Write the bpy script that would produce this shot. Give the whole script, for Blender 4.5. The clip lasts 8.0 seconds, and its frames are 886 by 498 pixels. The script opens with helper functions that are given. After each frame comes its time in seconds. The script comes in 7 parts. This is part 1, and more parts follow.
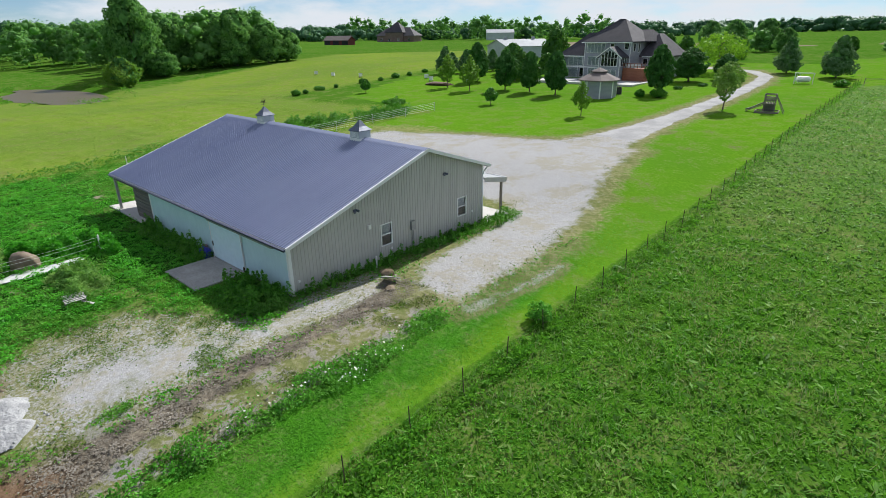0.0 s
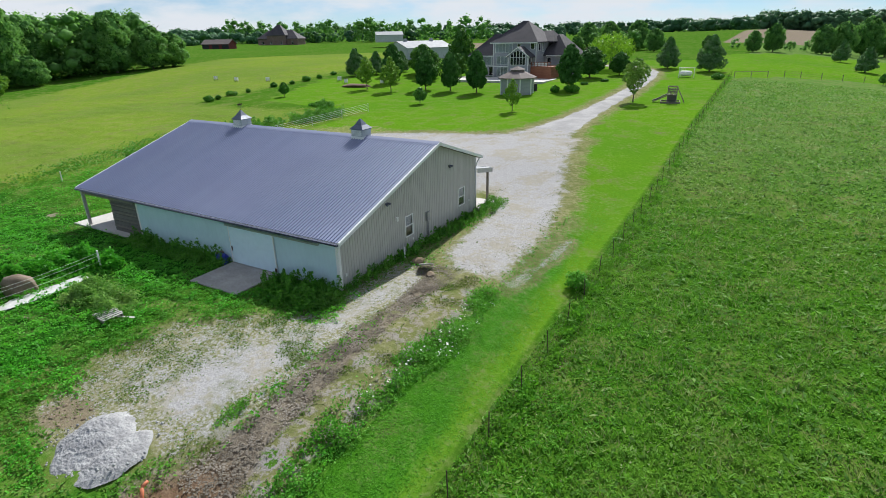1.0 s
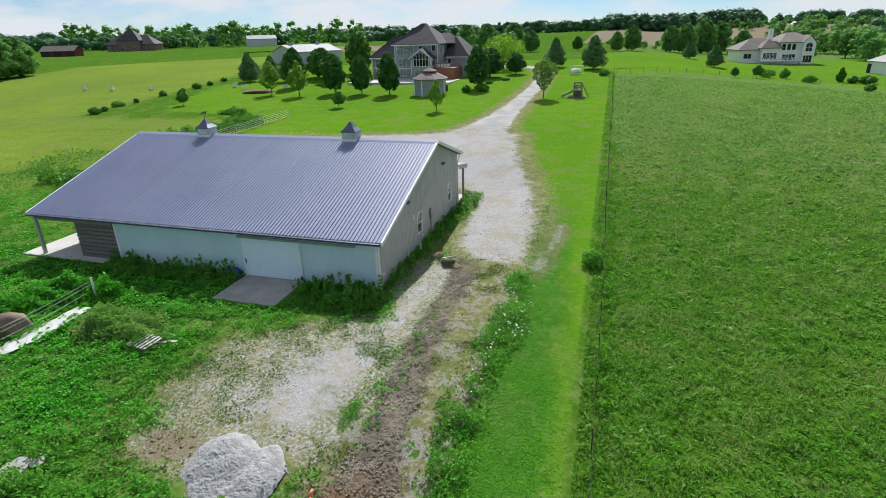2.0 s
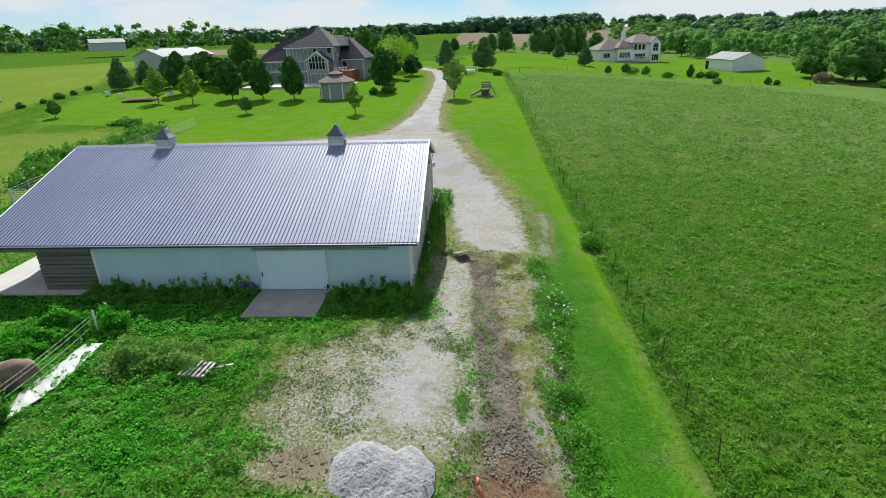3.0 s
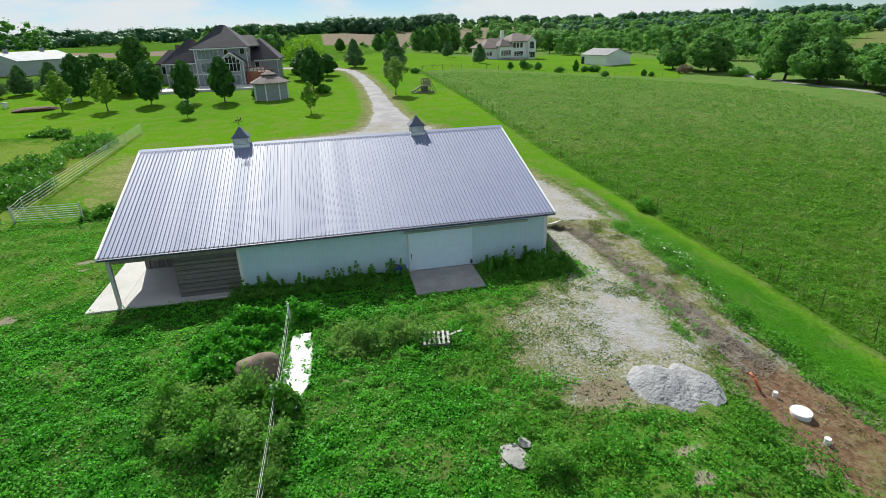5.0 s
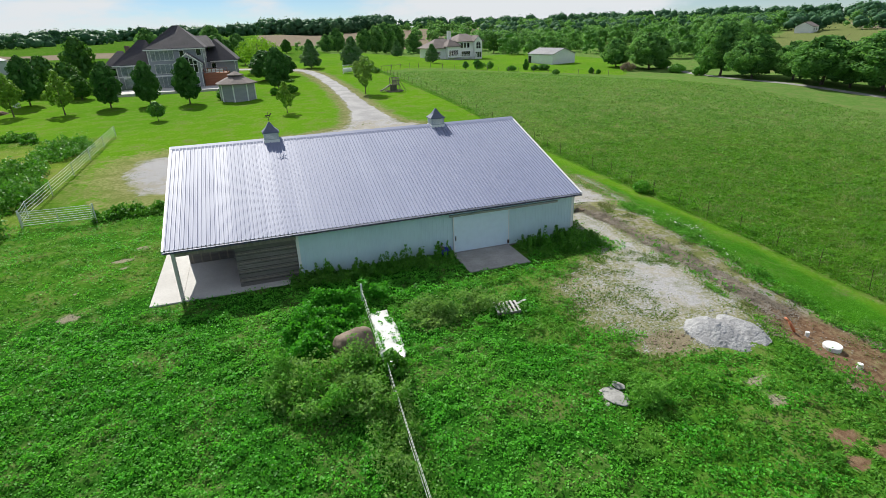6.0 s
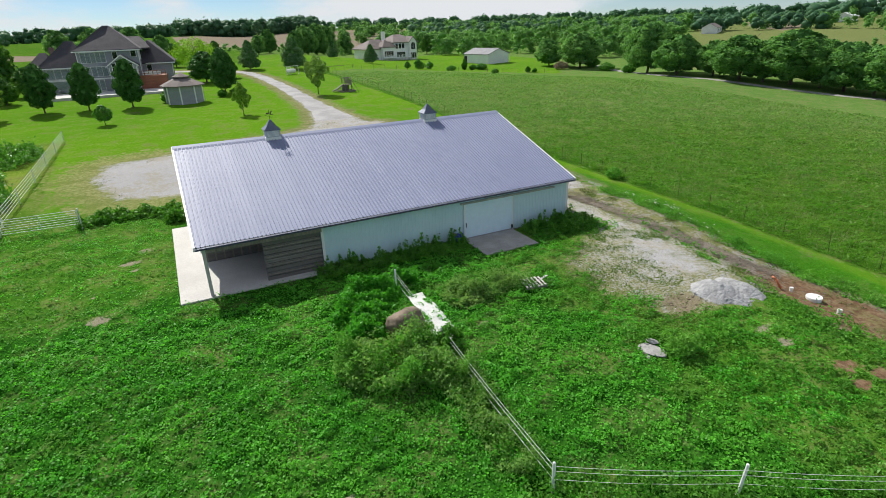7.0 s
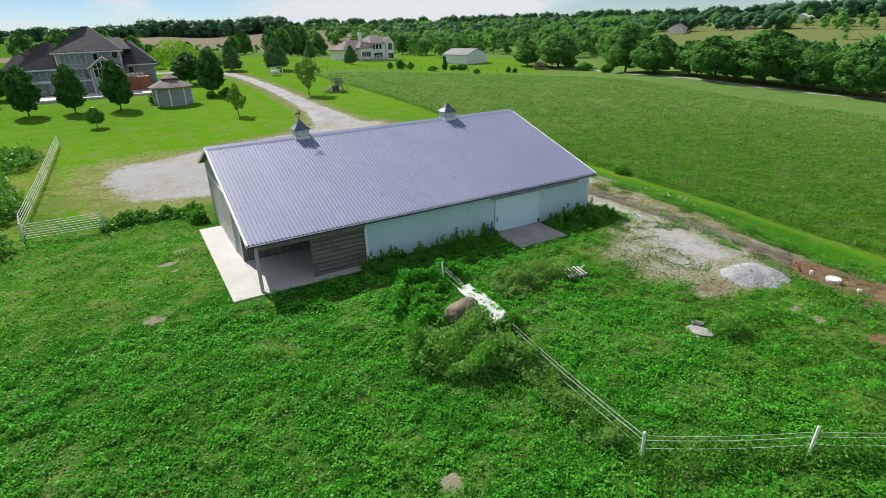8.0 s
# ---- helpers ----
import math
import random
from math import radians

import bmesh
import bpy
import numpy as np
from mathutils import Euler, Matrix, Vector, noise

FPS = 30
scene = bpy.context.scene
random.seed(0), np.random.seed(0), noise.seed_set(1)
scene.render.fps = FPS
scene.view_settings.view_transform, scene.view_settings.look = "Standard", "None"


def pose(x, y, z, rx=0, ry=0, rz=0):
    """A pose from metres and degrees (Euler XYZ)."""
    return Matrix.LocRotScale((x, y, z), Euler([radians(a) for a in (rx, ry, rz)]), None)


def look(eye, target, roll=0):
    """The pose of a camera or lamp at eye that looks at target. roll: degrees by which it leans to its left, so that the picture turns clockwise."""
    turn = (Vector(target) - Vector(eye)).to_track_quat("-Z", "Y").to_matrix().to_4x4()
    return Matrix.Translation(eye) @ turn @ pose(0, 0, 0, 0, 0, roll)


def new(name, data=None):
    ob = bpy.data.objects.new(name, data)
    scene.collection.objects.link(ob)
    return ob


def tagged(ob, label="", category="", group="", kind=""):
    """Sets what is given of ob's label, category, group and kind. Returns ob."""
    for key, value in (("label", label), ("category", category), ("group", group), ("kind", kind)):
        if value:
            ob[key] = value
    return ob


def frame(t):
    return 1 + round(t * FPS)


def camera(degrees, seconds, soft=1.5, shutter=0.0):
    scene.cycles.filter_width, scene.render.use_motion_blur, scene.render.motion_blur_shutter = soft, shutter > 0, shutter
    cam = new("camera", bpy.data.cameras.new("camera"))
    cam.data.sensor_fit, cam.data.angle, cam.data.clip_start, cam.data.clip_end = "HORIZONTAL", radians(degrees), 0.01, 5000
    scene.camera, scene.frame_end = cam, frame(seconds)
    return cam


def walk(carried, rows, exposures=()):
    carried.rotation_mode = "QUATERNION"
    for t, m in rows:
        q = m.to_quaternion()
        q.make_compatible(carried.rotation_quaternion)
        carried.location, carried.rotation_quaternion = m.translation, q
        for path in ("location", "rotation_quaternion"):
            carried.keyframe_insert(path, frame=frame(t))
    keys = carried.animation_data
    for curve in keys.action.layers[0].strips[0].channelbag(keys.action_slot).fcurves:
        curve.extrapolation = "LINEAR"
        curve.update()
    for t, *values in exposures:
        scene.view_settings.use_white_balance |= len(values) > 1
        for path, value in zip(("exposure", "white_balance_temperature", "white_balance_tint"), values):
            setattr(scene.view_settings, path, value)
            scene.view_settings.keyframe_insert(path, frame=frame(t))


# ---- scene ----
cam = camera(78.9, 8.0, soft=0.8)
PATH = [
    (0, (23.272, -13.615, 13.159), (22.024, -12.241, 12.415), -0.7),
    (0.5, (20.963, -17.076, 13.095), (19.864, -15.578, 12.353), -0.9),
    (1, (18.152, -20.171, 13.155), (17.215, -18.567, 12.412), -1.1),
    (1.5, (14.781, -22.778, 13.22), (14.021, -21.084, 12.477), -1.4),
    (3, (2.818, -26.951, 13.4), (2.716, -25.098, 12.652), -1.7),
    (3.5, (-1.429, -27.595, 13.475), (-1.362, -25.743, 12.722), -1.8),
    (4, (-5.591, -27.982, 13.476), (-5.383, -26.142, 12.721), -1.9),
    (4.5, (-9.445, -28.425, 13.446), (-9.146, -26.599, 12.688), -1.8),
    (5, (-13.084, -29.012, 13.477), (-12.706, -27.201, 12.718), -1.9),
    (6.5, (-22.653, -29.744, 13.377), (-21.948, -28.036, 12.613), -2.0),
    (7, (-25.277, -29.512, 13.377), (-24.463, -27.854, 12.611), -2.0),
    (7.5, (-27.614, -29.065, 13.446), (-26.749, -27.434, 12.679), -2.0),
    (8, (-29.461, -28.53, 13.535), (-28.554, -26.921, 12.767), -2.0),
]
walk(cam, [(t, look(eye, target, roll)) for t, eye, target, roll in PATH], [(0, 0.26, 6230, 10), (1.7, 0.26, 6260, 10), (3.4, 0.26, 6380, 7), (5.2, 0.26, 6400, 7), (6.5, 0.26, 6500, 10), (8, 0.26, 6500, 10)])

# ---- light and sky ----
SUN_WAY = Vector((-0.18, 0.98, 0.91)).normalized()      # towards the sun
sun_el = math.asin(SUN_WAY.z)
sun_data = bpy.data.lights.new("sun", "SUN")
sun_data.energy, sun_data.angle, sun_data.color = 4.9, radians(0.55), (1.0, 0.965, 0.89)
sun = new("sun", sun_data)
sun.matrix_world = look((0, 0, 60), Vector((0, 0, 60)) - SUN_WAY)

world = bpy.data.worlds.new("sky")
scene.world = world
world.use_nodes = True
wn, wl = world.node_tree.nodes, world.node_tree.links
wn.clear()
w_out = wn.new("ShaderNodeOutputWorld")
w_bg = wn.new("ShaderNodeBackground")
w_sky = wn.new("ShaderNodeTexSky")
w_sky.sky_type, w_sky.sun_disc = "NISHITA", False
w_sky.sun_elevation, w_sky.sun_rotation = sun_el, math.atan2(SUN_WAY.x, SUN_WAY.y)
w_sky.air_density, w_sky.dust_density, w_sky.ozone_density = 0.8, 0.0, 3.0
w_co = wn.new("ShaderNodeTexCoord")
w_map = wn.new("ShaderNodeMapping")
w_map.inputs["Scale"].default_value = (1.3, 1.3, 4.5)
w_noise = wn.new("ShaderNodeTexNoise")
w_noise.inputs["Scale"].default_value, w_noise.inputs["Detail"].default_value = 2.6, 8.0
w_noise.inputs["Roughness"].default_value = 0.55
w_ramp = wn.new("ShaderNodeMapRange")
w_ramp.interpolation_type = "SMOOTHSTEP"
w_ramp.inputs["From Min"].default_value, w_ramp.inputs["From Max"].default_value = 0.42, 0.60
w_mix = wn.new("ShaderNodeMixRGB")
w_mix.inputs[2].default_value = (8.2, 8.5, 8.8, 1)
wl.new(w_co.outputs["Generated"], w_map.inputs["Vector"])
wl.new(w_map.outputs["Vector"], w_noise.inputs["Vector"])
wl.new(w_noise.outputs["Fac"], w_ramp.inputs["Value"])
wl.new(w_ramp.outputs["Result"], w_mix.inputs[0])
w_tint = wn.new("ShaderNodeMixRGB")
w_tint.blend_type = "MULTIPLY"
w_tint.inputs[0].default_value, w_tint.inputs[2].default_value = 1.0, (0.70, 0.81, 0.95, 1)
wl.new(w_sky.outputs["Color"], w_tint.inputs[1])
wl.new(w_tint.outputs[0], w_mix.inputs[1])
wl.new(w_mix.outputs[0], w_bg.inputs["Color"])
w_bg.inputs["Strength"].default_value = 0.078
wl.new(w_bg.outputs["Background"], w_out.inputs["Surface"])


# ---- materials ----
def base_mat(name, rough=0.7, metal=0.0):
    m = bpy.data.materials.new(name)
    m.use_nodes = True
    b = m.node_tree.nodes["Principled BSDF"]
    b.inputs["Roughness"].default_value, b.inputs["Metallic"].default_value = rough, metal
    return m, m.node_tree.nodes, m.node_tree.links, b


def rgba(c):
    return (c[0], c[1], c[2], 1)


def noise_node(n, l, scale, detail=4.0, stretch=(1, 1, 1), rough=0.55):
    g = n.new("ShaderNodeNewGeometry")
    mp = n.new("ShaderNodeMapping")
    mp.inputs["Scale"].default_value = stretch
    t = n.new("ShaderNodeTexNoise")
    t.inputs["Scale"].default_value, t.inputs["Detail"].default_value = scale, detail
    t.inputs["Roughness"].default_value = rough
    l.new(g.outputs["Position"], mp.inputs["Vector"])
    l.new(mp.outputs["Vector"], t.inputs["Vector"])
    return t.outputs["Fac"]


def ranged(n, l, socket, a, b, lo=0.0, hi=1.0):
    r = n.new("ShaderNodeMapRange")
    r.interpolation_type = "SMOOTHSTEP"
    for key, v in (("From Min", a), ("From Max", b), ("To Min", lo), ("To Max", hi)):
        r.inputs[key].default_value = v
    l.new(socket, r.inputs["Value"])
    return r.outputs["Result"]


def mixed(n, l, fac, a, b):
    x = n.new("ShaderNodeMixRGB")
    for i, v in enumerate((fac, a, b)):
        if isinstance(v, bpy.types.NodeSocket):
            l.new(v, x.inputs[i])
        else:
            x.inputs[i].default_value = v if i == 0 else rgba(v)
    return x.outputs[0]


def bumped(n, l, b, height, strength, dist):
    u = n.new("ShaderNodeBump")
    u.inputs["Strength"].default_value, u.inputs["Distance"].default_value = strength, dist
    l.new(height, u.inputs["Height"])
    l.new(u.outputs["Normal"], b.inputs["Normal"])


def worn(name, c1, c2, rough=0.7, metal=0.0, big=0.6, small=9.0, stretch=(1, 1, 1), bump=0.15, vary=0.0, spec=0.5, dirt=0.45):
    """A surface of two tones, mottled at two scales; vary: how much single pieces differ."""
    m, n, l, b = base_mat(name, rough, metal)
    f1, f2 = noise_node(n, l, big, 4, stretch), noise_node(n, l, small, 6, stretch)
    col = mixed(n, l, ranged(n, l, f1, 0.3, 0.7), c1, c2)
    col = mixed(n, l, ranged(n, l, f2, 0.35, 0.75, 0.0, dirt), col, [v * 0.72 for v in c1])
    if vary:
        o = n.new("ShaderNodeObjectInfo")
        col = mixed(n, l, ranged(n, l, o.outputs["Random"], 0, 1, 0, vary), col, [v * 0.55 for v in c2])
    l.new(col, b.inputs["Base Color"])
    l.new(ranged(n, l, f2, 0.3, 0.7, max(rough - 0.08, 0.02), min(rough + 0.12, 1)), b.inputs["Roughness"])
    b.inputs["Specular IOR Level"].default_value = spec
    if bump:
        bumped(n, l, b, f2, bump, 0.03)
    return m


def leafy(name, c1, c2, c3, glow=0.35, patch=0.25, shine=0.07):
    """Leaves and blades: every piece has its own tone, patches differ, light comes through."""
    m, n, l, b = base_mat(name, 0.55)
    g = n.new("ShaderNodeNewGeometry")
    col = mixed(n, l, ranged(n, l, g.outputs["Random Per Island"], 0.0, 1.0), c1, c2)
    col = mixed(n, l, ranged(n, l, noise_node(n, l, patch, 3), 0.40, 0.70, 0.0, 0.75), col, c3)
    col = mixed(n, l, ranged(n, l, noise_node(n, l, max(0.5, patch * 4), 4), 0.46, 0.66, 0.0, 0.55), col, [v * 0.75 for v in c1])
    l.new(col, b.inputs["Base Color"])
    b.inputs["Specular IOR Level"].default_value = shine
    b.inputs["Roughness"].default_value = 0.55 - 0.4 * min(shine, 0.4)
    tr = n.new("ShaderNodeBsdfTranslucent")
    l.new(mixed(n, l, 0.35, col, [min(1, c2[0] * 1.6), min(1, c2[1] * 1.7), c2[2] * 0.6]), tr.inputs["Color"])
    mx = n.new("ShaderNodeMixShader")
    mx.inputs[0].default_value = glow
    l.new(b.outputs[0], mx.inputs[1])
    l.new(tr.outputs[0], mx.inputs[2])
    l.new(mx.outputs[0], n["Material Output"].inputs["Surface"])
    return m


M_ROOF, n_, l_, b_ = base_mat("blue-grey painted steel roofing", 0.5, 0.0)
b_.inputs["Specular IOR Level"].default_value = 0.52
o_ = n_.new("ShaderNodeObjectInfo")
c_ = mixed(n_, l_, ranged(n_, l_, noise_node(n_, l_, 0.22, 4), 0.3, 0.7), (0.240, 0.266, 0.392), (0.264, 0.290, 0.414))
c_ = mixed(n_, l_, ranged(n_, l_, o_.outputs["Random"], 0, 1, 0, 0.10), c_, (0.15, 0.17, 0.27))
c_ = mixed(n_, l_, ranged(n_, l_, noise_node(n_, l_, 5.0, 6, (1, 0.25, 0.25)), 0.55, 0.8, 0, 0.18), c_, (0.26, 0.26, 0.30))
l_.new(c_, b_.inputs["Base Color"])
l_.new(ranged(n_, l_, o_.outputs["Random"], 0, 1, 0.55, 0.60), b_.inputs["Roughness"])
M_TRIM = worn("white painted trim", (0.74, 0.75, 0.74), (0.80, 0.80, 0.79), 0.45, 0, 0.8, 12, bump=0.03, dirt=0.16)
M_RIDGE = worn("dark blue ridge metal", (0.10, 0.11, 0.16), (0.13, 0.14, 0.20), 0.45, 0.2, 0.5, 6, bump=0.02)
M_TAUPE = worn("taupe steel siding", (0.445, 0.430, 0.412), (0.505, 0.486, 0.462), 0.5, 0, 0.35, 4, (1, 1, 0.3), 0.03, 0.10, dirt=0.16)
# Wall and door white carry the blue of skylight on their shaded side.
M_WHITE = worn("white steel siding tinted for skylight", (0.504, 0.660, 0.718), (0.553, 0.710, 0.770), 0.5, 0, 0.3, 3, (1, 1, 0.4), 0.03, 0.02, dirt=0.16)
M_DOOR = worn("white door sheet tinted for skylight", (0.62, 0.76, 0.85), (0.66, 0.80, 0.88), 0.45, 0, 0.3, 3, bump=0.02, dirt=0.16)
M_CONC = worn("pale concrete", (0.52, 0.50, 0.47), (0.60, 0.58, 0.55), 0.85, 0, 0.5, 14, bump=0.12)
M_WOOD = worn("weathered grey plank", (0.13, 0.12, 0.105), (0.22, 0.205, 0.185), 0.85, 0, 1.2, 9, (0.4, 1, 6), 0.3, 0.4)
M_POST = worn("weathered timber post", (0.20, 0.17, 0.14), (0.30, 0.26, 0.22), 0.85, 0, 2.0, 12, (3, 3, 0.5), 0.3, 0.3)
# Concrete darkened for staining and for the barn's shade on the pad.
M_PAD = worn("stained grey concrete darkened for shade", (0.31, 0.295, 0.275), (0.42, 0.40, 0.375), 0.9, 0, 0.7, 9, bump=0.15)
M_CUPOLA = worn("blue-grey cupola sheet", (0.10, 0.12, 0.175), (0.13, 0.15, 0.205), 0.5, 0.15, 0.8, 8, bump=0.02)
M_SHEET = worn("dirty white plastic sheet", (0.54, 0.535, 0.52), (0.66, 0.655, 0.645), 0.42, 0, 1.5, 10, bump=0.3, dirt=0.25)
M_STEEL = worn("dull galvanised steel", (0.32, 0.33, 0.34), (0.42, 0.43, 0.44), 0.45, 0.7, 1.0, 20, bump=0.05)
M_RUST = worn("rusty steel post", (0.06, 0.05, 0.04), (0.12, 0.075, 0.05), 0.8, 0.2, 2.0, 20, bump=0.1, vary=0.4)
M_PALLET = worn("sun-bleached pallet wood", (0.44, 0.43, 0.39), (0.58, 0.57, 0.53), 0.85, 0, 3, 30, (1, 4, 1), 0.2, 0.3)
M_HEAP = worn("freshly crushed limestone", (0.295, 0.295, 0.30), (0.47, 0.47, 0.47), 0.95, 0, 2.0, 20, bump=1.0, spec=0.05, dirt=0.75)
M_PALESLAB = worn("weathered pale concrete", (0.27, 0.265, 0.25), (0.40, 0.39, 0.37), 0.95, 0, 2, 14, bump=0.3, dirt=0.5)
M_RUBBLE = worn("broken grey concrete", (0.26, 0.25, 0.225), (0.40, 0.385, 0.355), 0.9, 0, 2, 14, bump=0.3)
M_GATE = worn("pale galvanised rail", (0.52, 0.56, 0.54), (0.62, 0.66, 0.63), 0.5, 0.1, 2, 20, bump=0.02)
M_ROPE = worn("white fence rope", (0.66, 0.68, 0.62), (0.74, 0.75, 0.7), 0.8, 0, 3, 40, bump=0)
M_PLASTIC = worn("white plastic", (0.75, 0.75, 0.73), (0.80, 0.80, 0.78), 0.4, 0, 1, 15, bump=0.02)
M_ORANGE = worn("faded orange plastic", (0.55, 0.16, 0.07), (0.62, 0.21, 0.10), 0.5, 0, 2, 20, bump=0.02)
M_BLUE = worn("blue tarp", (0.02, 0.03, 0.30), (0.04, 0.06, 0.42), 0.45, 0, 3, 25, bump=0.2)
M_STONE = worn("brown granite boulder", (0.165, 0.125, 0.088), (0.26, 0.205, 0.150), 0.9, 0, 1.5, 12, bump=0.5)
M_LIME = worn("pale crushed limestone", (0.40, 0.39, 0.39), (0.56, 0.55, 0.54), 0.95, 0, 1.5, 14, bump=0.6, spec=0.05)
M_CLAY = worn("bare brown soil", (0.17, 0.130, 0.085), (0.28, 0.225, 0.165), 0.95, 0, 1.0, 9, bump=0.6, spec=0.05)
M_CLOD = worn("dry soil clod", (0.165, 0.145, 0.115), (0.32, 0.285, 0.235), 0.95, 0, 1.0, 9, bump=0.3, spec=0.05)
M_BARK = worn("tree bark", (0.10, 0.075, 0.055), (0.17, 0.13, 0.10), 0.9, 0, 1.5, 10, (3, 3, 0.6), 0.5)
M_SHINGLE = worn("brown asphalt shingle", (0.046, 0.042, 0.050), (0.068, 0.061, 0.071), 0.8, 0, 0.3, 5, (1, 1, 2.5), 0.25)
M_SHINGLE_TAN = worn("tan asphalt shingle", (0.155, 0.125, 0.115), (0.20, 0.165, 0.15), 0.85, 0, 0.3, 5, (1, 1, 2.5), 0.25)
M_LAP = worn("grey lap siding", (0.288, 0.300, 0.330), (0.348, 0.360, 0.390), 0.7, 0, 0.4, 5, (1, 1, 5), 0.1)
M_TAN = worn("cream stucco", (0.80, 0.79, 0.78), (0.86, 0.85, 0.83), 0.8, 0, 0.3, 6, bump=0.1, dirt=0.2)
# Lightened and greyed for the haze over the far brick house.
M_BRICK = worn("dark red brick", (0.19, 0.125, 0.105), (0.25, 0.175, 0.15), 0.85, 0, 0.4, 8, bump=0.1)
M_REDBARN = worn("dark red barn boards", (0.12, 0.022, 0.022), (0.17, 0.035, 0.03), 0.8, 0, 0.5, 6, (3, 3, 0.6), 0.1)
M_DECK = worn("red stained deck wood", (0.27, 0.095, 0.048), (0.35, 0.14, 0.08), 0.7, 0, 0.6, 8, (1, 1, 4), 0.15)
M_PALE = worn("pale grey steel siding", (0.42, 0.46, 0.47), (0.48, 0.52, 0.53), 0.5, 0, 0.2, 3, (1, 1, 0.3), 0.02)
M_DULLTIN = worn("weathered grey roofing", (0.17, 0.17, 0.18), (0.22, 0.22, 0.23), 0.6, 0.0, 0.2, 3, bump=0.02)
M_TIN = worn("pale galvanised roofing", (0.30, 0.315, 0.335), (0.36, 0.375, 0.395), 0.72, 0.05, 0.2, 3, bump=0.02)
# Near-black for sheets that stand in for unlit rooms and shed openings.
M_DARK = worn("dark unlit interior", (0.02, 0.02, 0.022), (0.035, 0.034, 0.034), 0.8, 0, 1, 6, bump=0)
M_CURTAIN = worn("pale window blind", (0.42, 0.44, 0.47), (0.52, 0.54, 0.56), 0.8, 0, 1, 20, (1, 1, 6), 0.02)
M_CEDAR = worn("wood mulch", (0.105, 0.062, 0.042), (0.20, 0.125, 0.085), 0.95, 0, 2, 20, bump=0.4)
M_WATER, n_, l_, b_ = base_mat("murky pond water", 0.4)
b_.inputs["Base Color"].default_value = (0.105, 0.085, 0.048, 1)
b_.inputs["Specular IOR Level"].default_value = 0.08
bumped(n_, l_, b_, noise_node(n_, l_, 1.5, 4), 0.08, 0.05)
M_GLASS, n_, l_, b_ = base_mat("window glass", 0.03)
b_.inputs["Transmission Weight"].default_value, b_.inputs["IOR"].default_value = 1.0, 1.45
b_.inputs["Base Color"].default_value = (0.85, 0.9, 0.92, 1)

L_VINE = leafy("vine leaf", (0.041, 0.209, 0.015), (0.101, 0.426, 0.030), (0.081, 0.345, 0.027), 0.40, 0.5, 0.18)
L_CLOVER = leafy("clover leaf", (0.042, 0.195, 0.016), (0.142, 0.545, 0.046), (0.182, 0.505, 0.054), 0.46, 0.22, 0.17)
L_PETAL = leafy("white petal", (0.62, 0.62, 0.56), (0.78, 0.78, 0.72), (0.66, 0.68, 0.58), 0.35, 0.4)
L_SEED = leafy("pale seed stalk", (0.20, 0.26, 0.10), (0.34, 0.38, 0.20), (0.28, 0.31, 0.16), 0.35, 0.4)
L_GRASSY = leafy("paddock grass blade", (0.052, 0.185, 0.020), (0.135, 0.385, 0.045), (0.175, 0.370, 0.058), 0.42, 0.3)
L_PASTURE = leafy("pasture blade", (0.050, 0.180, 0.016), (0.150, 0.385, 0.034), (0.205, 0.365, 0.050), 0.42, 0.16)
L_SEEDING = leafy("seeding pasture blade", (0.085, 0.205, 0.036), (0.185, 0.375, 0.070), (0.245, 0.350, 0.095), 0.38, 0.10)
L_MEADOW = leafy("meadow blade", (0.150, 0.265, 0.026), (0.200, 0.310, 0.038), (0.225, 0.300, 0.052), 0.34, 0.06)
L_LAWN = leafy("mown grass blade", (0.062, 0.235, 0.012), (0.088, 0.300, 0.016), (0.100, 0.290, 0.020), 0.36, 0.3)
L_WEED = leafy("weed leaf", (0.055, 0.199, 0.018), (0.110, 0.328, 0.027), (0.161, 0.342, 0.053), 0.30, 0.4, 0.2)
L_GREYWEED = leafy("greyish weed leaf", (0.105, 0.250, 0.052), (0.225, 0.410, 0.105), (0.285, 0.430, 0.125), 0.44, 0.4)
L_VERGE = leafy("bright verge weed leaf", (0.070, 0.240, 0.028), (0.150, 0.420, 0.050), (0.200, 0.400, 0.075), 0.36, 0.5)
L_DARK = leafy("dark tree leaf", (0.032, 0.110, 0.024), (0.068, 0.195, 0.036), (0.075, 0.195, 0.040), 0.28, 0.15)
L_TREE = leafy("tree leaf", (0.059, 0.165, 0.022), (0.107, 0.259, 0.036), (0.095, 0.235, 0.042), 0.32, 0.12)
L_LIME = leafy("lime green leaf", (0.150, 0.330, 0.024), (0.250, 0.450, 0.038), (0.230, 0.400, 0.042), 0.40, 0.2)
L_TUFT = leafy("thin gravel weed leaf", (0.075, 0.160, 0.025), (0.170, 0.290, 0.060), (0.200, 0.260, 0.075), 0.3, 0.6)
L_DRY = leafy("dull low weed leaf", (0.085, 0.140, 0.030), (0.190, 0.240, 0.075), (0.150, 0.205, 0.055), 0.28, 0.5)
L_YOUNG = leafy("young tree leaf", (0.115, 0.255, 0.029), (0.193, 0.364, 0.046), (0.211, 0.328, 0.065), 0.35, 0.2)
L_OLIVE = leafy("olive tree leaf", (0.125, 0.257, 0.048), (0.225, 0.385, 0.084), (0.237, 0.338, 0.096), 0.35, 0.3)
L_PINE = leafy("blue green needle", (0.095, 0.190, 0.085), (0.165, 0.290, 0.125), (0.175, 0.295, 0.120), 0.25, 0.2)
L_WOODS = leafy("woodland leaf", (0.092, 0.225, 0.062), (0.185, 0.385, 0.100), (0.225, 0.420, 0.125), 0.48, 0.05)
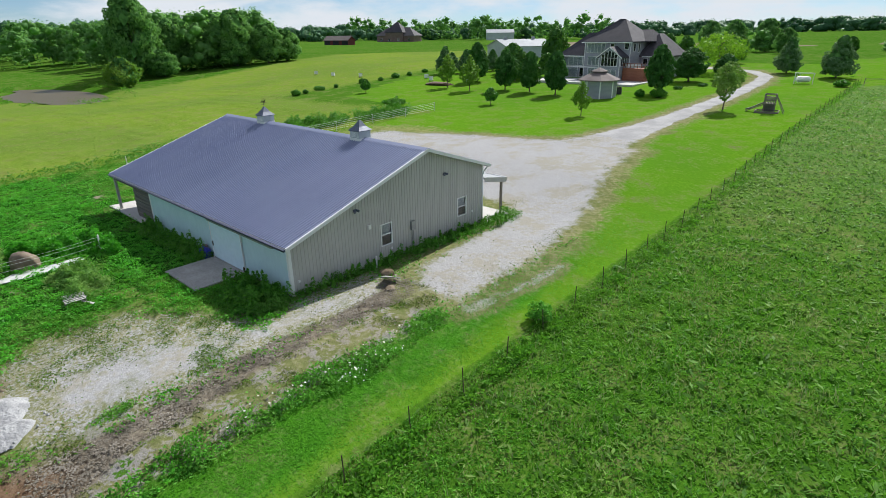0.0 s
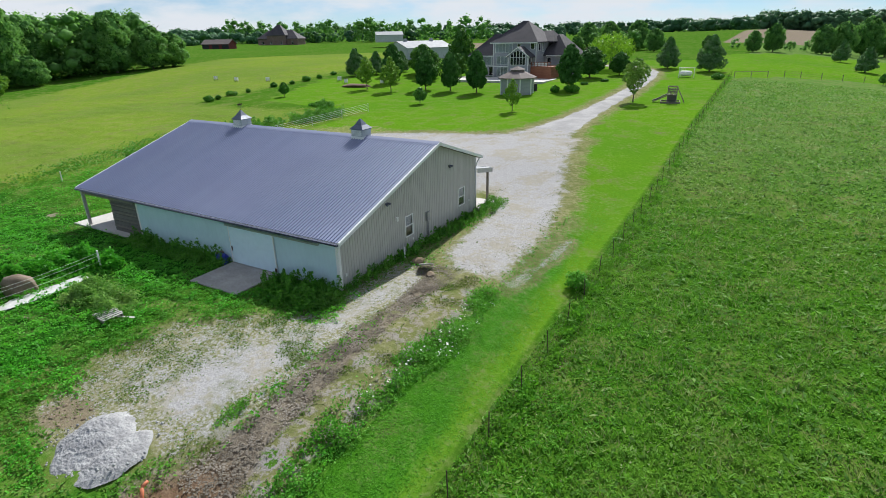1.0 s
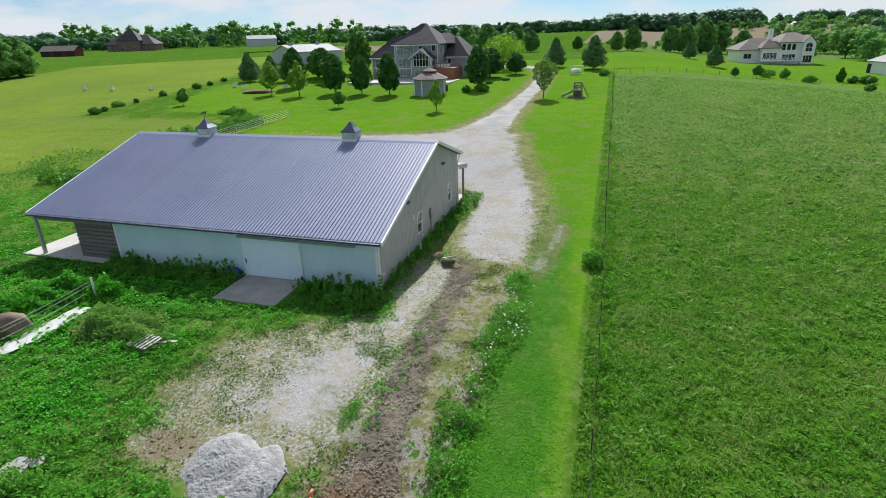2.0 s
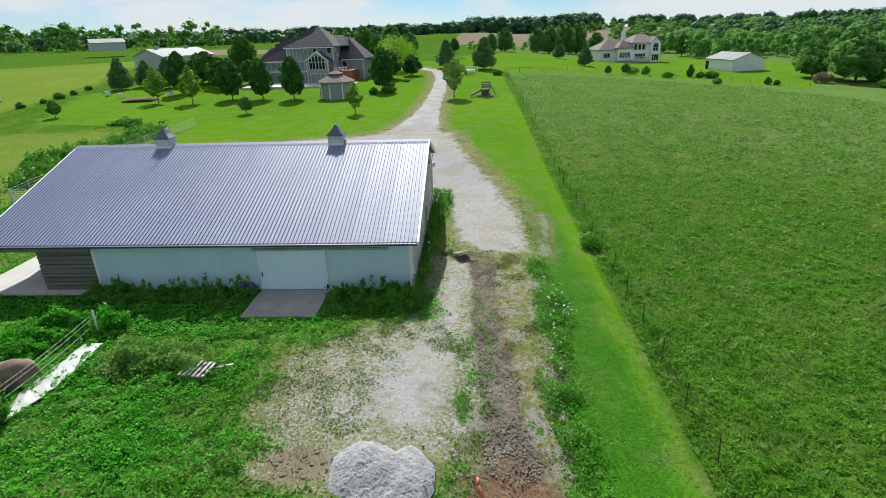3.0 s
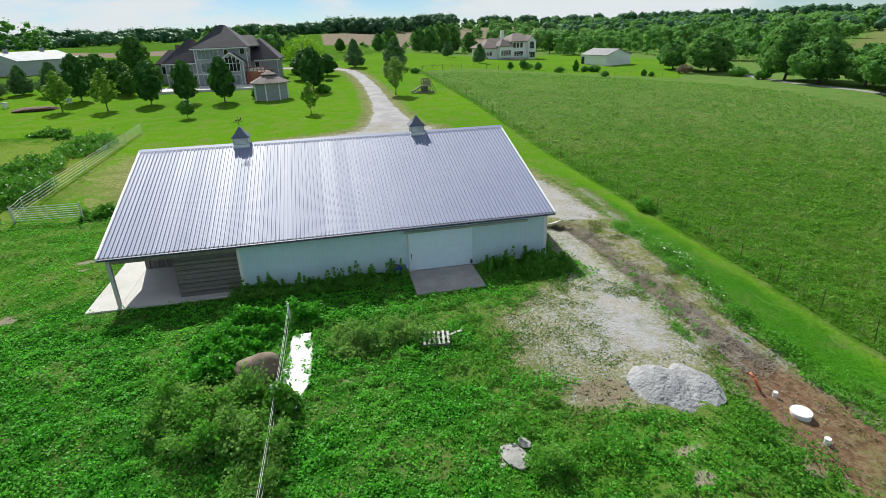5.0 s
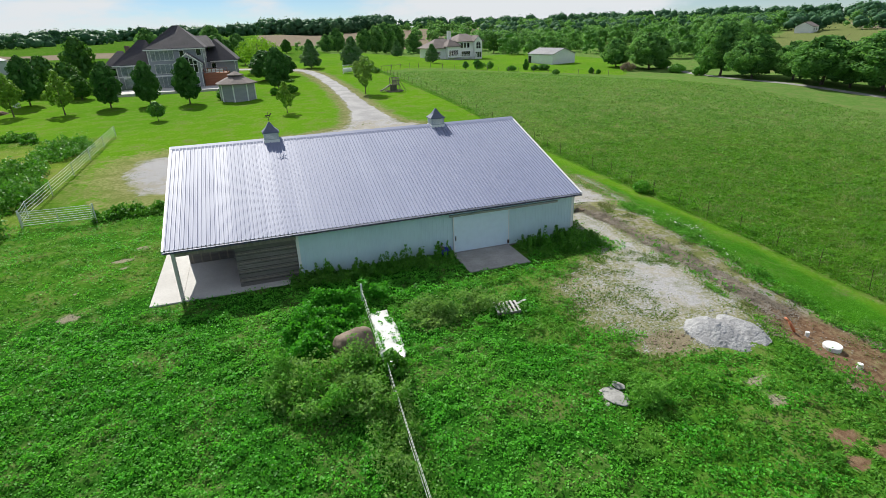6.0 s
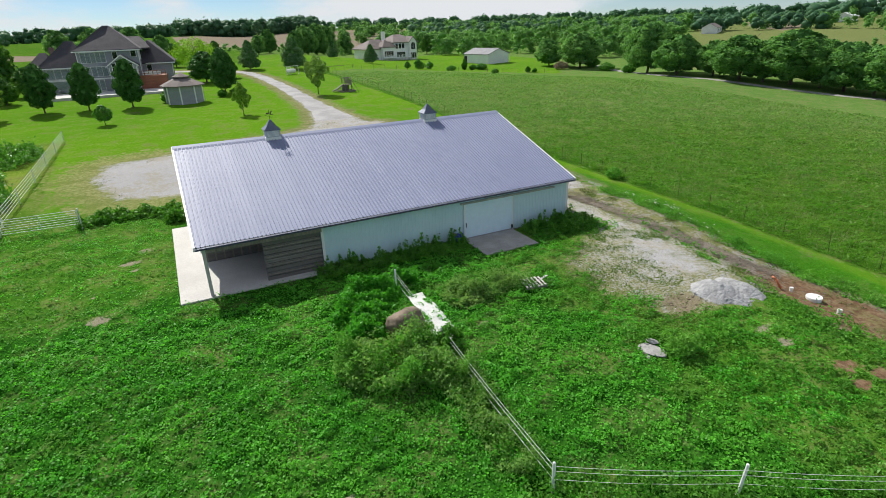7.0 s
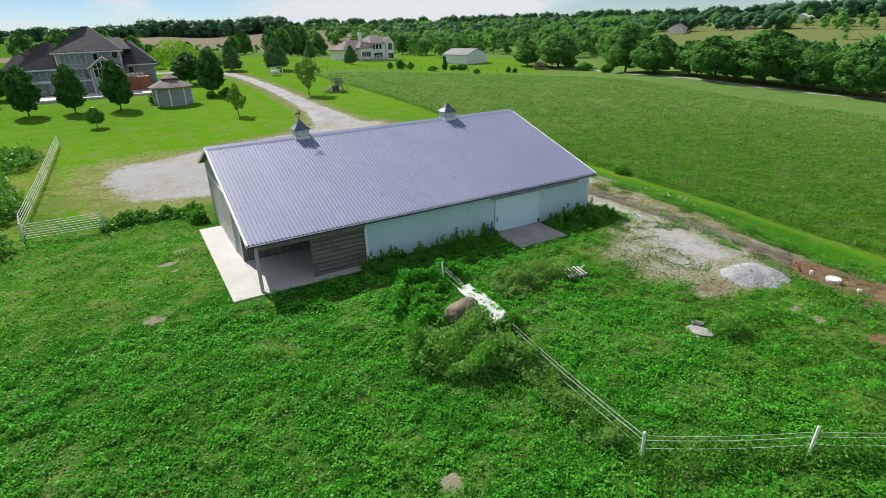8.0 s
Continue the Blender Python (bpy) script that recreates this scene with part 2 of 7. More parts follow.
# Strong dark mottling imitates the shaded gaps inside a crown.
M_CANOPY = worn("inner foliage", (0.070, 0.180, 0.046), (0.140, 0.310, 0.078), 0.9, 0, 0.5, 1.6, bump=1.0, spec=0.03, dirt=0.7)
# Bluer leaf tone: distance haze mixed into the colour of far trees.
L_FAR = leafy("haze-tinted woodland leaf", (0.056, 0.144, 0.073), (0.090, 0.206, 0.095), (0.106, 0.231, 0.103), 0.3, 0.012)


# ---- mesh helpers ----
def part(name, bm, material, parent, label="", smooth=False):
    me = bpy.data.meshes.new(name)
    bm.normal_update()
    bm.to_mesh(me)
    bm.free()
    me.materials.append(material)
    if smooth:
        for p in me.polygons:
            p.use_smooth = True
    ob = new(name, me)
    ob.parent = parent
    if label:
        ob["label"] = label
    return ob


def share(name, me, parent, m):
    ob = new(name, me)
    ob.parent = parent
    ob.matrix_basis = m
    return ob


def thing(name, label, category, at=(0, 0, 0), turn=0.0, group="", kind=""):
    ob = new(name)
    ob.empty_display_size = 0.3
    ob.matrix_basis = pose(at[0], at[1], at[2], 0, 0, turn)
    return tagged(ob, label, category, group, kind)


def box(bm, x0, y0, z0, x1, y1, z1, m=None):
    vs = [bm.verts.new((x, y, z)) for z in (z0, z1) for x, y in ((x0, y0), (x1, y0), (x1, y1), (x0, y1))]
    for f in ((3, 2, 1, 0), (4, 5, 6, 7), (0, 1, 5, 4), (1, 2, 6, 5), (2, 3, 7, 6), (3, 0, 4, 7)):
        bm.faces.new([vs[i] for i in f])
    if m is not None:
        bmesh.ops.transform(bm, matrix=m, verts=vs)
    return bm


def boxes(*spans):
    bm = bmesh.new()
    for s in spans:
        box(bm, *s)
    return bm


def solid(bm, pts, depth):
    """A flat polygon made thick: depth is a vector."""
    d = Vector(depth)
    a = [bm.verts.new(p) for p in pts]
    b = [bm.verts.new(Vector(p) + d) for p in pts]
    bm.faces.new(a[::-1])
    bm.faces.new(b)
    k = len(a)
    for i in range(k):
        bm.faces.new((a[i], a[(i + 1) % k], b[(i + 1) % k], b[i]))
    bmesh.ops.recalc_face_normals(bm, faces=bm.faces)
    return bm


def tube(bm, a, b, r0, r1=None, n=6):
    """A round bar from a to b."""
    a, b = Vector(a), Vector(b)
    r1 = r0 if r1 is None else r1
    q = (b - a).to_track_quat("Z", "Y")
    rings = []
    for p, r in ((a, r0), (b, r1)):
        rings.append([bm.verts.new(p + q @ Vector((r * math.cos(k * math.tau / n), r * math.sin(k * math.tau / n), 0))) for k in range(n)])
    for k in range(n):
        bm.faces.new((rings[0][k], rings[0][(k + 1) % n], rings[1][(k + 1) % n], rings[1][k]))
    bm.faces.new(rings[0][::-1])
    bm.faces.new(rings[1])
    return bm


def hip(bm, x0, x1, y0, y1, z, ridge_a, ridge_b, eave=0.25):
    """A hipped roof as a closed body; the ridge runs from ridge_a to ridge_b."""
    lo = [bm.verts.new((x, y, z - eave)) for x, y in ((x0, y0), (x1, y0), (x1, y1), (x0, y1))]
    up = [bm.verts.new((x, y, z)) for x, y in ((x0, y0), (x1, y0), (x1, y1), (x0, y1))]
    a = bm.verts.new(ridge_a)
    b = a if ridge_a == ridge_b else bm.verts.new(ridge_b)
    bm.faces.new(lo[::-1])
    for i in range(4):
        bm.faces.new((lo[i], lo[(i + 1) % 4], up[(i + 1) % 4], up[i]))
    along_x = abs(Vector(ridge_b).x - Vector(ridge_a).x) >= abs(Vector(ridge_b).y - Vector(ridge_a).y)
    if a is b:
        for i in range(4):
            bm.faces.new((up[i], up[(i + 1) % 4], a))
    elif along_x:
        bm.faces.new((up[0], up[1], b, a)); bm.faces.new((up[1], up[2], b)); bm.faces.new((up[2], up[3], a, b)); bm.faces.new((up[3], up[0], a))
    else:
        bm.faces.new((up[0], up[1], a)); bm.faces.new((up[1], up[2], b, a)); bm.faces.new((up[2], up[3], b)); bm.faces.new((up[3], up[0], a, b))
    return bm


def raw_mesh(name, verts, faces_n, material):
    """A mesh of separate faces with faces_n corners each, straight from an array of corners."""
    verts = np.asarray(verts, dtype=np.float32).reshape(-1, 3)
    me = bpy.data.meshes.new(name)
    count = len(verts) // faces_n
    me.vertices.add(len(verts))
    me.vertices.foreach_set("co", verts.ravel())
    me.loops.add(len(verts))
    me.loops.foreach_set("vertex_index", np.arange(len(verts), dtype=np.int32))
    me.polygons.add(count)
    me.polygons.foreach_set("loop_start", np.arange(0, len(verts), faces_n, dtype=np.int32))
    me.update(calc_edges=True)
    me.materials.append(material)
    return me


def leaf_quads(points, outward, size, rng, spread=0.8, long=1.5):
    """A bent leaf-shaped quad at each point, its face turned roughly along outward."""
    k = len(points)
    nrm = outward + rng.normal(0, spread, (k, 3))
    nrm /= np.linalg.norm(nrm, axis=1, keepdims=True) + 1e-9
    u = np.cross(nrm, rng.normal(0, 1, (k, 3)))
    u /= np.linalg.norm(u, axis=1, keepdims=True) + 1e-9
    v = np.cross(nrm, u)
    s = (size * rng.uniform(0.6, 1.35, k))[:, None]
    q = np.stack([points - u * s * long * 0.5, points - v * s * 0.5 + nrm * s * 0.12, points + u * s * long * 0.5, points + v * s * 0.5 + nrm * s * 0.12], axis=1)
    return q.reshape(-1, 3)


def blades(points, height, width, rng, lean=0.35):
    """Grass blades: one tall triangle at each point."""
    k = len(points)
    a = rng.uniform(0, math.tau, k)
    d = np.stack([np.cos(a), np.sin(a), np.zeros(k)], 1)
    h = (height * rng.uniform(0.5, 1.3, k))[:, None]
    w = (width * rng.uniform(0.6, 1.3, k))[:, None]
    tip = points + np.array([0, 0, 1.0]) * h + rng.normal(0, lean, (k, 3)) * h * np.array([1, 1, 0.15])
    return np.stack([points - d * w, points + d * w, tip], 1).reshape(-1, 3)


# ---- the lie of the land ----
def sstep(a, b, x):
    t = np.clip((x - a) / (b - a), 0, 1)
    return t * t * (3 - 2 * t)


def land(x, y):
    """The ground's height: it climbs towards the house, falls to a swale along the pasture and is levelled for the barn."""
    x, y = np.asarray(x, float), np.asarray(y, float)
    h = np.where(y < -40, -1.36 - 0.6 * np.tanh((-40 - y) * 0.034 / 0.6), np.where(y < 120, 0.034 * y, 4.08 + 1.2 * np.tanh((y - 120) * 0.034 / 1.2)))
    dip = 0.9 * sstep(1.5, 11, x + 0.2 * np.maximum(0, -y)) * (1 - sstep(25, 60, y))
    z = 0.1 + 0.4 * np.tanh(x / 40) + h - 5.2 * sstep(5, 70, x) * sstep(50, 140, y) - dip - sstep(70, 140, -x) * 2.2 * (1 - sstep(40, 120, y))
    d = np.hypot(np.maximum(np.maximum(-27 - x, x - 1), 0), np.maximum(np.maximum(-1 - y, y - 19), 0))
    w = 1 - sstep(0, 14, d)
    z = z * (1 - w) - 0.05 * w
    z = z - 2.0 * sstep(40, 84, x) * (1 - sstep(90, 130, y))
    z = z + 5.8 * sstep(190, 520, 0.85 * x + 0.45 * y) * sstep(40, 120, x)
    far = sstep(300, 1100, np.hypot(x, y))
    hill = 5.6 * sstep(320, 600, y) * np.exp(-((x - 0.16 * y) / 230) ** 2)
    return z * (1 - far) + far * 9.0 + hill * (1 - 0.6 * sstep(680, 1000, y))


def spot(x, y, up=0.0):
    return (x, y, float(land(x, y)) + up)


def to_line(x, y, line):
    """Distance from (x, y) to a line of (x, y, half width) points, less that half width."""
    best = np.full(np.shape(x), 1e9)
    for (ax, ay, aw), (bx, by, bw) in zip(line[:-1], line[1:]):
        dx, dy = bx - ax, by - ay
        t = np.clip(((x - ax) * dx + (y - ay) * dy) / (dx * dx + dy * dy), 0, 1)
        best = np.minimum(best, np.hypot(x - ax - t * dx, y - ay - t * dy) - (aw + t * (bw - aw)))
    return best


def to_area(x, y, ring):
    """Distance to the outline of a closed area; negative inside."""
    inside = np.zeros(np.shape(x), bool)
    for (ax, ay), (bx, by) in zip(ring, ring[1:] + ring[:1]):
        if ay != by:
            inside ^= ((ay > y) != (by > y)) & (x < (bx - ax) * (y - ay) / (by - ay) + ax)
    d = to_line(x, y, [(p[0], p[1], 0) for p in ring + ring[:1]])
    return np.where(inside, -d, d)


DRIVE = [(-5.2, 39, 5.0), (-4.4, 45, 3.2), (-3.7, 54, 2.0), (-3.4, 66, 1.5), (-3.2, 80, 1.35), (-3.3, 92, 1.25), (-3.7, 105, 1.25), (-5.2, 118.5, 1.25), (-10, 127.5, 1.4), (-15, 131.5, 1.6), (-30, 137, 1.7), (-50, 139, 1.7)]
YARD = [(-32.9, 30), (-32, 35.5), (-28, 36.5), (-19, 39.5), (-11, 41.5), (-5, 44), (0.6, 42), (2.4, 31), (5, 22.5), (6.7, 13), (6.6, 5.6), (3.6, 5.8), (2.0, 8), (0.9, 18), (-1, 21.5), (-25, 22.5), (-30.7, 24)]
CORE = [(2.0, 4.6, 0.6), (1.8, 1.0, 0.6), (1.7, -2.0, 0.5), (1.7, -4.6, 0.5), (1.2, -7.0, 1.0), (0.5, -9.6, 1.2)]
FRONT = [(3.8, 6), (1.3, 3), (0.9, -3.4), (-2.0, -4.6), (-5.0, -6.6), (-5.4, -10), (-4.2, -12.8), (-2.4, -13), (2.2, -12), (2.9, -9.5), (2.6, -4), (3.4, 0), (4.8, 5)]
TRACK = [(4.6, 6.0, 1.2), (5.0, 0, 1.6), (5.1, -5, 1.6), (4.9, -10, 1.5), (4.2, -14, 1.9), (4.8, -18, 2.0), (6.5, -23, 1.9), (8, -28, 1.7)]
CLODS = [(2.4, 5.2, 0.6), (3.5, 4.4, 0.6), (3.6, 1.3, 0.3), (3.6, -2.2, 0.35), (3.6, -4.5, 0.5), (3.85, -6.5, 0.5), (3.95, -8.4, 0.45), (4.0, -10, 0.45), (4.3, -12.0, 0.8)]
CORNER = [(2.0, 4.4, 1.0), (1.9, 1.0, 1.35), (1.7, -2.5, 1.5), (0.6, -5.0, 1.8)]
SIDE = [(7.7, 5.6, 0.35), (8.0, 8.5, 0.15), (8.3, 11, 0.3), (8.4, 13.5, 0.1)]
WEEDS = [(6.9, 4.0, 0.25), (7.0, 1.1, 0.4), (7.2, -1.8, 0.65), (6.5, -4.8, 0.55), (6.4, -7, 0.6), (6.7, -10, 0.55), (7.0, -15, 0.7), (8.0, -22, 0.8)]
LAWN = [(10.6, -60), (10.6, 112), (3, 150), (-70, 150), (-80, 88), (-66, 56), (-37.5, 51), (-36, 20), (-24, 23), (-1, 22), (7.0, 6), (7.3, -5), (7.2, -18), (9, -60)]
MEADOW = [(-37.6, 18), (-37.6, 50), (-78, 48), (-82, 70), (-90, 108), (-140, 230), (-190, 150), (-160, 84), (-150, 50), (-150, -25), (-90, -40), (-52, -24), (-46, -10), (-44.5, 0), (-45, 9)]
FIELD = [(-8, 345), (60, 330), (190, 345), (260, 640), (-6, 640)]
SHED_LAWN = [(12.5, 108), (24, 117), (57, 123), (68, 115.5), (80, 103.5), (92, 116), (108, 150), (112, 215), (30, 215), (0, 175), (3, 150)]
EAST = [(100, -80), (100, 40), (112, 96), (205, 172), (420, 330), (700, 480), (900, 200), (900, -80)]
STUBBLE = [(-190, 300), (-60, 262), (-30, 330), (-210, 400)]
FALLOW = [(320, 190), (400, 225), (560, 330), (470, 330), (340, 225)]


BARE = [(-30.6, 0.0, 0.65), (-29.3, 7.6, 0.7), (-29.0, 6.4, 0.4), (-28.5, 9.5, 0.5), (-31.5, 6.5, 0.3), (-7.9, -15.05, 0.6), (-3.4, -12.8, 1.5), (-16.5, 2.0, 0.2), (-13.5, -9.5, 0.3), (-22.7, -16.5, 0.5), (-31.0, 3.6, 0.4), (-1.5, -19.9, 0.75), (-2.3, -20.9, 0.6), (-0.9, -20.9, 0.7), (-2.0, -16.4, 0.5), (-2.2, -17.5, 0.55), (2.0, -17.9, 0.6), (-20.5, -21.5, 0.5)]


def grassy(x, y):
    """How far grass takes over from clover in the paddock."""
    return 0.70 * sstep(-14, -4, x) + 0.55 * sstep(-4, 5, y) * sstep(24, 27, -x)


def lattice(x, y, f, seed):
    """Smooth noise between -1 and 1 over the plan, for whole arrays."""
    u, v = np.asarray(x, float) * f + seed * 17.31, np.asarray(y, float) * f + seed * 5.77
    i, j = np.floor(u), np.floor(v)
    a, b = u - i, v - j
    a, b = a * a * (3 - 2 * a), b * b * (3 - 2 * b)

    def at(p, q):
        h = np.sin(p * 127.1 + q * 311.7 + seed * 74.7) * 43758.5453
        return 2 * (h - np.floor(h)) - 1
    return (at(i, j) * (1 - a) + at(i + 1, j) * a) * (1 - b) + (at(i, j + 1) * (1 - a) + at(i + 1, j + 1) * a) * b


SHEET = [(-15.2, -5.6, 0.5), (-15.5, -9.6, 0.6), (-15.75, -10.8, 0.4)]


def gap_to_made(x, y):
    """Distance to gravel, track, slabs, barn and what lies in the paddock."""
    barn = np.hypot(np.maximum(np.maximum(-26.7 - x, x), 0), np.maximum(np.maximum(-0.3 - y, y - 19.7), 0))
    pad = np.hypot(np.maximum(np.maximum(-9.2 - x, x + 5.1), 0), np.maximum(np.maximum(-3.0 - y, y - 1), 0))
    d = np.minimum(np.minimum(to_area(x, y, YARD), to_area(x, y, FRONT)), np.minimum(to_line(x, y, TRACK), to_line(x, y, DRIVE)))
    return np.minimum(np.minimum(barn, pad), np.minimum(d, np.minimum(to_line(x, y, SHEET), np.hypot(x + 9.1, y + 7.7) - 0.8)))


def relief(x, y):
    """Tussocks of the pasture, humps of clover in the paddock and the uneven meadow, above the bare land."""
    pasture = sstep(11.5, 12.6, x) * (1 - sstep(102, 112, y + 0.1 * np.abs(x - 12))) * (1 - sstep(76, 82, x))
    tufts = (0.19 * np.clip(lattice(x, y, 1.05, 1) + 0.5 * lattice(x, y, 1.3, 2) - 0.1, 0, 1.2) + 0.12 * np.clip(lattice(x, y, 1.3, 3), 0, 1)) * (0.55 + 0.45 * lattice(x, y, 0.12, 4))
    paddock = (1 - sstep(5.5, 7.0, x)) * (1 - sstep(15, 19, y)) * sstep(-60, -50, x) * sstep(0.1, 1.3, gap_to_made(x, y))
    humps = 0.07 * np.clip(lattice(x, y, 1.1, 5) + 0.5 * lattice(x, y, 1.3, 6), -0.2, 1.3) + 0.08 * np.clip(lattice(x, y, 1.35, 7), 0, 1) + 0.08 * lattice(x, y, 0.22, 8)
    meadow = sstep(44, 56, -x)
    swells = 0.14 * np.clip(lattice(x, y, 0.45, 9) + 0.5 * lattice(x, y, 0.9, 10), 0, 1.3)
    return pasture * tufts + paddock * humps + meadow * swells


def build_ground():
    def axis(lo, hi, fine, out0, out1):
        mid = np.arange(lo, hi + 1e-6, fine)
        left, right = [], []
        step, p = fine, lo
        while p > out0:
            step *= 1.09
            p -= step
            left.append(p)
        step, p = fine, hi
        while p < out1:
            step *= 1.09
            p += step
            right.append(p)
        return np.array(left[::-1] + list(mid) + right)
    xs, ys = axis(-44, 60, 0.42, -4300, 4300), axis(-34, 66, 0.42, -900, 4300)
    X, Y = np.meshgrid(xs, ys)
    X, Y = X.ravel(), Y.ravel()
    Z = land(X, Y) + relief(X, Y)
    front, track, weeds = np.minimum(to_area(X, Y, FRONT), to_line(X, Y, CORNER)), to_line(X, Y, TRACK), to_line(X, Y, WEEDS)
    gravel = np.minimum(np.minimum(to_line(X, Y, DRIVE), to_area(X, Y, YARD)), to_line(X, Y, SIDE) * 3)
    lumps = np.array([noise.noise((x * 0.9, y * 0.9, 0.3)) + 0.6 * noise.noise((x * 2.6, y * 2.6, 5.1)) if -50 < x < 40 and -40 < y < 60 else 0.0 for x, y in zip(X, Y)])
    green = np.clip(np.minimum(gravel, np.minimum(front, track)) / 1.5, 0, 1)
    Z = Z + lumps * (0.012 + 0.06 * np.clip(1 - track / 0.8, 0, 1) * (track < 0.8) + 0.06 * np.clip(1 - to_line(X, Y, CLODS) / 0.6, 0, 1) * (to_line(X, Y, CLODS) < 0.6))
    Z = Z - 0.03 * np.clip(-gravel, 0, 1)
    barn_in = (X > -25) & (X < -0.5) & (Y > 0.4) & (Y < 17)
    Z = np.where(barn_in, np.minimum(Z, -0.12), Z)
    pond = ((X + 160) / 30) ** 2 + ((Y - 30) / 11) ** 2
    Z = Z - 1.2 * np.clip(1.25 - pond, 0, 1)
    nx, ny = len(xs), len(ys)
    i = np.arange(nx * ny).reshape(ny, nx)
    quads = np.stack([i[:-1, :-1], i[:-1, 1:], i[1:, 1:], i[1:, :-1]], -1).reshape(-1, 4)
    me = bpy.data.meshes.new("ground")
    me.vertices.add(nx * ny)
    me.vertices.foreach_set("co", np.stack([X, Y, Z], 1).astype(np.float32).ravel())
    me.loops.add(len(quads) * 4)
    me.loops.foreach_set("vertex_index", quads.astype(np.int32).ravel())
    me.polygons.add(len(quads))
    me.polygons.foreach_set("loop_start", np.arange(0, len(quads) * 4, 4, dtype=np.int32))
    me.polygons.foreach_set("use_smooth", np.ones(len(quads), bool))
    me.update(calc_edges=True)
    zones = {
        "gravel": np.clip(0.5 - gravel / 5.0, 0, 1),
        "front": np.clip(0.5 - front / 5.0, 0, 1),
        "ring": np.clip(1 - to_area(X, Y, YARD) / 8, 0, 1) * sstep(22, 28, -X),
        "core": np.clip(0.5 - to_line(X, Y, CORE) / 3.0, 0, 1),
        "track": np.clip(0.5 - track / 2.6, 0, 1),
        "clods": np.clip(0.5 - to_line(X, Y, CLODS) / 1.2, 0, 1),
        "lawn": np.clip(0.5 - np.minimum(to_area(X, Y, LAWN), to_area(X, Y, SHED_LAWN)) / 1.2, 0, 1),
        "strip": (1 - sstep(8.8, 10.2, X + 0.6 * lattice(X, Y, 0.35, 52))) * (1 - sstep(2, 24, Y)) * (X > 5),
        "grassy": grassy(X, Y),
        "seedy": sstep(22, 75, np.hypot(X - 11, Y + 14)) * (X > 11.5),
        "meadow": np.clip(0.5 - to_area(X, Y, MEADOW) / 14, 0, 1),
        "east": np.clip(0.5 - to_area(X, Y, EAST) / 14, 0, 1),
        "clover": np.clip(0.5 - np.maximum(X - 8, Y - 18) / 6, 0, 1) * (X > -120) * (Y < 60),
        "field": np.clip(0.5 - np.minimum(np.minimum(to_area(X, Y, FIELD), to_area(X, Y, FALLOW)), to_area(X, Y, STUBBLE)) / 12, 0, 1),
        "bare": np.clip(1.3 - np.min([np.hypot((X - bx) / br, (Y - by) / (br * 0.7)) for bx, by, br in BARE], axis=0), 0, 1),
        "clay": np.clip(np.maximum(1.2 - np.hypot((X - 4.2) / 2.6, (Y + 16.5) / 5.5), np.maximum(np.minimum(0.26, 1.3 - np.hypot((X + 3.4) / 1.7, (Y + 12.8) / 1.0)), 1.2 - np.hypot((X + 1.8) / 2.6, (Y + 20.4) / 2.6))), 0, 1),
    }
    for key, v in zones.items():
        me.attributes.new(key, "FLOAT", "POINT").data.foreach_set("value", v.astype(np.float32))
    m, n, l, b = base_mat("farmland", 0.9)
    b.inputs["Specular IOR Level"].default_value = 0.0

    def zone(key):
        a = n.new("ShaderNodeAttribute")
        a.attribute_name = key
        return a.outputs["Fac"]

    def add(a, c, k):
        x = n.new("ShaderNodeMath")
        x.operation = "MULTIPLY_ADD"
        l.new(c, x.inputs[0])
        x.inputs[1].default_value = k
        l.new(a, x.inputs[2])
        return x.outputs[0]

    wide, mid, fine, grit = noise_node(n, l, 0.035, 5), noise_node(n, l, 0.45, 6), noise_node(n, l, 3.2, 8, rough=0.68), noise_node(n, l, 17.0, 5, rough=0.8)
    streak = noise_node(n, l, 0.9, 4, (0.12, 1.0, 1.0))

    def edge(key, wob, width=0.10, cut=0.5):
        v = add(zone(key), mid, wob)
        v = add(v, fine, wob * 0.7)
        return ranged(n, l, v, cut + wob * 0.85 - width, cut + wob * 0.85 + width)

    def tone(c1, c2, c3):
        c = mixed(n, l, ranged(n, l, fine, 0.35, 0.68), c1, c2)
        c = mixed(n, l, ranged(n, l, mid, 0.42, 0.72, 0, 0.8), c, c3)
        return mixed(n, l, ranged(n, l, grit, 0.48, 0.70, 0, 0.4), c, [v * 0.55 for v in c1])

    pasture = tone((0.036, 0.116, 0.008), (0.070, 0.180, 0.014), (0.090, 0.174, 0.018))
    pasture = mixed(n, l, ranged(n, l, wide, 0.40, 0.62, 0, 0.4), pasture, (0.088, 0.165, 0.020))
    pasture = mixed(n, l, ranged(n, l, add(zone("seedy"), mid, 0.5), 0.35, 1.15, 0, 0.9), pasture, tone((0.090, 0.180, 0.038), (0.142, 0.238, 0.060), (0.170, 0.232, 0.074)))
    # Clover floor is darkened to imitate shade between the leaves.
    clover = tone((0.014, 0.070, 0.007), (0.036, 0.155, 0.012), (0.052, 0.150, 0.017))
    lawn = tone((0.088, 0.212, 0.011), (0.124, 0.268, 0.016), (0.142, 0.262, 0.020))
    lawn = mixed(n, l, ranged(n, l, streak, 0.4, 0.65, 0, 0.4), lawn, (0.108, 0.215, 0.016))
    lawn = mixed(n, l, ranged(n, l, wide, 0.42, 0.62, 0, 0.6), lawn, (0.082, 0.200, 0.016))
    meadow = tone((0.140, 0.225, 0.026), (0.185, 0.265, 0.036), (0.215, 0.262, 0.050))
    meadow = mixed(n, l, ranged(n, l, wide, 0.42, 0.60, 0, 0.6), meadow, (0.125, 0.200, 0.036))
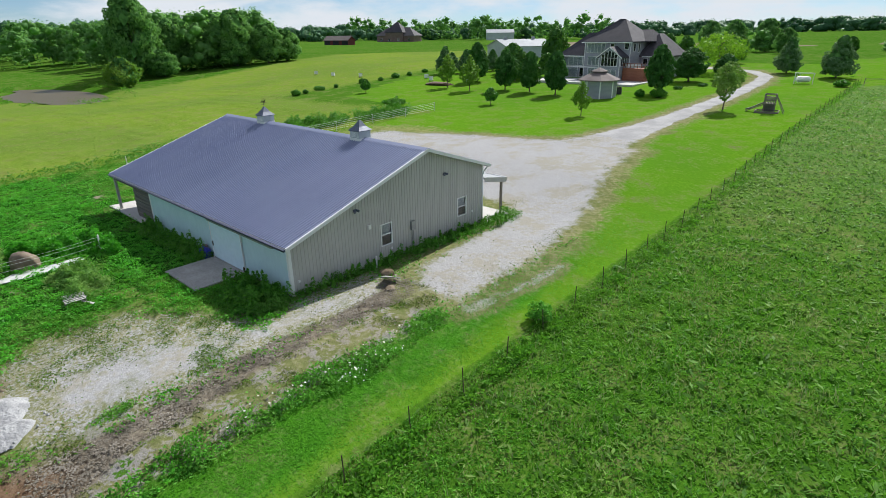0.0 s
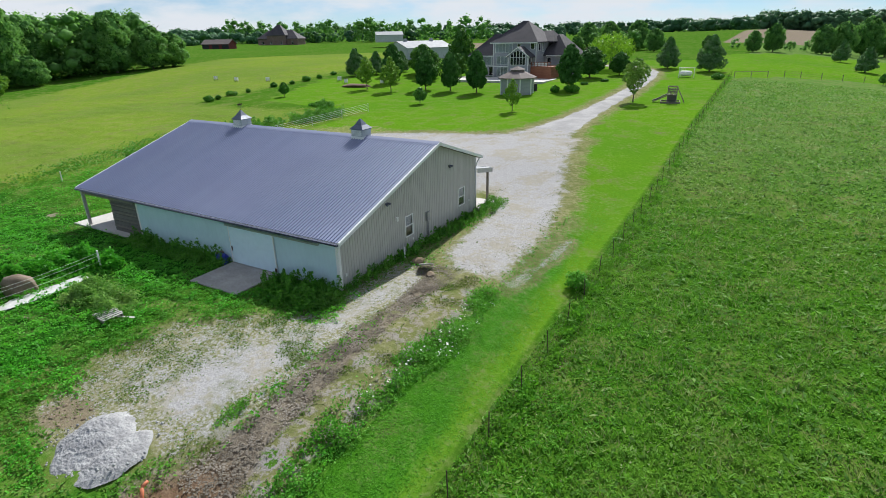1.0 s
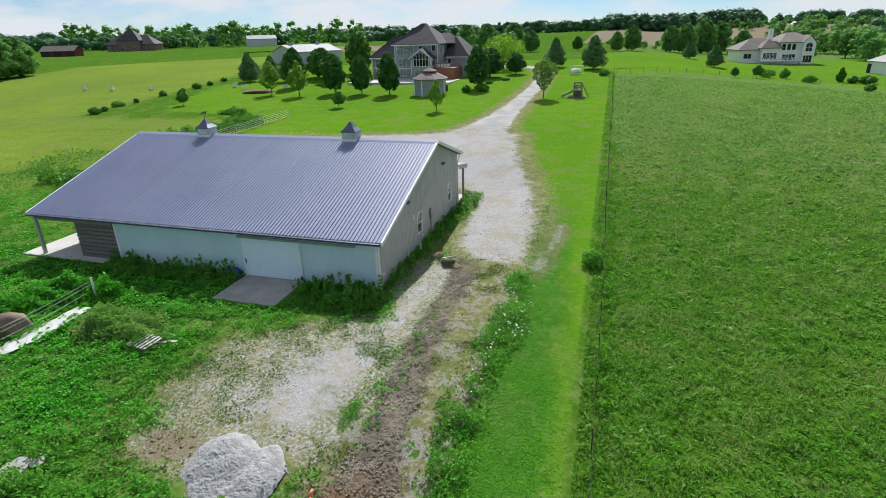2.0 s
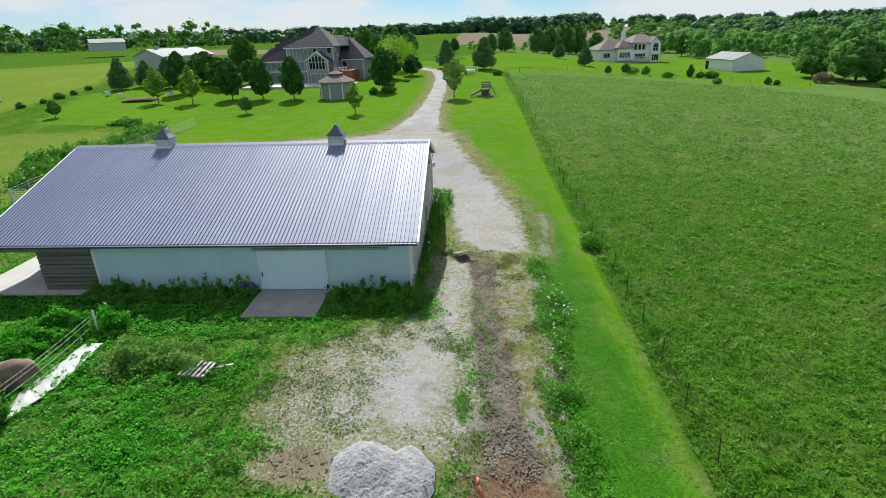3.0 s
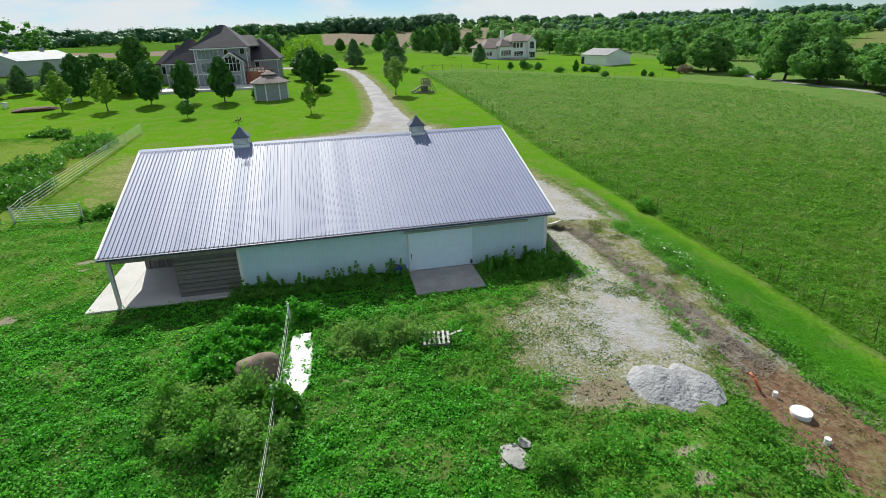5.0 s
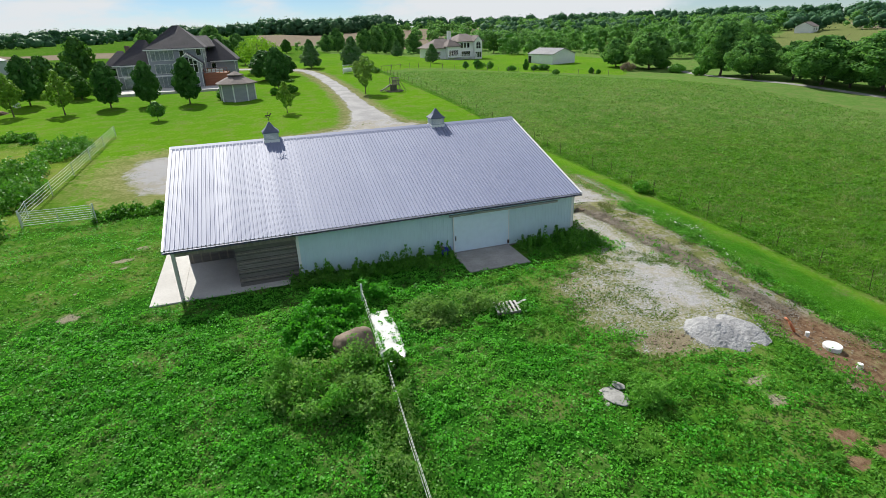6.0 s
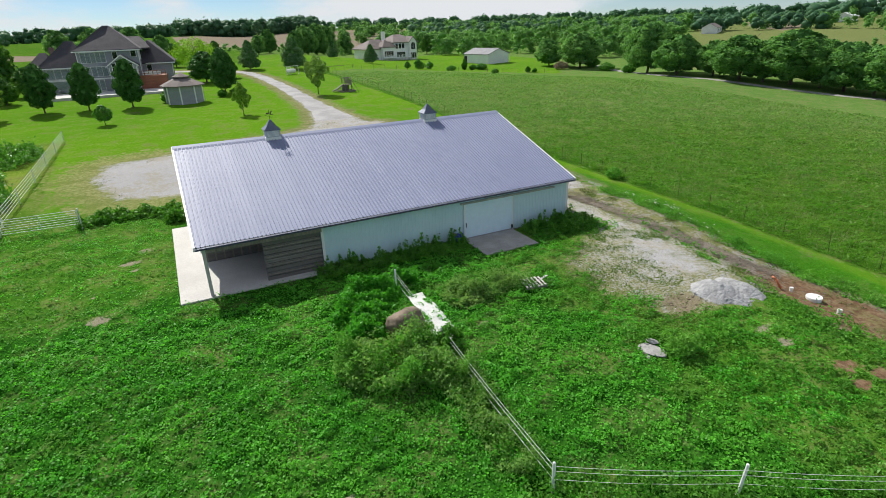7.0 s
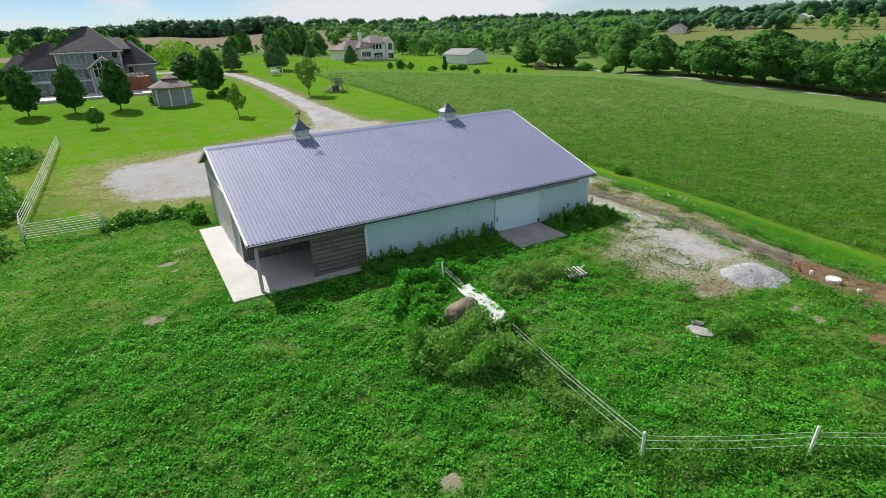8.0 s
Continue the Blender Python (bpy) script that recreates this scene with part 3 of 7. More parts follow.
    ragged_g = add(noise_node(n, l, 0.3, 8, rough=0.65), fine, 0.55)
    gravel_c = mixed(n, l, ranged(n, l, grit, 0.35, 0.7), (0.290, 0.285, 0.285), (0.500, 0.492, 0.487))
    gravel_c = mixed(n, l, ranged(n, l, ragged_g, 0.74, 0.90, 0, 0.75), gravel_c, (0.33, 0.305, 0.235))
    clay = mixed(n, l, ranged(n, l, fine, 0.35, 0.65), (0.120, 0.100, 0.075), (0.25, 0.215, 0.165))
    red = mixed(n, l, ranged(n, l, fine, 0.35, 0.65), (0.125, 0.074, 0.044), (0.225, 0.148, 0.092))
    clay = mixed(n, l, ranged(n, l, zone("clay"), 0.1, 0.6), clay, red)
    straw = tone((0.165, 0.175, 0.068), (0.285, 0.275, 0.145), (0.115, 0.150, 0.038))
    ragged = add(noise_node(n, l, 0.8, 8, rough=0.65), fine, 0.6)
    rubble = mixed(n, l, ranged(n, l, ragged, 0.78, 0.88), straw, mixed(n, l, 0.5, clay, gravel_c))
    rubble = mixed(n, l, ranged(n, l, ragged, 0.95, 1.02), rubble, tone((0.04, 0.12, 0.012), (0.08, 0.18, 0.02), (0.11, 0.17, 0.03)))
    rubble = mixed(n, l, ranged(n, l, zone("clay"), 0.1, 0.5), rubble, clay)
    clover = mixed(n, l, ranged(n, l, add(zone("grassy"), mid, 0.8), 0.55, 1.1), clover, tone((0.045, 0.140, 0.012), (0.090, 0.215, 0.022), (0.120, 0.215, 0.032)))
    col = mixed(n, l, edge("clover", 0.35), pasture, clover)
    col = mixed(n, l, edge("meadow", 0.5, 0.2), col, meadow)
    col = mixed(n, l, edge("east", 0.3, 0.2), col, tone((0.130, 0.165, 0.055), (0.165, 0.200, 0.070), (0.180, 0.190, 0.075)))
    lawn = mixed(n, l, ranged(n, l, zone("strip"), 0.1, 0.9), lawn, tone((0.052, 0.190, 0.011), (0.074, 0.240, 0.015), (0.090, 0.235, 0.020)))
    col = mixed(n, l, edge("lawn", 0.12, 0.12), col, lawn)
    col = mixed(n, l, edge("field", 0.1, 0.1), col, tone((0.205, 0.165, 0.130), (0.270, 0.222, 0.175), (0.240, 0.205, 0.150)))
    soil = mixed(n, l, ranged(n, l, grit, 0.35, 0.7), (0.19, 0.175, 0.11), (0.36, 0.335, 0.25))
    speck = noise_node(n, l, 7.0, 6, rough=0.75)
    blotch = noise_node(n, l, 1.3, 6, rough=0.6)
    sparse = add(add(zone("front"), blotch, 0.6), speck, 0.5)
    col = mixed(n, l, ranged(n, l, sparse, 0.72, 0.98), col, straw)
    stony = add(add(add(zone("front"), zone("core"), 0.75), blotch, 0.9), speck, 1.2)
    thin = mixed(n, l, ranged(n, l, speck, 0.44, 0.58), straw, gravel_c)
    col = mixed(n, l, ranged(n, l, stony, 1.42, 1.72), col, thin)
    col = mixed(n, l, ranged(n, l, stony, 1.95, 2.35), col, gravel_c)
    soil = mixed(n, l, ranged(n, l, zone("clay"), 0.1, 0.5), soil, red)
    col = mixed(n, l, edge("bare", 1.7, 0.14, 0.45), col, soil)
    col = mixed(n, l, edge("track", 0.95, 0.14, 0.40), col, rubble)
    col = mixed(n, l, edge("clods", 0.35, 0.14, 0.28), col, clay)
    col = mixed(n, l, edge("gravel", 0.9, 0.18, 0.16), col, straw)
    col = mixed(n, l, ranged(n, l, add(add(zone("ring"), blotch, 1.5), speck, 0.6), 1.44, 1.68, 0, 0.85), col, tone((0.165, 0.190, 0.060), (0.300, 0.300, 0.130), (0.135, 0.180, 0.040)))
    col = mixed(n, l, ranged(n, l, add(add(zone("gravel"), blotch, 0.55), speck, 0.5), 0.95, 1.15), col, gravel_c)
    l.new(col, b.inputs["Base Color"])
    bumped(n, l, b, add(fine, grit, 0.5), 0.55, 0.12)
    me.materials.append(m)
    return tagged(new("ground", me), "green farmland with gravel yard, mown lawn and pasture", "ground", kind="structure")


build_ground()


# ---- the barn ----
def build_barn():
    X0, X1, RY, RZ, EZ, BY = -25.44, 0.0, 10.7, 6.43, 2.93, 17.2
    slope = (RZ - EZ) / RY
    BZ = RZ - slope * (BY - RY)
    WX0, WX1, WY0, WY1 = -25.0, -0.38, 0.28, 16.85          # outer faces of the walls
    TH = 0.16
    barn = thing("barn", "long metal barn with blue-grey ribbed roof and pale walls", "barn")

    def under(y):
        """Height of the roof's underside at y."""
        return (EZ + slope * y if y < RY else RZ - slope * (y - RY)) - 0.16

    # roof: a deck under ribbed sheets
    roof = part("roof", solid(bmesh.new(), [(X0 + 0.03, 0.02, EZ - 0.02), (X0 + 0.03, RY, RZ - 0.02), (X0 + 0.03, BY - 0.02, BZ - 0.02), (X0 + 0.03, BY - 0.02, BZ - 0.14), (X0 + 0.03, RY, RZ - 0.14), (X0 + 0.03, 0.02, EZ - 0.14)], (X1 - X0 - 0.06, 0, 0)), M_WOOD, barn)

    def sheet(length, width):
        """One ribbed steel sheet, lying along +y, with four tall ribs and low ones between."""
        bm = bmesh.new()
        prof = []
        for k in range(4):
            c = (k + 0.5) * width / 4
            prof += [(c - 0.036, 0), (c - 0.020, 0.056), (c + 0.020, 0.056), (c + 0.036, 0), (c + 0.085, 0.0), (c + 0.095, 0.005), (c + 0.13, 0.005), (c + 0.14, 0.0)]
        prof = [(0, 0)] + [p for p in prof if p[0] < width] + [(width, 0)]
        rows = [[bm.verts.new((x, y, z)) for x, z in prof] for y in (0, length)]
        for a in range(len(prof) - 1):
            bm.faces.new((rows[0][a], rows[0][a + 1], rows[1][a + 1], rows[1][a]))
        me = bpy.data.meshes.new("roof_sheet")
        bm.to_mesh(me)
        bm.free()
        me.materials.append(M_ROOF)
        return me

    count = 28
    w = (X1 - X0) / count
    ang = math.degrees(math.atan(slope))
    front, back = sheet(math.hypot(RY, RZ - EZ), w), sheet(math.hypot(BY - RY, RZ - BZ), w)
    for k in range(count):
        share("roof_sheet", front, roof, pose(X0 + k * w, 0, EZ, ang, 0, 0))
        share("roof_sheet", back, roof, pose(X0 + (k + 1) * w, BY, BZ, ang, 0, 180))
    # ridge cap, rakes, eaves
    bm = bmesh.new()
    solid(bm, [(X0, RY - 0.46, RZ - 0.148), (X0, RY - 0.28, RZ - 0.028), (X0, RY, RZ + 0.085), (X0, RY + 0.28, RZ - 0.028), (X0, RY + 0.46, RZ - 0.148), (X0, RY, RZ + 0.003)], (X1 - X0, 0, 0))
    part("ridge_cap", bm, M_ROOF, roof, "blue-grey metal ridge cap")
    for x in (X0 - 0.05, X1 - 0.07):
        bm = bmesh.new()
        solid(bm, [(x, -0.03, EZ + 0.035), (x, RY, RZ + 0.035), (x, RY, RZ - 0.17), (x, -0.03, EZ - 0.17)], (0.12, 0, 0))
        part("rake_trim", bm, M_TRIM, roof, "white rake trim")
        bm = bmesh.new()
        solid(bm, [(x, RY, RZ + 0.033), (x, BY + 0.03, BZ + 0.033), (x, BY + 0.03, BZ - 0.17), (x, RY, RZ - 0.17)], (0.12, 0, 0))
        part("rake_trim", bm, M_TRIM, roof, "white rake trim")
    part("fascia", boxes((X0, -0.01, EZ - 0.17, X1 - 0.08, 0.025, EZ - 0.03)), M_TRIM, roof)
    part("fascia", boxes((X0, BY - 0.025, BZ - 0.17, X1 - 0.08, BY + 0.01, BZ - 0.03)), M_TRIM, roof)
    part("soffit", boxes((X0 + 0.1, 0.03, EZ - 0.19, X1 - 0.1, WY0 - 0.01, EZ - 0.17)), M_TRIM, roof)
    for y, z, s in ((-0.1, EZ, -1), (BY + 0.1, BZ, 1)):
        bm = bmesh.new()
        prof = [(0.07, 0.0), (-0.06, 0.0), (-0.07, -0.02), (-0.05, -0.11), (0.06, -0.11), (0.06, -0.09), (-0.035, -0.09), (-0.045, -0.02), (0.07, -0.02)]
        solid(bm, [(X0 + 0.02, y - s * -a if s < 0 else y - a, z + b - 0.035) for a, b in prof], (X1 - X0 - 0.06, 0, 0))
        part("gutter", bm, M_RIDGE if s < 0 else M_TRIM, roof, "dark eaves gutter" if s < 0 else "white eaves gutter")

    # east gable wall, with two window openings that go through it
    wins = [(6.80, 7.67, 0.99, 2.30), (14.0, 14.9, 1.08, 2.36)]
    bm = bmesh.new()

    def strip(y0, y1, z0, z1=None):
        if z1 is None and y0 < RY < y1:
            strip(y0, RY, z0)
            strip(RY, y1, z0)
            return
        top0, top1 = (under(y0), under(y1)) if z1 is None else (z1, z1)
        solid(bm, [(WX1 - TH, y0, z0), (WX1 - TH, y1, z0), (WX1 - TH, y1, top1), (WX1 - TH, y0, top0)], (TH - 0.012, 0, 0))

    y = WY0
    for a, b, z0, z1 in wins:
        strip(y, a, -0.3)
        strip(a, b, -0.3, z0)
        strip(a, b, z1)
        y = b
    strip(y, WY1, -0.3)
    gable = part("gable_wall", bm, M_TAUPE, barn, "taupe ribbed steel gable wall")

    def siding(y0, y1, parent, x, face, mat, top, lo=-0.25, holes=()):
        """One siding sheet between y0 and y1: a thin skin with upright ribs."""
        cuts = [(lo, None)]
        for a, b, z0, z1 in holes:
            if b > y0 + 0.01 and a < y1 - 0.01:
                cuts = [(lo, z0 - 0.06), (z1 + 0.06, None)]
        k = max(1, round((y1 - y0) / 0.23))
        step = (y1 - y0) / k
        prof = [(y0 + 0.002, 0.006)]
        for i in range(k):
            c = y0 + (i + 0.5) * step
            prof += [(c - 0.034, 0.006), (c - 0.015, 0.030), (c + 0.015, 0.030), (c + 0.034, 0.006)]
        prof.append((y1 - 0.002, 0.006))
        for z0, z1 in cuts:
            bm = bmesh.new()
            rows = [[bm.verts.new((x + face * d, y, z0)) for y, d in prof], [bm.verts.new((x + face * d, y, top(y) if z1 is None else z1)) for y, d in prof]]
            for i in range(len(prof) - 1):
                bm.faces.new((rows[0][i], rows[0][i + 1], rows[1][i + 1], rows[1][i]))
            part("siding_sheet", bm, mat, parent)

    edges = [WY0 + i * (WY1 - WY0) / 18 for i in range(19)]
    brk = sorted(set(edges + [v for h in wins for v in h[:2]] + [RY]))
    for a, b in zip(brk[:-1], brk[1:]):
        if b - a > 0.02:
            siding(a, b, gable, WX1 - 0.008, 1, M_TAUPE, under, holes=wins)
    for a, b, z0, z1 in wins:
        win = part("window", boxes((WX1 - 0.06, a - 0.05, z0 - 0.06, WX1 + 0.035, b + 0.05, z0), (WX1 - 0.06, a - 0.05, z1, WX1 + 0.035, b + 0.05, z1 + 0.06), (WX1 - 0.06, a - 0.05, z0, WX1 + 0.035, a + 0.03, z1), (WX1 - 0.06, b - 0.03, z0, WX1 + 0.035, b + 0.05, z1)), M_TRIM, barn, "white window frame")
        mid = (z0 + z1) / 2
        part("sash_bar", boxes((WX1 - 0.05, a + 0.03, mid - 0.03, WX1 + 0.02, b - 0.03, mid + 0.03)), M_TRIM, win)
        for lo, hi in ((z0, mid - 0.03), (mid + 0.03, z1)):
            part("pane", boxes((WX1 - 0.04, a + 0.03, lo, WX1 - 0.03, b - 0.03, hi)), M_GLASS, win)
        part("blind", boxes((WX1 - 0.12, a + 0.03, mid - 0.1, WX1 - 0.1, b - 0.03, z1)), M_CURTAIN, win)
    # front white wall with its door opening
    dx0, dx1, dz = -9.03, -5.29, 2.40
    wx = -18.6
    top = EZ - 0.19
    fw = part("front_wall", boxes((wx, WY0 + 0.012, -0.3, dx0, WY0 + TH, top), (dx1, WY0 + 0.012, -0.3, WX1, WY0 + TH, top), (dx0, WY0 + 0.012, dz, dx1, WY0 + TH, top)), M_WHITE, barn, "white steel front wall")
    spans = [(wx + i * (dx0 - wx) / 10, wx + (i + 1) * (dx0 - wx) / 10) for i in range(10)] + [(dx1 + i * (WX1 - dx1) / 5, dx1 + (i + 1) * (WX1 - dx1) / 5) for i in range(5)]
    for a, b in spans:
        prof = [(a + 0.002, 0.004)]
        for i in range(4):
            c = a + (i + 0.5) * (b - a) / 4
            prof += [(c - 0.03, 0.004), (c - 0.012, -0.003), (c + 0.012, -0.003), (c + 0.03, 0.004)]
        prof.append((b - 0.002, 0.004))
        bm = bmesh.new()
        rows = [[bm.verts.new((x, WY0 + d, z)) for x, d in prof] for z in (-0.25, top)]
        for i in range(len(prof) - 1):
            bm.faces.new((rows[0][i], rows[0][i + 1], rows[1][i + 1], rows[1][i]))
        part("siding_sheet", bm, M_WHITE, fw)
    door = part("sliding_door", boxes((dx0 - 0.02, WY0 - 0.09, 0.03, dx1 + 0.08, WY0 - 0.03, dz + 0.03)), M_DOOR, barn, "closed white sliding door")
    part("door_edge", boxes((dx0 - 0.03, WY0 - 0.11, 0.02, dx0 + 0.03, WY0 - 0.02, dz + 0.04)), M_TRIM, door)
    part("door_edge", boxes((dx1 + 0.04, WY0 - 0.11, 0.02, dx1 + 0.10, WY0 - 0.02, dz + 0.04)), M_TRIM, door)
    part("bottom_rail", boxes((dx0 + 0.03, WY0 - 0.10, 0.02, dx1 + 0.04, WY0 - 0.025, 0.07)), M_STEEL, door, "dark worn bottom rail")
    part("handle", boxes((dx0 + 0.10, WY0 - 0.15, 0.85, dx0 + 0.14, WY0 - 0.09, 1.15)), M_RUST, door, "dark door handle")
    part("latch", boxes((dx1 - 0.02, WY0 - 0.16, 0.12, dx1 + 0.1, WY0 - 0.09, 0.36)), M_RUST, door, "dark floor latch")
    part("door_track", boxes((dx0 - 0.25, WY0 - 0.14, dz + 0.05, dx1 + 3.6, WY0 - 0.0, dz + 0.17)), M_STEEL, barn, "grey steel door track")
    for x in (wx, WX1 - 0.16):
        part("corner_trim", boxes((x - 0.02, WY0 - 0.02, -0.25, x + 0.14, WY0 + 0.003, top)), M_TRIM, barn)
    part("corner_trim", boxes((WX1 - 0.0, WY0 - 0.02, -0.25, WX1 + 0.025, WY0 + 0.16, top - 0.02)), M_TRIM, barn)
    part("corner_trim", boxes((WX1, WY1 - 0.16, -0.25, WX1 + 0.025, WY1 + 0.01, under(WY1))), M_TRIM, barn)
    for a, b in ((wx, dx0 - 0.05), (dx1 + 0.1, WX1)):
        part("skirt_board", boxes((a, WY0 - 0.022, -0.28, b, WY0 - 0.012, -0.02)), M_POST, barn)
    # plank wall beside the open bay
    bx0, bx1, by = -21.9, wx - 0.02, 5.2
    planks = part("plank_wall", boxes((bx0, WY0 + 0.15, -0.2, bx1, WY0 + 0.2, top)), M_WOOD, barn, "weathered plank wall")
    rnd = random.Random(4)
    for i in range(9):
        z = 0.02 + i * 0.272
        d = rnd.uniform(-0.012, 0.012)
        part("plank", boxes((bx0 - 0.05, WY0 + 0.08 + d, z, bx1 - 0.01, WY0 + 0.14 + d, z + 0.235)), M_WOOD, planks)
    for i in (1, 3, 5, 7):
        z = 0.10 + i * 0.272
        part("rail", boxes((bx0 - 0.05, WY0 + 0.035, z, bx1 - 0.01, WY0 + 0.068, z + 0.075)), M_POST, planks, "pale wooden rail")
    # bay: back wall, inner wall, corner post and beam
    part("bay_wall", boxes((WX0, by, -0.2, bx1, by + 0.14, under(by))), M_WOOD, barn, "plywood-lined wall of the open bay")
    part("bay_wall", boxes((bx1 - 0.14, WY0 + 0.35, -0.2, bx1, by - 0.003, under(WY0) - 0.02)), M_WOOD, barn, "plywood-lined wall of the open bay")
    for i in range(12):
        x = WX0 + 0.15 + i * 0.52
        if x < bx1 - 0.2:
            part("stud", boxes((x, by - 0.05, -0.1, x + 0.09, by - 0.002, under(by) - 0.05)), M_POST, barn)
    part("corner_post", boxes((-25.1, 0.06, -0.2, -24.92, 0.24, EZ - 0.17)), M_TAUPE, barn, "grey-wrapped timber corner post")
    part("header_beam", boxes((-25.1, 0.07, EZ - 0.42, wx, 0.23, EZ - 0.172)), M_POST, barn)
    # west gable with two tall sliding doors
    bm = bmesh.new()
    for a, b in ((by + 0.145, RY), (RY, WY1)):
        solid(bm, [(WX0 + 0.012, a, -0.3), (WX0 + 0.012, b, -0.3), (WX0 + 0.012, b, under(b)), (WX0 + 0.012, a, under(a))], (TH, 0, 0))
    solid(bm, [(WX0 + 0.012, 0.25, EZ - 0.17), (WX0 + 0.012, by + 0.144, EZ - 0.17), (WX0 + 0.012, by + 0.144, under(by + 0.144)), (WX0 + 0.012, 0.25, under(0.25))], (TH, 0, 0))
    west = part("gable_wall", bm, M_TAUPE, barn, "taupe ribbed steel gable wall")
    ed = [by + 0.145 + i * (RY - by - 0.145) / 6 for i in range(7)] + [RY + i * (WY1 - RY) / 7 for i in range(1, 8)]
    for a, b in zip(ed[:-1], ed[1:]):
        siding(a, b, west, WX0 + 0.008, -1, M_TAUPE, under)
    for y0 in (7.2, 10.75):
        d = part("sliding_door", boxes((WX0 - 0.10, y0, 0.02, WX0 - 0.04, y0 + 3.4, 3.7)), M_TAUPE, barn, "taupe sliding door with white edge")
        part("door_edge", boxes((WX0 - 0.12, y0 - 0.06, 0.02, WX0 - 0.03, y0 + 0.08, 3.7)), M_TRIM, d)
    part("door_track", boxes((WX0 - 0.14, 6.6, 3.72, WX0 - 0.01, 15.2, 3.84)), M_TRIM, barn)
    part("corner_trim", boxes((WX0 - 0.025, by + 0.01, -0.25, WX0 + 0.002, by + 0.17, under(by))), M_TRIM, barn)
    # back wall
    part("back_wall", boxes((WX0, WY1 - TH, -0.3, WX1 - TH - 0.003, WY1, under(WY1) - 0.06)), M_TAUPE, barn, "taupe steel back wall")
    # porch behind
    bm = bmesh.new()
    solid(bm, [(-9.0, WY1 + 0.01, 3.35), (-9.0, 19.55, 2.85), (-9.0, 19.55, 2.70), (-9.0, WY1 + 0.01, 3.20)], (8.75, 0, 0))
    porch = part("porch_roof", bm, M_TIN, barn, "low porch roof of pale metal")
    part("porch_trim", boxes((-9.05, 19.56, 2.66, -0.2, 19.6, 2.89)), M_TRIM, porch)
    bm = bmesh.new()
    solid(bm, [(-0.24, WY1 + 0.02, 3.36), (-0.24, 19.58, 2.86), (-0.24, 19.58, 2.5), (-0.24, WY1 + 0.02, 3.0)], (0.04, 0, 0))
    part("porch_side", bm, M_TAUPE, porch)
    for x in (-0.55, -4.6, -8.7):
        part("porch_post", boxes((x - 0.08, 19.3, -0.1, x + 0.08, 19.46, 2.72)), M_POST, barn, "brown timber porch post")
    bm = bmesh.new()
    tube(bm, (WX1 + 0.12, WY1 + 0.02, 3.9), (WX1 + 0.08, WY1 - 0.12, 3.6), 0.045)
    tube(bm, (WX1 + 0.08, WY1 - 0.12, 3.62), (WX1 + 0.08, WY1 - 0.12, 0.1), 0.045)
    tube(bm, (WX1 + 0.14, BY + 0.04, 4.15), (WX1 + 0.12, WY1 + 0.02, 3.88), 0.045)
    part("downspout", bm, M_TRIM, barn, "white bent downspout", True)
    # fittings on the east gable
    for y, z in ((4.9, 3.75), (12.6, 4.45)):
        bm = bmesh.new()
        box(bm, WX1 + 0.01, y - 0.09, z - 0.07, WX1 + 0.07, y + 0.09, z + 0.07)
        tube(bm, (WX1 + 0.06, y - 0.1, z), (WX1 + 0.22, y - 0.16, z - 0.05), 0.06, 0.08, 8)
        tube(bm, (WX1 + 0.06, y + 0.1, z), (WX1 + 0.22, y + 0.16, z - 0.05), 0.06, 0.08, 8)
        part("wall_lamp", bm, M_RIDGE, barn, "dark twin floodlight")
    part("junction_box", boxes((WX1 + 0.01, 5.75, 2.35, WX1 + 0.12, 5.95, 2.6)), M_PLASTIC, barn, "small pale junction box")
    for y, z in ((0.75, 0.75), (7.6, 0.62), (15.6, 1.1)):
        part("outlet_box", boxes((WX1 + 0.01, y - 0.06, z - 0.07, WX1 + 0.07, y + 0.06, z + 0.07)), M_PLASTIC, barn, "small white outlet box")
    meter = part("meter_box", boxes((WX1 + 0.01, 9.28, 1.35, WX1 + 0.18, 9.62, 1.95)), M_STEEL, barn, "grey electric meter box")
    bm = bmesh.new()
    tube(bm, (WX1 + 0.08, 9.38, 1.35), (WX1 + 0.08, 9.38, -0.1), 0.035)
    tube(bm, (WX1 + 0.08, 9.52, 1.35), (WX1 + 0.08, 9.52, -0.1), 0.03)
    part("conduit", bm, M_STEEL, meter)
    # cupolas
    for cx, vane in ((-18.85, True), (-6.5, False)):
        r = 0.50
        bm = bmesh.new()
        box(bm, cx - r, RY - r, RZ - 0.28, cx + r, RY + r, RZ + 0.52)
        cup = part("cupola", bm, M_PALE, barn, "square metal cupola on the ridge")
        for s in (-1, 1):
            for i in range(5):
                z = RZ + 0.10 + i * 0.075
                part("louvre", boxes((cx - r + 0.10, RY + s * (r + 0.012) - 0.012, z, cx + r - 0.10, RY + s * (r + 0.012) + 0.012, z + 0.035)), M_TRIM, cup)
        part("base_trim", boxes((cx - r - 0.03, RY - r - 0.03, RZ - 0.2, cx + r + 0.03, RY + r + 0.03, RZ + 0.03)), M_TRIM, cup)
        bm = bmesh.new()
        ring = lambda q, z: [bm.verts.new((cx + a * q, RY + b * q, z)) for a, b in ((-1, -1), (1, -1), (1, 1), (-1, 1))]
        levels = [ring(r + 0.09, RZ + 0.50), ring(r + 0.09, RZ + 0.54), ring(r * 0.62, RZ + 0.80), ring(0.05, RZ + 1.20)]
        for lo, hi in zip(levels[:-1], levels[1:]):
            for i in range(4):
                bm.faces.new((lo[i], lo[(i + 1) % 4], hi[(i + 1) % 4], hi[i]))
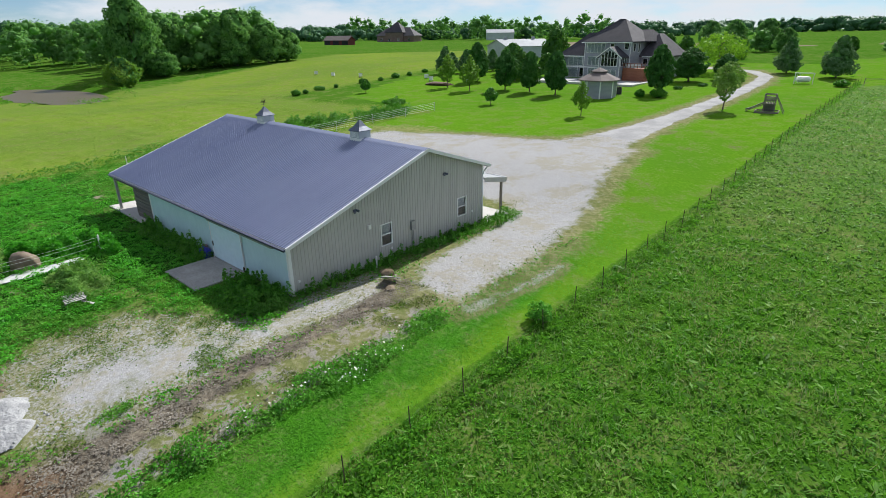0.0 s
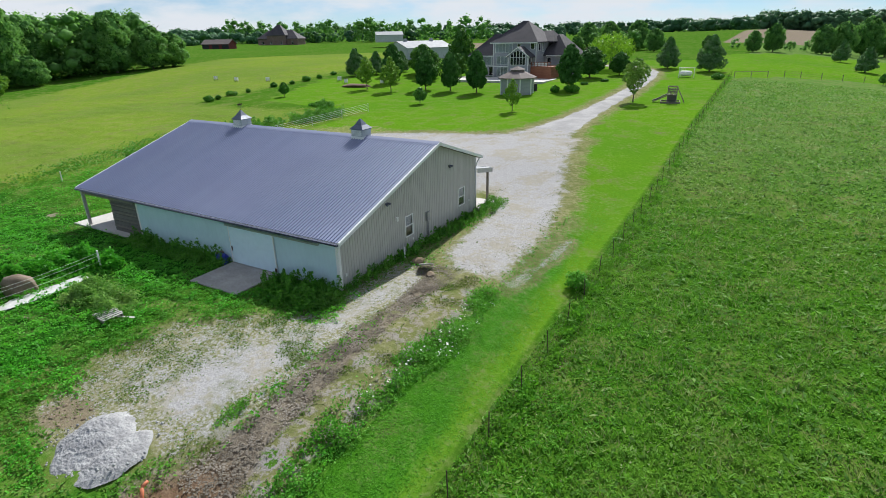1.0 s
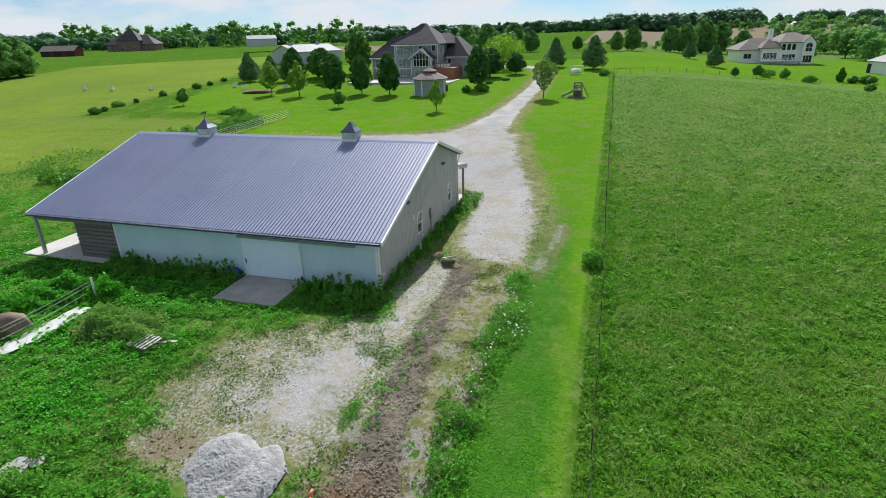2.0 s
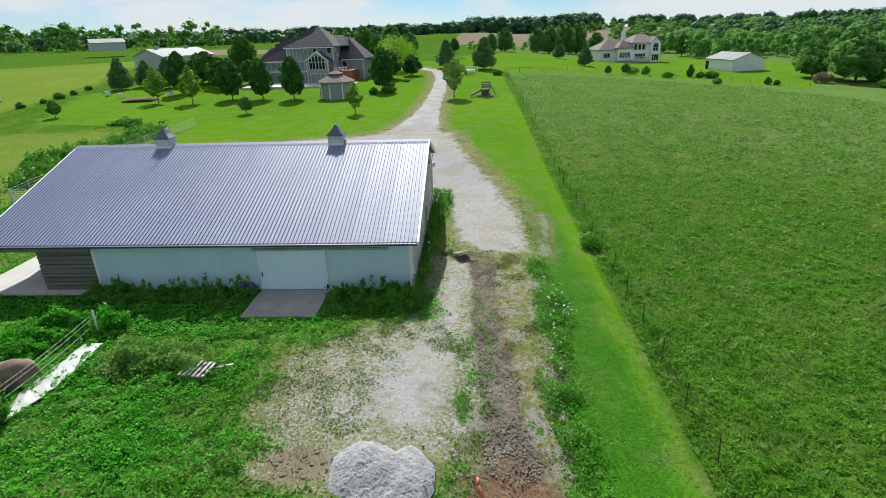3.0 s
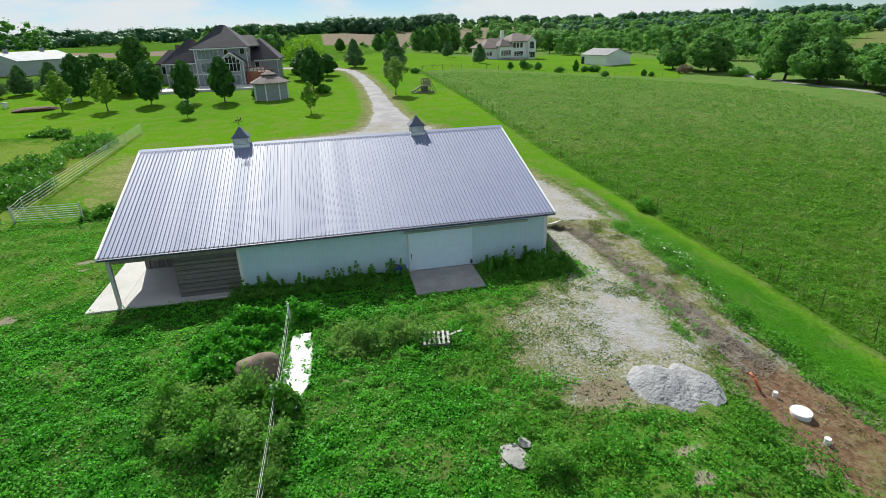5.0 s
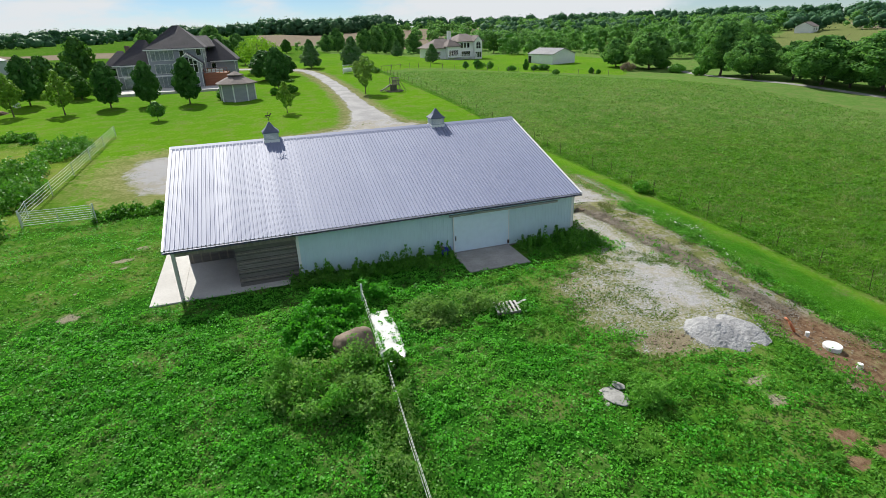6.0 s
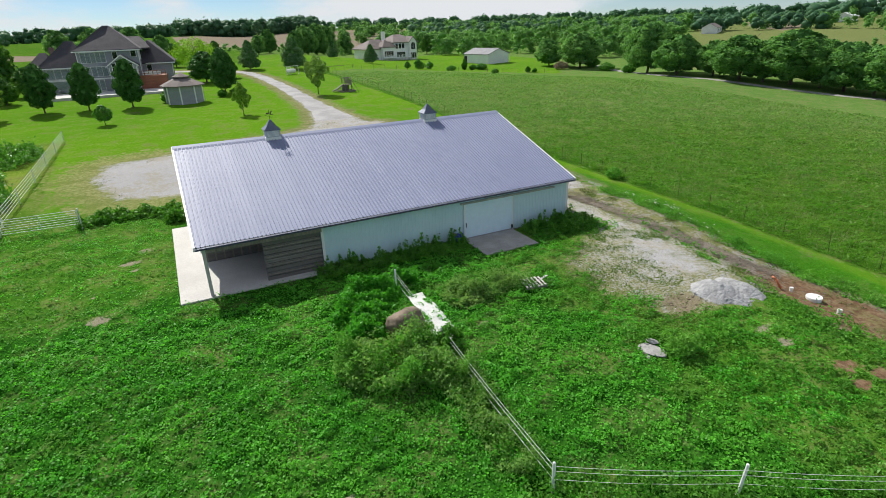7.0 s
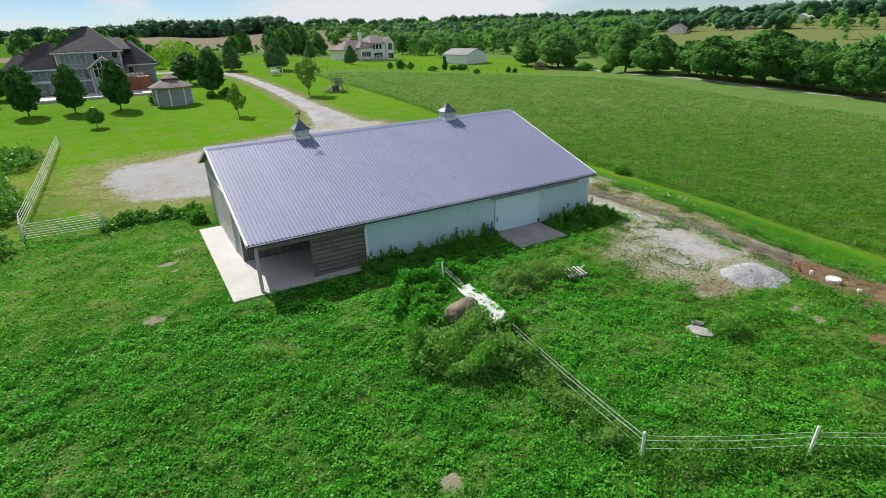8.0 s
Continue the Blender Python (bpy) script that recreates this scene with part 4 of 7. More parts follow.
        bm.faces.new(levels[0][::-1])
        bm.faces.new(levels[-1])
        part("cupola_roof", bm, M_CUPOLA, cup, "flared blue-grey metal cupola roof")
        if vane:
            bm = bmesh.new()
            tube(bm, (cx, RY, RZ + 1.05), (cx, RY, RZ + 1.85), 0.016)
            tube(bm, (cx - 0.32, RY - 0.12, RZ + 1.52), (cx + 0.32, RY + 0.12, RZ + 1.52), 0.014)
            tube(bm, (cx - 0.12, RY + 0.3, RZ + 1.38), (cx + 0.12, RY - 0.3, RZ + 1.38), 0.012)
            fig = [(-0.26, 1.56), (-0.20, 1.60), (-0.20, 1.68), (-0.08, 1.68), (0.10, 1.67), (0.17, 1.79), (0.25, 1.76), (0.20, 1.70), (0.15, 1.62), (0.13, 1.54), (0.09, 1.54), (0.08, 1.61), (-0.10, 1.61), (-0.12, 1.54), (-0.16, 1.54), (-0.17, 1.62)]
            solid(bm, [(cx + p * 0.94, RY + p * 0.35, RZ + q) for p, q in fig], (0.006, -0.016, 0))
            part("weathervane", bm, M_RUST, cup, "dark iron weathervane")
    return barn


build_barn()


def slab(name, label, x0, y0, x1, y1, z, thick=0.3, material=None):
    bm = boxes((x0, y0, z - thick, x1, y1, z))
    bmesh.ops.bevel(bm, geom=[e for e in bm.edges if all(v.co.z > z - 0.01 for v in e.verts)], offset=0.015, segments=1, affect="EDGES")
    ob = new(name, bpy.data.meshes.new(name))
    bm.to_mesh(ob.data)
    bm.free()
    ob.data.materials.append(material or M_CONC)
    return tagged(ob, label, "concrete slab", kind="structure")


slab("slab_1", "sunlit pale concrete apron along the open bay", -26.65, -0.25, -25.0, 13.4, 0.03)
slab("slab_2", "concrete floor of the open bay", -24.995, -0.22, -18.66, 5.195, 0.034)
slab("slab_3", "concrete pad before the sliding door", -9.15, -2.9, -5.2, 0.2, 0.02, 0.3, M_PAD)
slab("slab_4", "concrete porch floor behind the barn", -9.2, 16.86, 0.1, 19.7, 0.06)
slab("slab_5", "concrete barn floor", -24.8, 5.35, -0.6, 16.65, 0.0)


# ---- trees ----
CROWNS = {
    "oval": (96, 0.10, 0.14, (0.60, 0.90, 1.0, 1.0, 0.94, 0.80, 0.56, 0.22)),
    "round": (48, 0.14, 0.20, (0.55, 0.85, 1.0, 1.0, 0.92, 0.75, 0.50, 0.2)),
    "vase": (46, 0.11, 0.16, (0.18, 0.42, 0.66, 0.86, 1.0, 0.95, 0.70, 0.3)),
    "cone": (96, 0.09, 0.15, (0.72, 0.98, 0.94, 0.84, 0.70, 0.53, 0.36, 0.12)),
    "wide": (92, 0.09, 0.15, (0.55, 0.85, 1.0, 1.0, 0.95, 0.82, 0.58, 0.22)),
    "young": (46, 0.11, 0.17, (0.45, 0.82, 1.0, 0.96, 0.80, 0.58, 0.34, 0.1)),
}


def girth(form, t):
    ring = CROWNS[form][3]
    return float(np.interp(t, np.linspace(0, 1, len(ring)), ring))


def crown_lumps(rng, height, width, low, form):
    """The boughs of a crown as (x, y, z, radius), spread evenly over its outline, a few inside."""
    k, s0, s1, ring = CROWNS[form]
    ts = np.linspace(0, 1, 200)
    share_of = np.cumsum(np.interp(ts, np.linspace(0, 1, len(ring)), ring) + 0.08)
    lumps = []
    for i in range(k):
        t = float(np.interp((i + rng.uniform(0, 1)) / k * share_of[-1], share_of, ts))
        a = i * 2.39996 + rng.uniform(-0.6, 0.6)
        s = width * rng.uniform(s0, s1) * (0.65 + 0.35 * girth(form, t))
        env = max(0.0, width / 2 * girth(form, t) - 0.6 * s)
        d = env * (rng.uniform(0.15, 0.7) if i % 5 == 0 else rng.uniform(0.80, 1.10))
        z = low + s * 0.6 + (height - low - s * 1.2) * t
        lumps.append((d * math.cos(a), d * math.sin(a), z, s))
    return np.array(lumps)


def crown_mesh(name, seed, height, width, low, leaves, size, material, form):
    """A crown of leaves on many boughs."""
    rng = np.random.default_rng(seed)
    lumps = crown_lumps(rng, height, width, low, form)
    pick = rng.choice(len(lumps), leaves, p=lumps[:, 3] ** 2 / (lumps[:, 3] ** 2).sum())
    mid = np.array([0, 0, low + (height - low) * 0.4])
    axis = lumps[:, :3] - mid
    axis = axis / (np.linalg.norm(axis, axis=1, keepdims=True) + 1e-6)
    way = rng.normal(0, 1, (leaves, 3)) + 0.7 * axis[pick]
    way /= np.linalg.norm(way, axis=1, keepdims=True)
    rad = lumps[pick, 3] * rng.uniform(0.5, 1.15, leaves) ** 0.5
    flat = np.array([1.25, 1.25, 0.5]) if form == "cone" else np.array([1, 1, 0.85])
    pts = lumps[pick, :3] + way * rad[:, None] * flat
    return raw_mesh(name, leaf_quads(pts, way + np.array([0, 0, 0.3]), size, rng, 0.55), 4, material)


def inner_mesh(seed, height, width, low, form):
    """The dense heart of a crown: sprays of foliage inside the outer boughs."""
    rng = np.random.default_rng(seed + 500)
    k = 420
    t, a = rng.uniform(0.06, 0.94, k), rng.uniform(0, math.tau, k)
    r = np.array([girth(form, q) for q in t]) * width / 2 * np.sqrt(rng.uniform(0.15, 0.62, k))
    pts = np.stack([r * np.cos(a), r * np.sin(a), low + (height - low) * t], 1)
    out = np.stack([np.cos(a), np.sin(a), np.full(k, 0.3)], 1)
    return raw_mesh("inner_foliage", leaf_quads(pts, out, width * 0.13, rng, 0.6, 1.2), 4, M_CANOPY)


def trunk_mesh(seed, height, width, low, thick, limbs=7):
    rnd = random.Random(seed)
    bm = bmesh.new()
    p, r = Vector((0, 0, -0.15)), thick
    tube(bm, p, (0, 0, 0.25), thick * 1.35, thick, 8)
    p = Vector((0, 0, 0.25))
    segs = 5
    for i in range(segs):
        q = Vector((rnd.uniform(-1, 1) * width * 0.02, rnd.uniform(-1, 1) * width * 0.02, 0.25 + (height * 0.85 - 0.25) * (i + 1) / segs))
        tube(bm, p, q, r, r * 0.75, 7)
        p, r = q, r * 0.75
    for i in range(limbs):
        z = low * 0.9 + (height * 0.75 - low * 0.9) * (i + 0.3) / limbs
        a = rnd.uniform(0, math.tau)
        d = width * rnd.uniform(0.22, 0.38)
        mid = Vector((math.cos(a) * d * 0.5, math.sin(a) * d * 0.5, z + d * 0.45))
        end = Vector((math.cos(a) * d, math.sin(a) * d, z + d * 1.0))
        tube(bm, (0, 0, z), mid, thick * 0.42, thick * 0.28, 5)
        tube(bm, mid, end, thick * 0.28, thick * 0.10, 5)
    me = bpy.data.meshes.new("trunk")
    bm.to_mesh(me)
    bm.free()
    me.materials.append(M_BARK)
    return me


KINDS = {}


def kind_of_tree(key, height, width, low, thick, leaves, size, material, form, dense=False):
    KINDS[key] = [(trunk_mesh(hash_seed + 3, height, width, low, thick), crown_mesh("crown", hash_seed, height, width, low, leaves, size, material, form), inner_mesh(hash_seed, height, width, low, form) if dense else None, height, width) for hash_seed in (len(KINDS) * 31 + 1, len(KINDS) * 31 + 2, len(KINDS) * 31 + 5)]


kind_of_tree("oval", 8.0, 5.4, 0.95, 0.15, 6500, 0.23, L_DARK, "oval", True)
kind_of_tree("young", 5.3, 2.9, 1.0, 0.07, 2200, 0.17, L_YOUNG, "young")
kind_of_tree("vase", 6.5, 4.1, 1.2, 0.10, 4200, 0.17, L_OLIVE, "vase")
kind_of_tree("lime", 8.0, 10.0, 2.0, 0.2, 4200, 0.26, L_LIME, "wide")
kind_of_tree("pine", 6.2, 5.4, 0.3, 0.14, 5200, 0.19, L_PINE, "cone", True)
kind_of_tree("leafy", 9.0, 6.5, 1.0, 0.2, 4800, 0.29, L_TREE, "oval", True)
kind_of_tree("big", 14.5, 13.5, 1.6, 0.35, 11000, 0.38, L_WOODS, "wide", True)
kind_of_tree("small", 2.8, 2.1, 0.6, 0.05, 1500, 0.16, L_WEED, "round", True)
kind_of_tree("edge", 14.0, 12.0, 0.6, 0.3, 10000, 0.36, L_WOODS, "wide", True)
kind_of_tree("willow", 8.0, 9.0, 0.3, 0.2, 5200, 0.30, L_YOUNG, "round", True)
tree_count = 0


def tree(key, x, y, height, width, label, group="", dz=0.0):
    global tree_count
    tree_count += 1
    trunk, crown, inner, h, w = KINDS[key][tree_count % 3]
    t = thing("tree", label, "tree", spot(x, y, dz), (tree_count * 73) % 360, group)
    t.scale = (width / w, width / w, height / h)
    share("trunk", trunk, t, Matrix())
    top = share("crown", crown, t, Matrix())
    if inner:
        share("inner_foliage", inner, top, Matrix())
    return t


ROW = "dark trees along the lawn"
for x, y, h, w in ((-42.6, 78.0, 7.6, 4.3), (-36.4, 77.4, 7.4, 4.1), (-30.0, 76.2, 7.7, 4.3), (-57, 87.2, 8.6, 4.8)):
    tree("oval", x, y, h, w, "dark green oval shade tree on the mown lawn", ROW)
tree("oval", -14.4, 84.2, 8.2, 4.5, "dark green oval shade tree beside the house lawn")
for x, y in ((-56.1, 75.9), (-48.5, 74.0)):
    tree("young", x, y, 6.8, 4.2, "yellow-green young tree on the lawn", "young lawn trees")
tree("young", -14.9, 58.2, 4.9, 2.6, "slim young tree on the lawn near the gravel yard")
tree("small", -33.3, 61.0, 2.8, 2.2, "small bushy tree alone on the lawn")
tree("small", -66.0, 61.5, 2.9, 2.1, "small bushy tree at the lawn's edge")
tree("vase", 0.15, 71.6, 6.6, 4.2, "sparse vase-shaped tree beside the gravel drive")
tree("lime", -16.4, 123, 8.6, 10.5, "spreading lime-green tree behind the house drive")
tree("pine", -3.3, 126, 7.2, 5.2, "blue-green conifer beyond the drive")
tree("pine", 6.6, 119, 7.8, 6.0, "blue-green conifer beside the pasture fence")
tree("pine", 38.3, 149, 6.0, 4.6, "blue-green conifer on the far lawn")
tree("pine", 36, 185, 6.4, 4.4, "blue-green conifer on the far lawn")
tree("small", 38, 118, 2.3, 1.8, "small clipped evergreen bush on the far lawn")
tree("small", 44, 124, 3.0, 2.4, "small clipped evergreen bush on the far lawn")
tree("leafy", -55, 117, 10.5, 6.6, "tall leafy tree behind the house")
for x, y, h, w in ((-77, 98.5, 7.0, 5.2), (-73.5, 103, 6.0, 4.6), (-70, 110, 5.6, 4.4), (-66, 99, 6.6, 5.2), (-81, 106, 5.0, 4.4)):
    tree("pine", x, y, h, w, "blue-green conifer beside the house lawn", "lawn conifers")
for x, y, h, w in ((-53, 97, 6.6, 5.6), (-58.5, 103, 7.6, 6.0), (-62.5, 108, 7.0, 6.0), (-50, 92, 4.6, 4.2), (-48, 102, 5.5, 4.6)):
    tree("leafy", x, y, h, w, "leafy tree beside the house lawn", "house lawn trees")
tree("oval", -16, 104, 6.5, 6.5, "dense dark tree beside the house")
tree("oval", -11, 110, 5.0, 4.5, "dense dark tree beside the house")
for x, y, h in ((-20, 150, 6.5), (-34, 152, 7), (-3.2, 215, 5.5), (-25, 170, 7), (-42, 160, 7.5), (-30, 178, 8), (96, 228, 9)):
    tree("leafy", x, y, h, h * 0.75, "leafy tree on the far lawn", "far lawn trees")


def bough_mesh(mids, radii, rng, material):
    """Lumpy, ragged masses of foliage, one round each bough."""
    bm = bmesh.new()
    bmesh.ops.create_icosphere(bm, subdivisions=1, radius=1.0)
    ball = np.array([v.co[:] for v in bm.verts])
    tris = np.array([[v.index for v in f.verts] for f in bm.faces])
    bm.free()
    k, nv = len(mids), len(ball)
    r = radii[:, None] * rng.uniform(0.68, 1.18, (k, nv))
    pts = mids[:, None, :] + ball[None] * r[:, :, None] * np.array([1.1, 1.1, 0.85])
    faces = tris[None] + (np.arange(k) * nv)[:, None, None]
    me = bpy.data.meshes.new("inner_foliage")
    me.vertices.add(k * nv)
    me.vertices.foreach_set("co", pts.astype(np.float32).ravel())
    me.loops.add(faces.size)
    me.loops.foreach_set("vertex_index", faces.astype(np.int32).ravel())
    me.polygons.add(k * len(tris))
    me.polygons.foreach_set("loop_start", np.arange(0, faces.size, 3, dtype=np.int32))
    me.polygons.foreach_set("use_smooth", np.ones(k * len(tris), bool))
    me.update(calc_edges=True)
    me.materials.append(material)
    return me


def woods(name, label, spots, seed, size, leaves, material, hmin, hmax, wide, core):
    """Many far crowns in one mesh: clumps of leaves, over a dense inner mass; core counts the boughs of each."""
    rng = np.random.default_rng(seed)
    out, mids, radii = [], [], []
    for x, y in spots:
        h = rng.uniform(hmin, hmax)
        w = h * wide * rng.uniform(0.7, 1.2)
        k = core
        z0 = float(land(x, y))
        a = rng.uniform(0, math.tau, k)
        tt = rng.uniform(0.15, 0.95, k)
        d = w / 2 * np.sqrt(rng.uniform(0, 1, k)) * 0.75 * np.sqrt(1.05 - tt ** 2)
        s = w * rng.uniform(0.15, 0.27, k) * (8 / k) ** 0.4
        lump = np.stack([x + d * np.cos(a), y + d * np.sin(a), z0 + np.minimum(h * tt * 0.9, h - 0.9 * s)], 1)
        pick = rng.integers(0, k, leaves)
        way = rng.normal(0, 1, (leaves, 3))
        way /= np.linalg.norm(way, axis=1, keepdims=True)
        pts = lump[pick] + way * (s[pick] * rng.uniform(0.72, 1.0, leaves) ** 0.5)[:, None]
        low = int(leaves * 0.10)
        pts[:low] = np.stack([x + rng.normal(0, w * 0.3, low), y + rng.normal(0, w * 0.3, low), z0 + rng.uniform(0, 0.45, low) * h], 1)
        out.append(leaf_quads(pts, way + np.array([0, 0, 0.35]), 0.9 * size * (h / 12) ** 0.5, rng, 0.38, 1.3))
        mids.append(lump)
        radii.append(s * (0.86 if material is L_FAR else 0.66))
    ob = tagged(new(name, raw_mesh(name, np.concatenate(out), 4, material)), label, "woods", kind="stuff")
    inner = new("inner_foliage", bough_mesh(np.concatenate(mids), np.concatenate(radii), rng, material))
    inner.parent = ob
    tagged(inner, kind="stuff")
    return ob


def scatter(seed, count, test, x0, x1, y0, y1):
    rng = np.random.default_rng(seed)
    pts = []
    while len(pts) < count:
        x, y = rng.uniform(x0, x1), rng.uniform(y0, y1)
        if test(x, y):
            pts.append((x, y))
    return pts


# big trees along the far road
for x, y, h, w in ((93.1, 21.7, 11.2, 13.7), (94.7, 33.1, 9.1, 12.5), (93.0, 42.8, 10.9, 14.8), (89.6, 52.5, 9.3, 13.7), (88.4, 68.5, 9.3, 11.4), (92.4, 81.6, 12.8, 12.5), (96.4, 113.6, 10.5, 13), (92, 124, 8, 9), (97.0, 9.8, 10.3, 12.0), (99.3, -5.1, 11.4, 12.5), (94.1, 27.4, 9.1, 9.1), (91.3, 47.9, 8.4, 9.1), (91.3, 60.5, 8.0, 9.1), (94.7, 74.2, 8.4, 9.1), (94.7, 37.7, 9.3, 9.1)):
    tree("big", x, y, h, w, "large leafy tree beside the far road", "roadside trees")
for x, y, h, w in ((-182.6, 60, 27, 17), (-176, 66, 9, 10), (-193, 74, 19, 16), (-180, 95, 20, 16), (-176, 106, 15, 14), (-176, 114, 12, 12), (-168, 51, 6, 7), (-205, 64, 10, 10)):
    tree("edge", x, y, h, w, "tall leafy tree at the edge of the meadow woods", "meadow edge trees")
tree("willow", -160, 47.5, 8.5, 9.5, "pale green spreading tree beside the pond")
woods("woods", "dense green woodland beyond the pasture", scatter(3, 125, lambda x, y: y > 0.8 * x + 14 and (y > 175 or x > 120) and math.hypot(x, y) < 330, 96, 330, 118, 330), 11, 0.66, 420, L_WOODS, 7, 12, 1.05, 14)
woods("woods", "wooded slope beyond the pasture", scatter(23, 320, lambda x, y: y > 0.78 * x + 10 and math.hypot(x, y) > 320, 110, 560, 140, 600), 25, 1.3, 130, L_WOODS, 7, 11, 1.25, 11)
woods("woods", "scattered field trees beyond the road", scatter(4, 26, lambda x, y: x > 100 and y < 0.6 * x - 10, 100, 360, -60, 170), 18, 0.6, 260, L_WOODS, 4, 8, 1.0, 6)
woods("woods", "clumps of trees round the far white house", scatter(33, 40, lambda x, y: 318 < x + 0.35 * (y - 230) < 372 and abs(y - 0.72 * x) > 14, 280, 420, 120, 330), 35, 0.9, 170, L_WOODS, 7, 12, 1.0, 5)
woods("woods", "dense green woodland behind the meadow", scatter(5, 120, lambda x, y: x < -180 and y < 108 + 0.60 * (-178 - x) and y > 66 - 0.05 * (x + 180), -310, -180, 66, 180), 12, 0.62, 620, L_WOODS, 15, 23, 0.85, 26)
woods("woods", "trees behind the pond", scatter(6, 70, lambda x, y: x < -290, -420, -290, -60, 85), 13, 0.6, 300, L_WOODS, 17, 25, 0.85, 16)
woods("woods", "scattered trees behind the house", scatter(8, 85, lambda x, y: not -0.07 < (x + 9) / (y + 28) < 0.42 and y > 218 + 0.1 * abs(x) and not (-130 < x < -60 and y < 280) and not (40 < x < 95 and y < 235), -70, 190, 215, 330), 14, 0.55, 260, L_WOODS, 5.5, 9, 0.9, 10)
woods("woods", "low belt of trees before the ploughed field", scatter(28, 26, lambda x, y: 0.04 < (x + 9) / (y + 28) < 0.42 and not (44 < x < 92 and y < 225) and y > 232 - 0.2 * x, 0, 130, 205, 270), 26, 0.5, 300, L_WOODS, 2.5, 4.5, 1.1, 8)
for x, y, h, w in ((12, 206, 7.0, 5.5), (18, 216, 9.5, 7.0), (34, 236, 10.5, 8.5), (40, 240, 12.0, 9.0), (50, 262, 15.0, 11.0), (58, 272, 14.5, 11.0), (69, 276, 10.5, 9.0), (-22, 214, 8.5, 7.5), (-32, 232, 12.0, 10.0), (-46, 240, 12.0, 10.0), (-60, 256, 12.0, 10.0)):
    tree("edge", x, y, h, w, "tall leafy tree in the belt before the ploughed field", "belt trees")
woods("woods", "trees round the far brick house", scatter(7, 50, lambda x, y: y > 425 + 0.2 * (x + 420), -520, -220, 330, 520), 19, 1.2, 130, L_WOODS, 18, 27, 0.85, 12)


def band(seed, count, near, far_off, a0, a1):
    """Spots in a ring between two distances, from bearing a0 to a1 (degrees clockwise from +y)."""
    rng = np.random.default_rng(seed)
    return [(r * math.sin(a), r * math.cos(a)) for a, r in zip(np.radians(rng.uniform(a0, a1, count)), rng.uniform(near, far_off, count))]


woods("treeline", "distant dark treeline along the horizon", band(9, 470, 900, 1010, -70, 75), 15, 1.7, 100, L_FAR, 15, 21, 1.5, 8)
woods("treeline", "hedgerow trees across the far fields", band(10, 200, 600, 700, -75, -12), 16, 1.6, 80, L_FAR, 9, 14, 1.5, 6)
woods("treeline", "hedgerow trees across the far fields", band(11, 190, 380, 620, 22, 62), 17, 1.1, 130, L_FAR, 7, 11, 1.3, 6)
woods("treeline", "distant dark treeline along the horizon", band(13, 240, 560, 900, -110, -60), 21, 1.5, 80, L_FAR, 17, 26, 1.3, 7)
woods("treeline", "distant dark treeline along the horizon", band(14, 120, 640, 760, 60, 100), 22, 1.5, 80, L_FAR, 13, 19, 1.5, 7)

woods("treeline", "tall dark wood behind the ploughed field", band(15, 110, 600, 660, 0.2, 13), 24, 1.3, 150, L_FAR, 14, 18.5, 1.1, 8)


# ---- houses and sheds ----
def window(parent, x, y, z, w, h, cols, rows=1, face=(0, -1), inside=None):
    """A framed window on a wall that faces -y (or +-x), its lower left corner at (x, y, z)."""
    def span(a0, a1, z0, z1, d0, d1):
        if face[1]:
            return (x + a0, y - d1, z + z0, x + a1, y - d0, z + z1)
        s = face[0]
        lo, hi = sorted((x + s * d0, x + s * d1))
        return (lo, y + a0, z + z0, hi, y + a1, z + z1)
    t = 0.07
    fr = [span(-t, w + t, -t, 0, 0, 0.09), span(-t, w + t, h, h + t, 0, 0.09), span(-t, 0, 0, h, 0, 0.09), span(w, w + t, 0, h, 0, 0.09)]
    fr += [span(w * i / cols - 0.035, w * i / cols + 0.035, 0, h, 0, 0.08) for i in range(1, cols)]
    fr += [span(0, w, h * i / rows - 0.03, h * i / rows + 0.03, 0, 0.075) for i in range(1, rows)]
    win = part("window", boxes(*fr), M_TRIM, parent, "white-framed window")
    # a sheet behind the panes, near-black for an unlit room unless inside is given
    part("interior", boxes(span(0.0, w, 0.0, h, 0.004, 0.012)), inside or M_DARK, win)
    for i in range(cols):
        part("pane", boxes(span(w * i / cols + 0.035, w * (i + 1) / cols - 0.035, 0.005, h - 0.005, 0.04, 0.05)), M_GLASS, win)
    return win


def lap(bm, x0, x1, y, z0, z1, step=0.2):
    """Lapped boards on a wall facing -y."""
    z = z0
    while z < z1 - 0.05:
        solid(bm, [(x0, y, z), (x0, y - 0.03, z), (x0, y - 0.008, min(z + step, z1)), (x0, y, min(z + step, z1))], (x1 - x0, 0, 0))
        z += step
    return bm


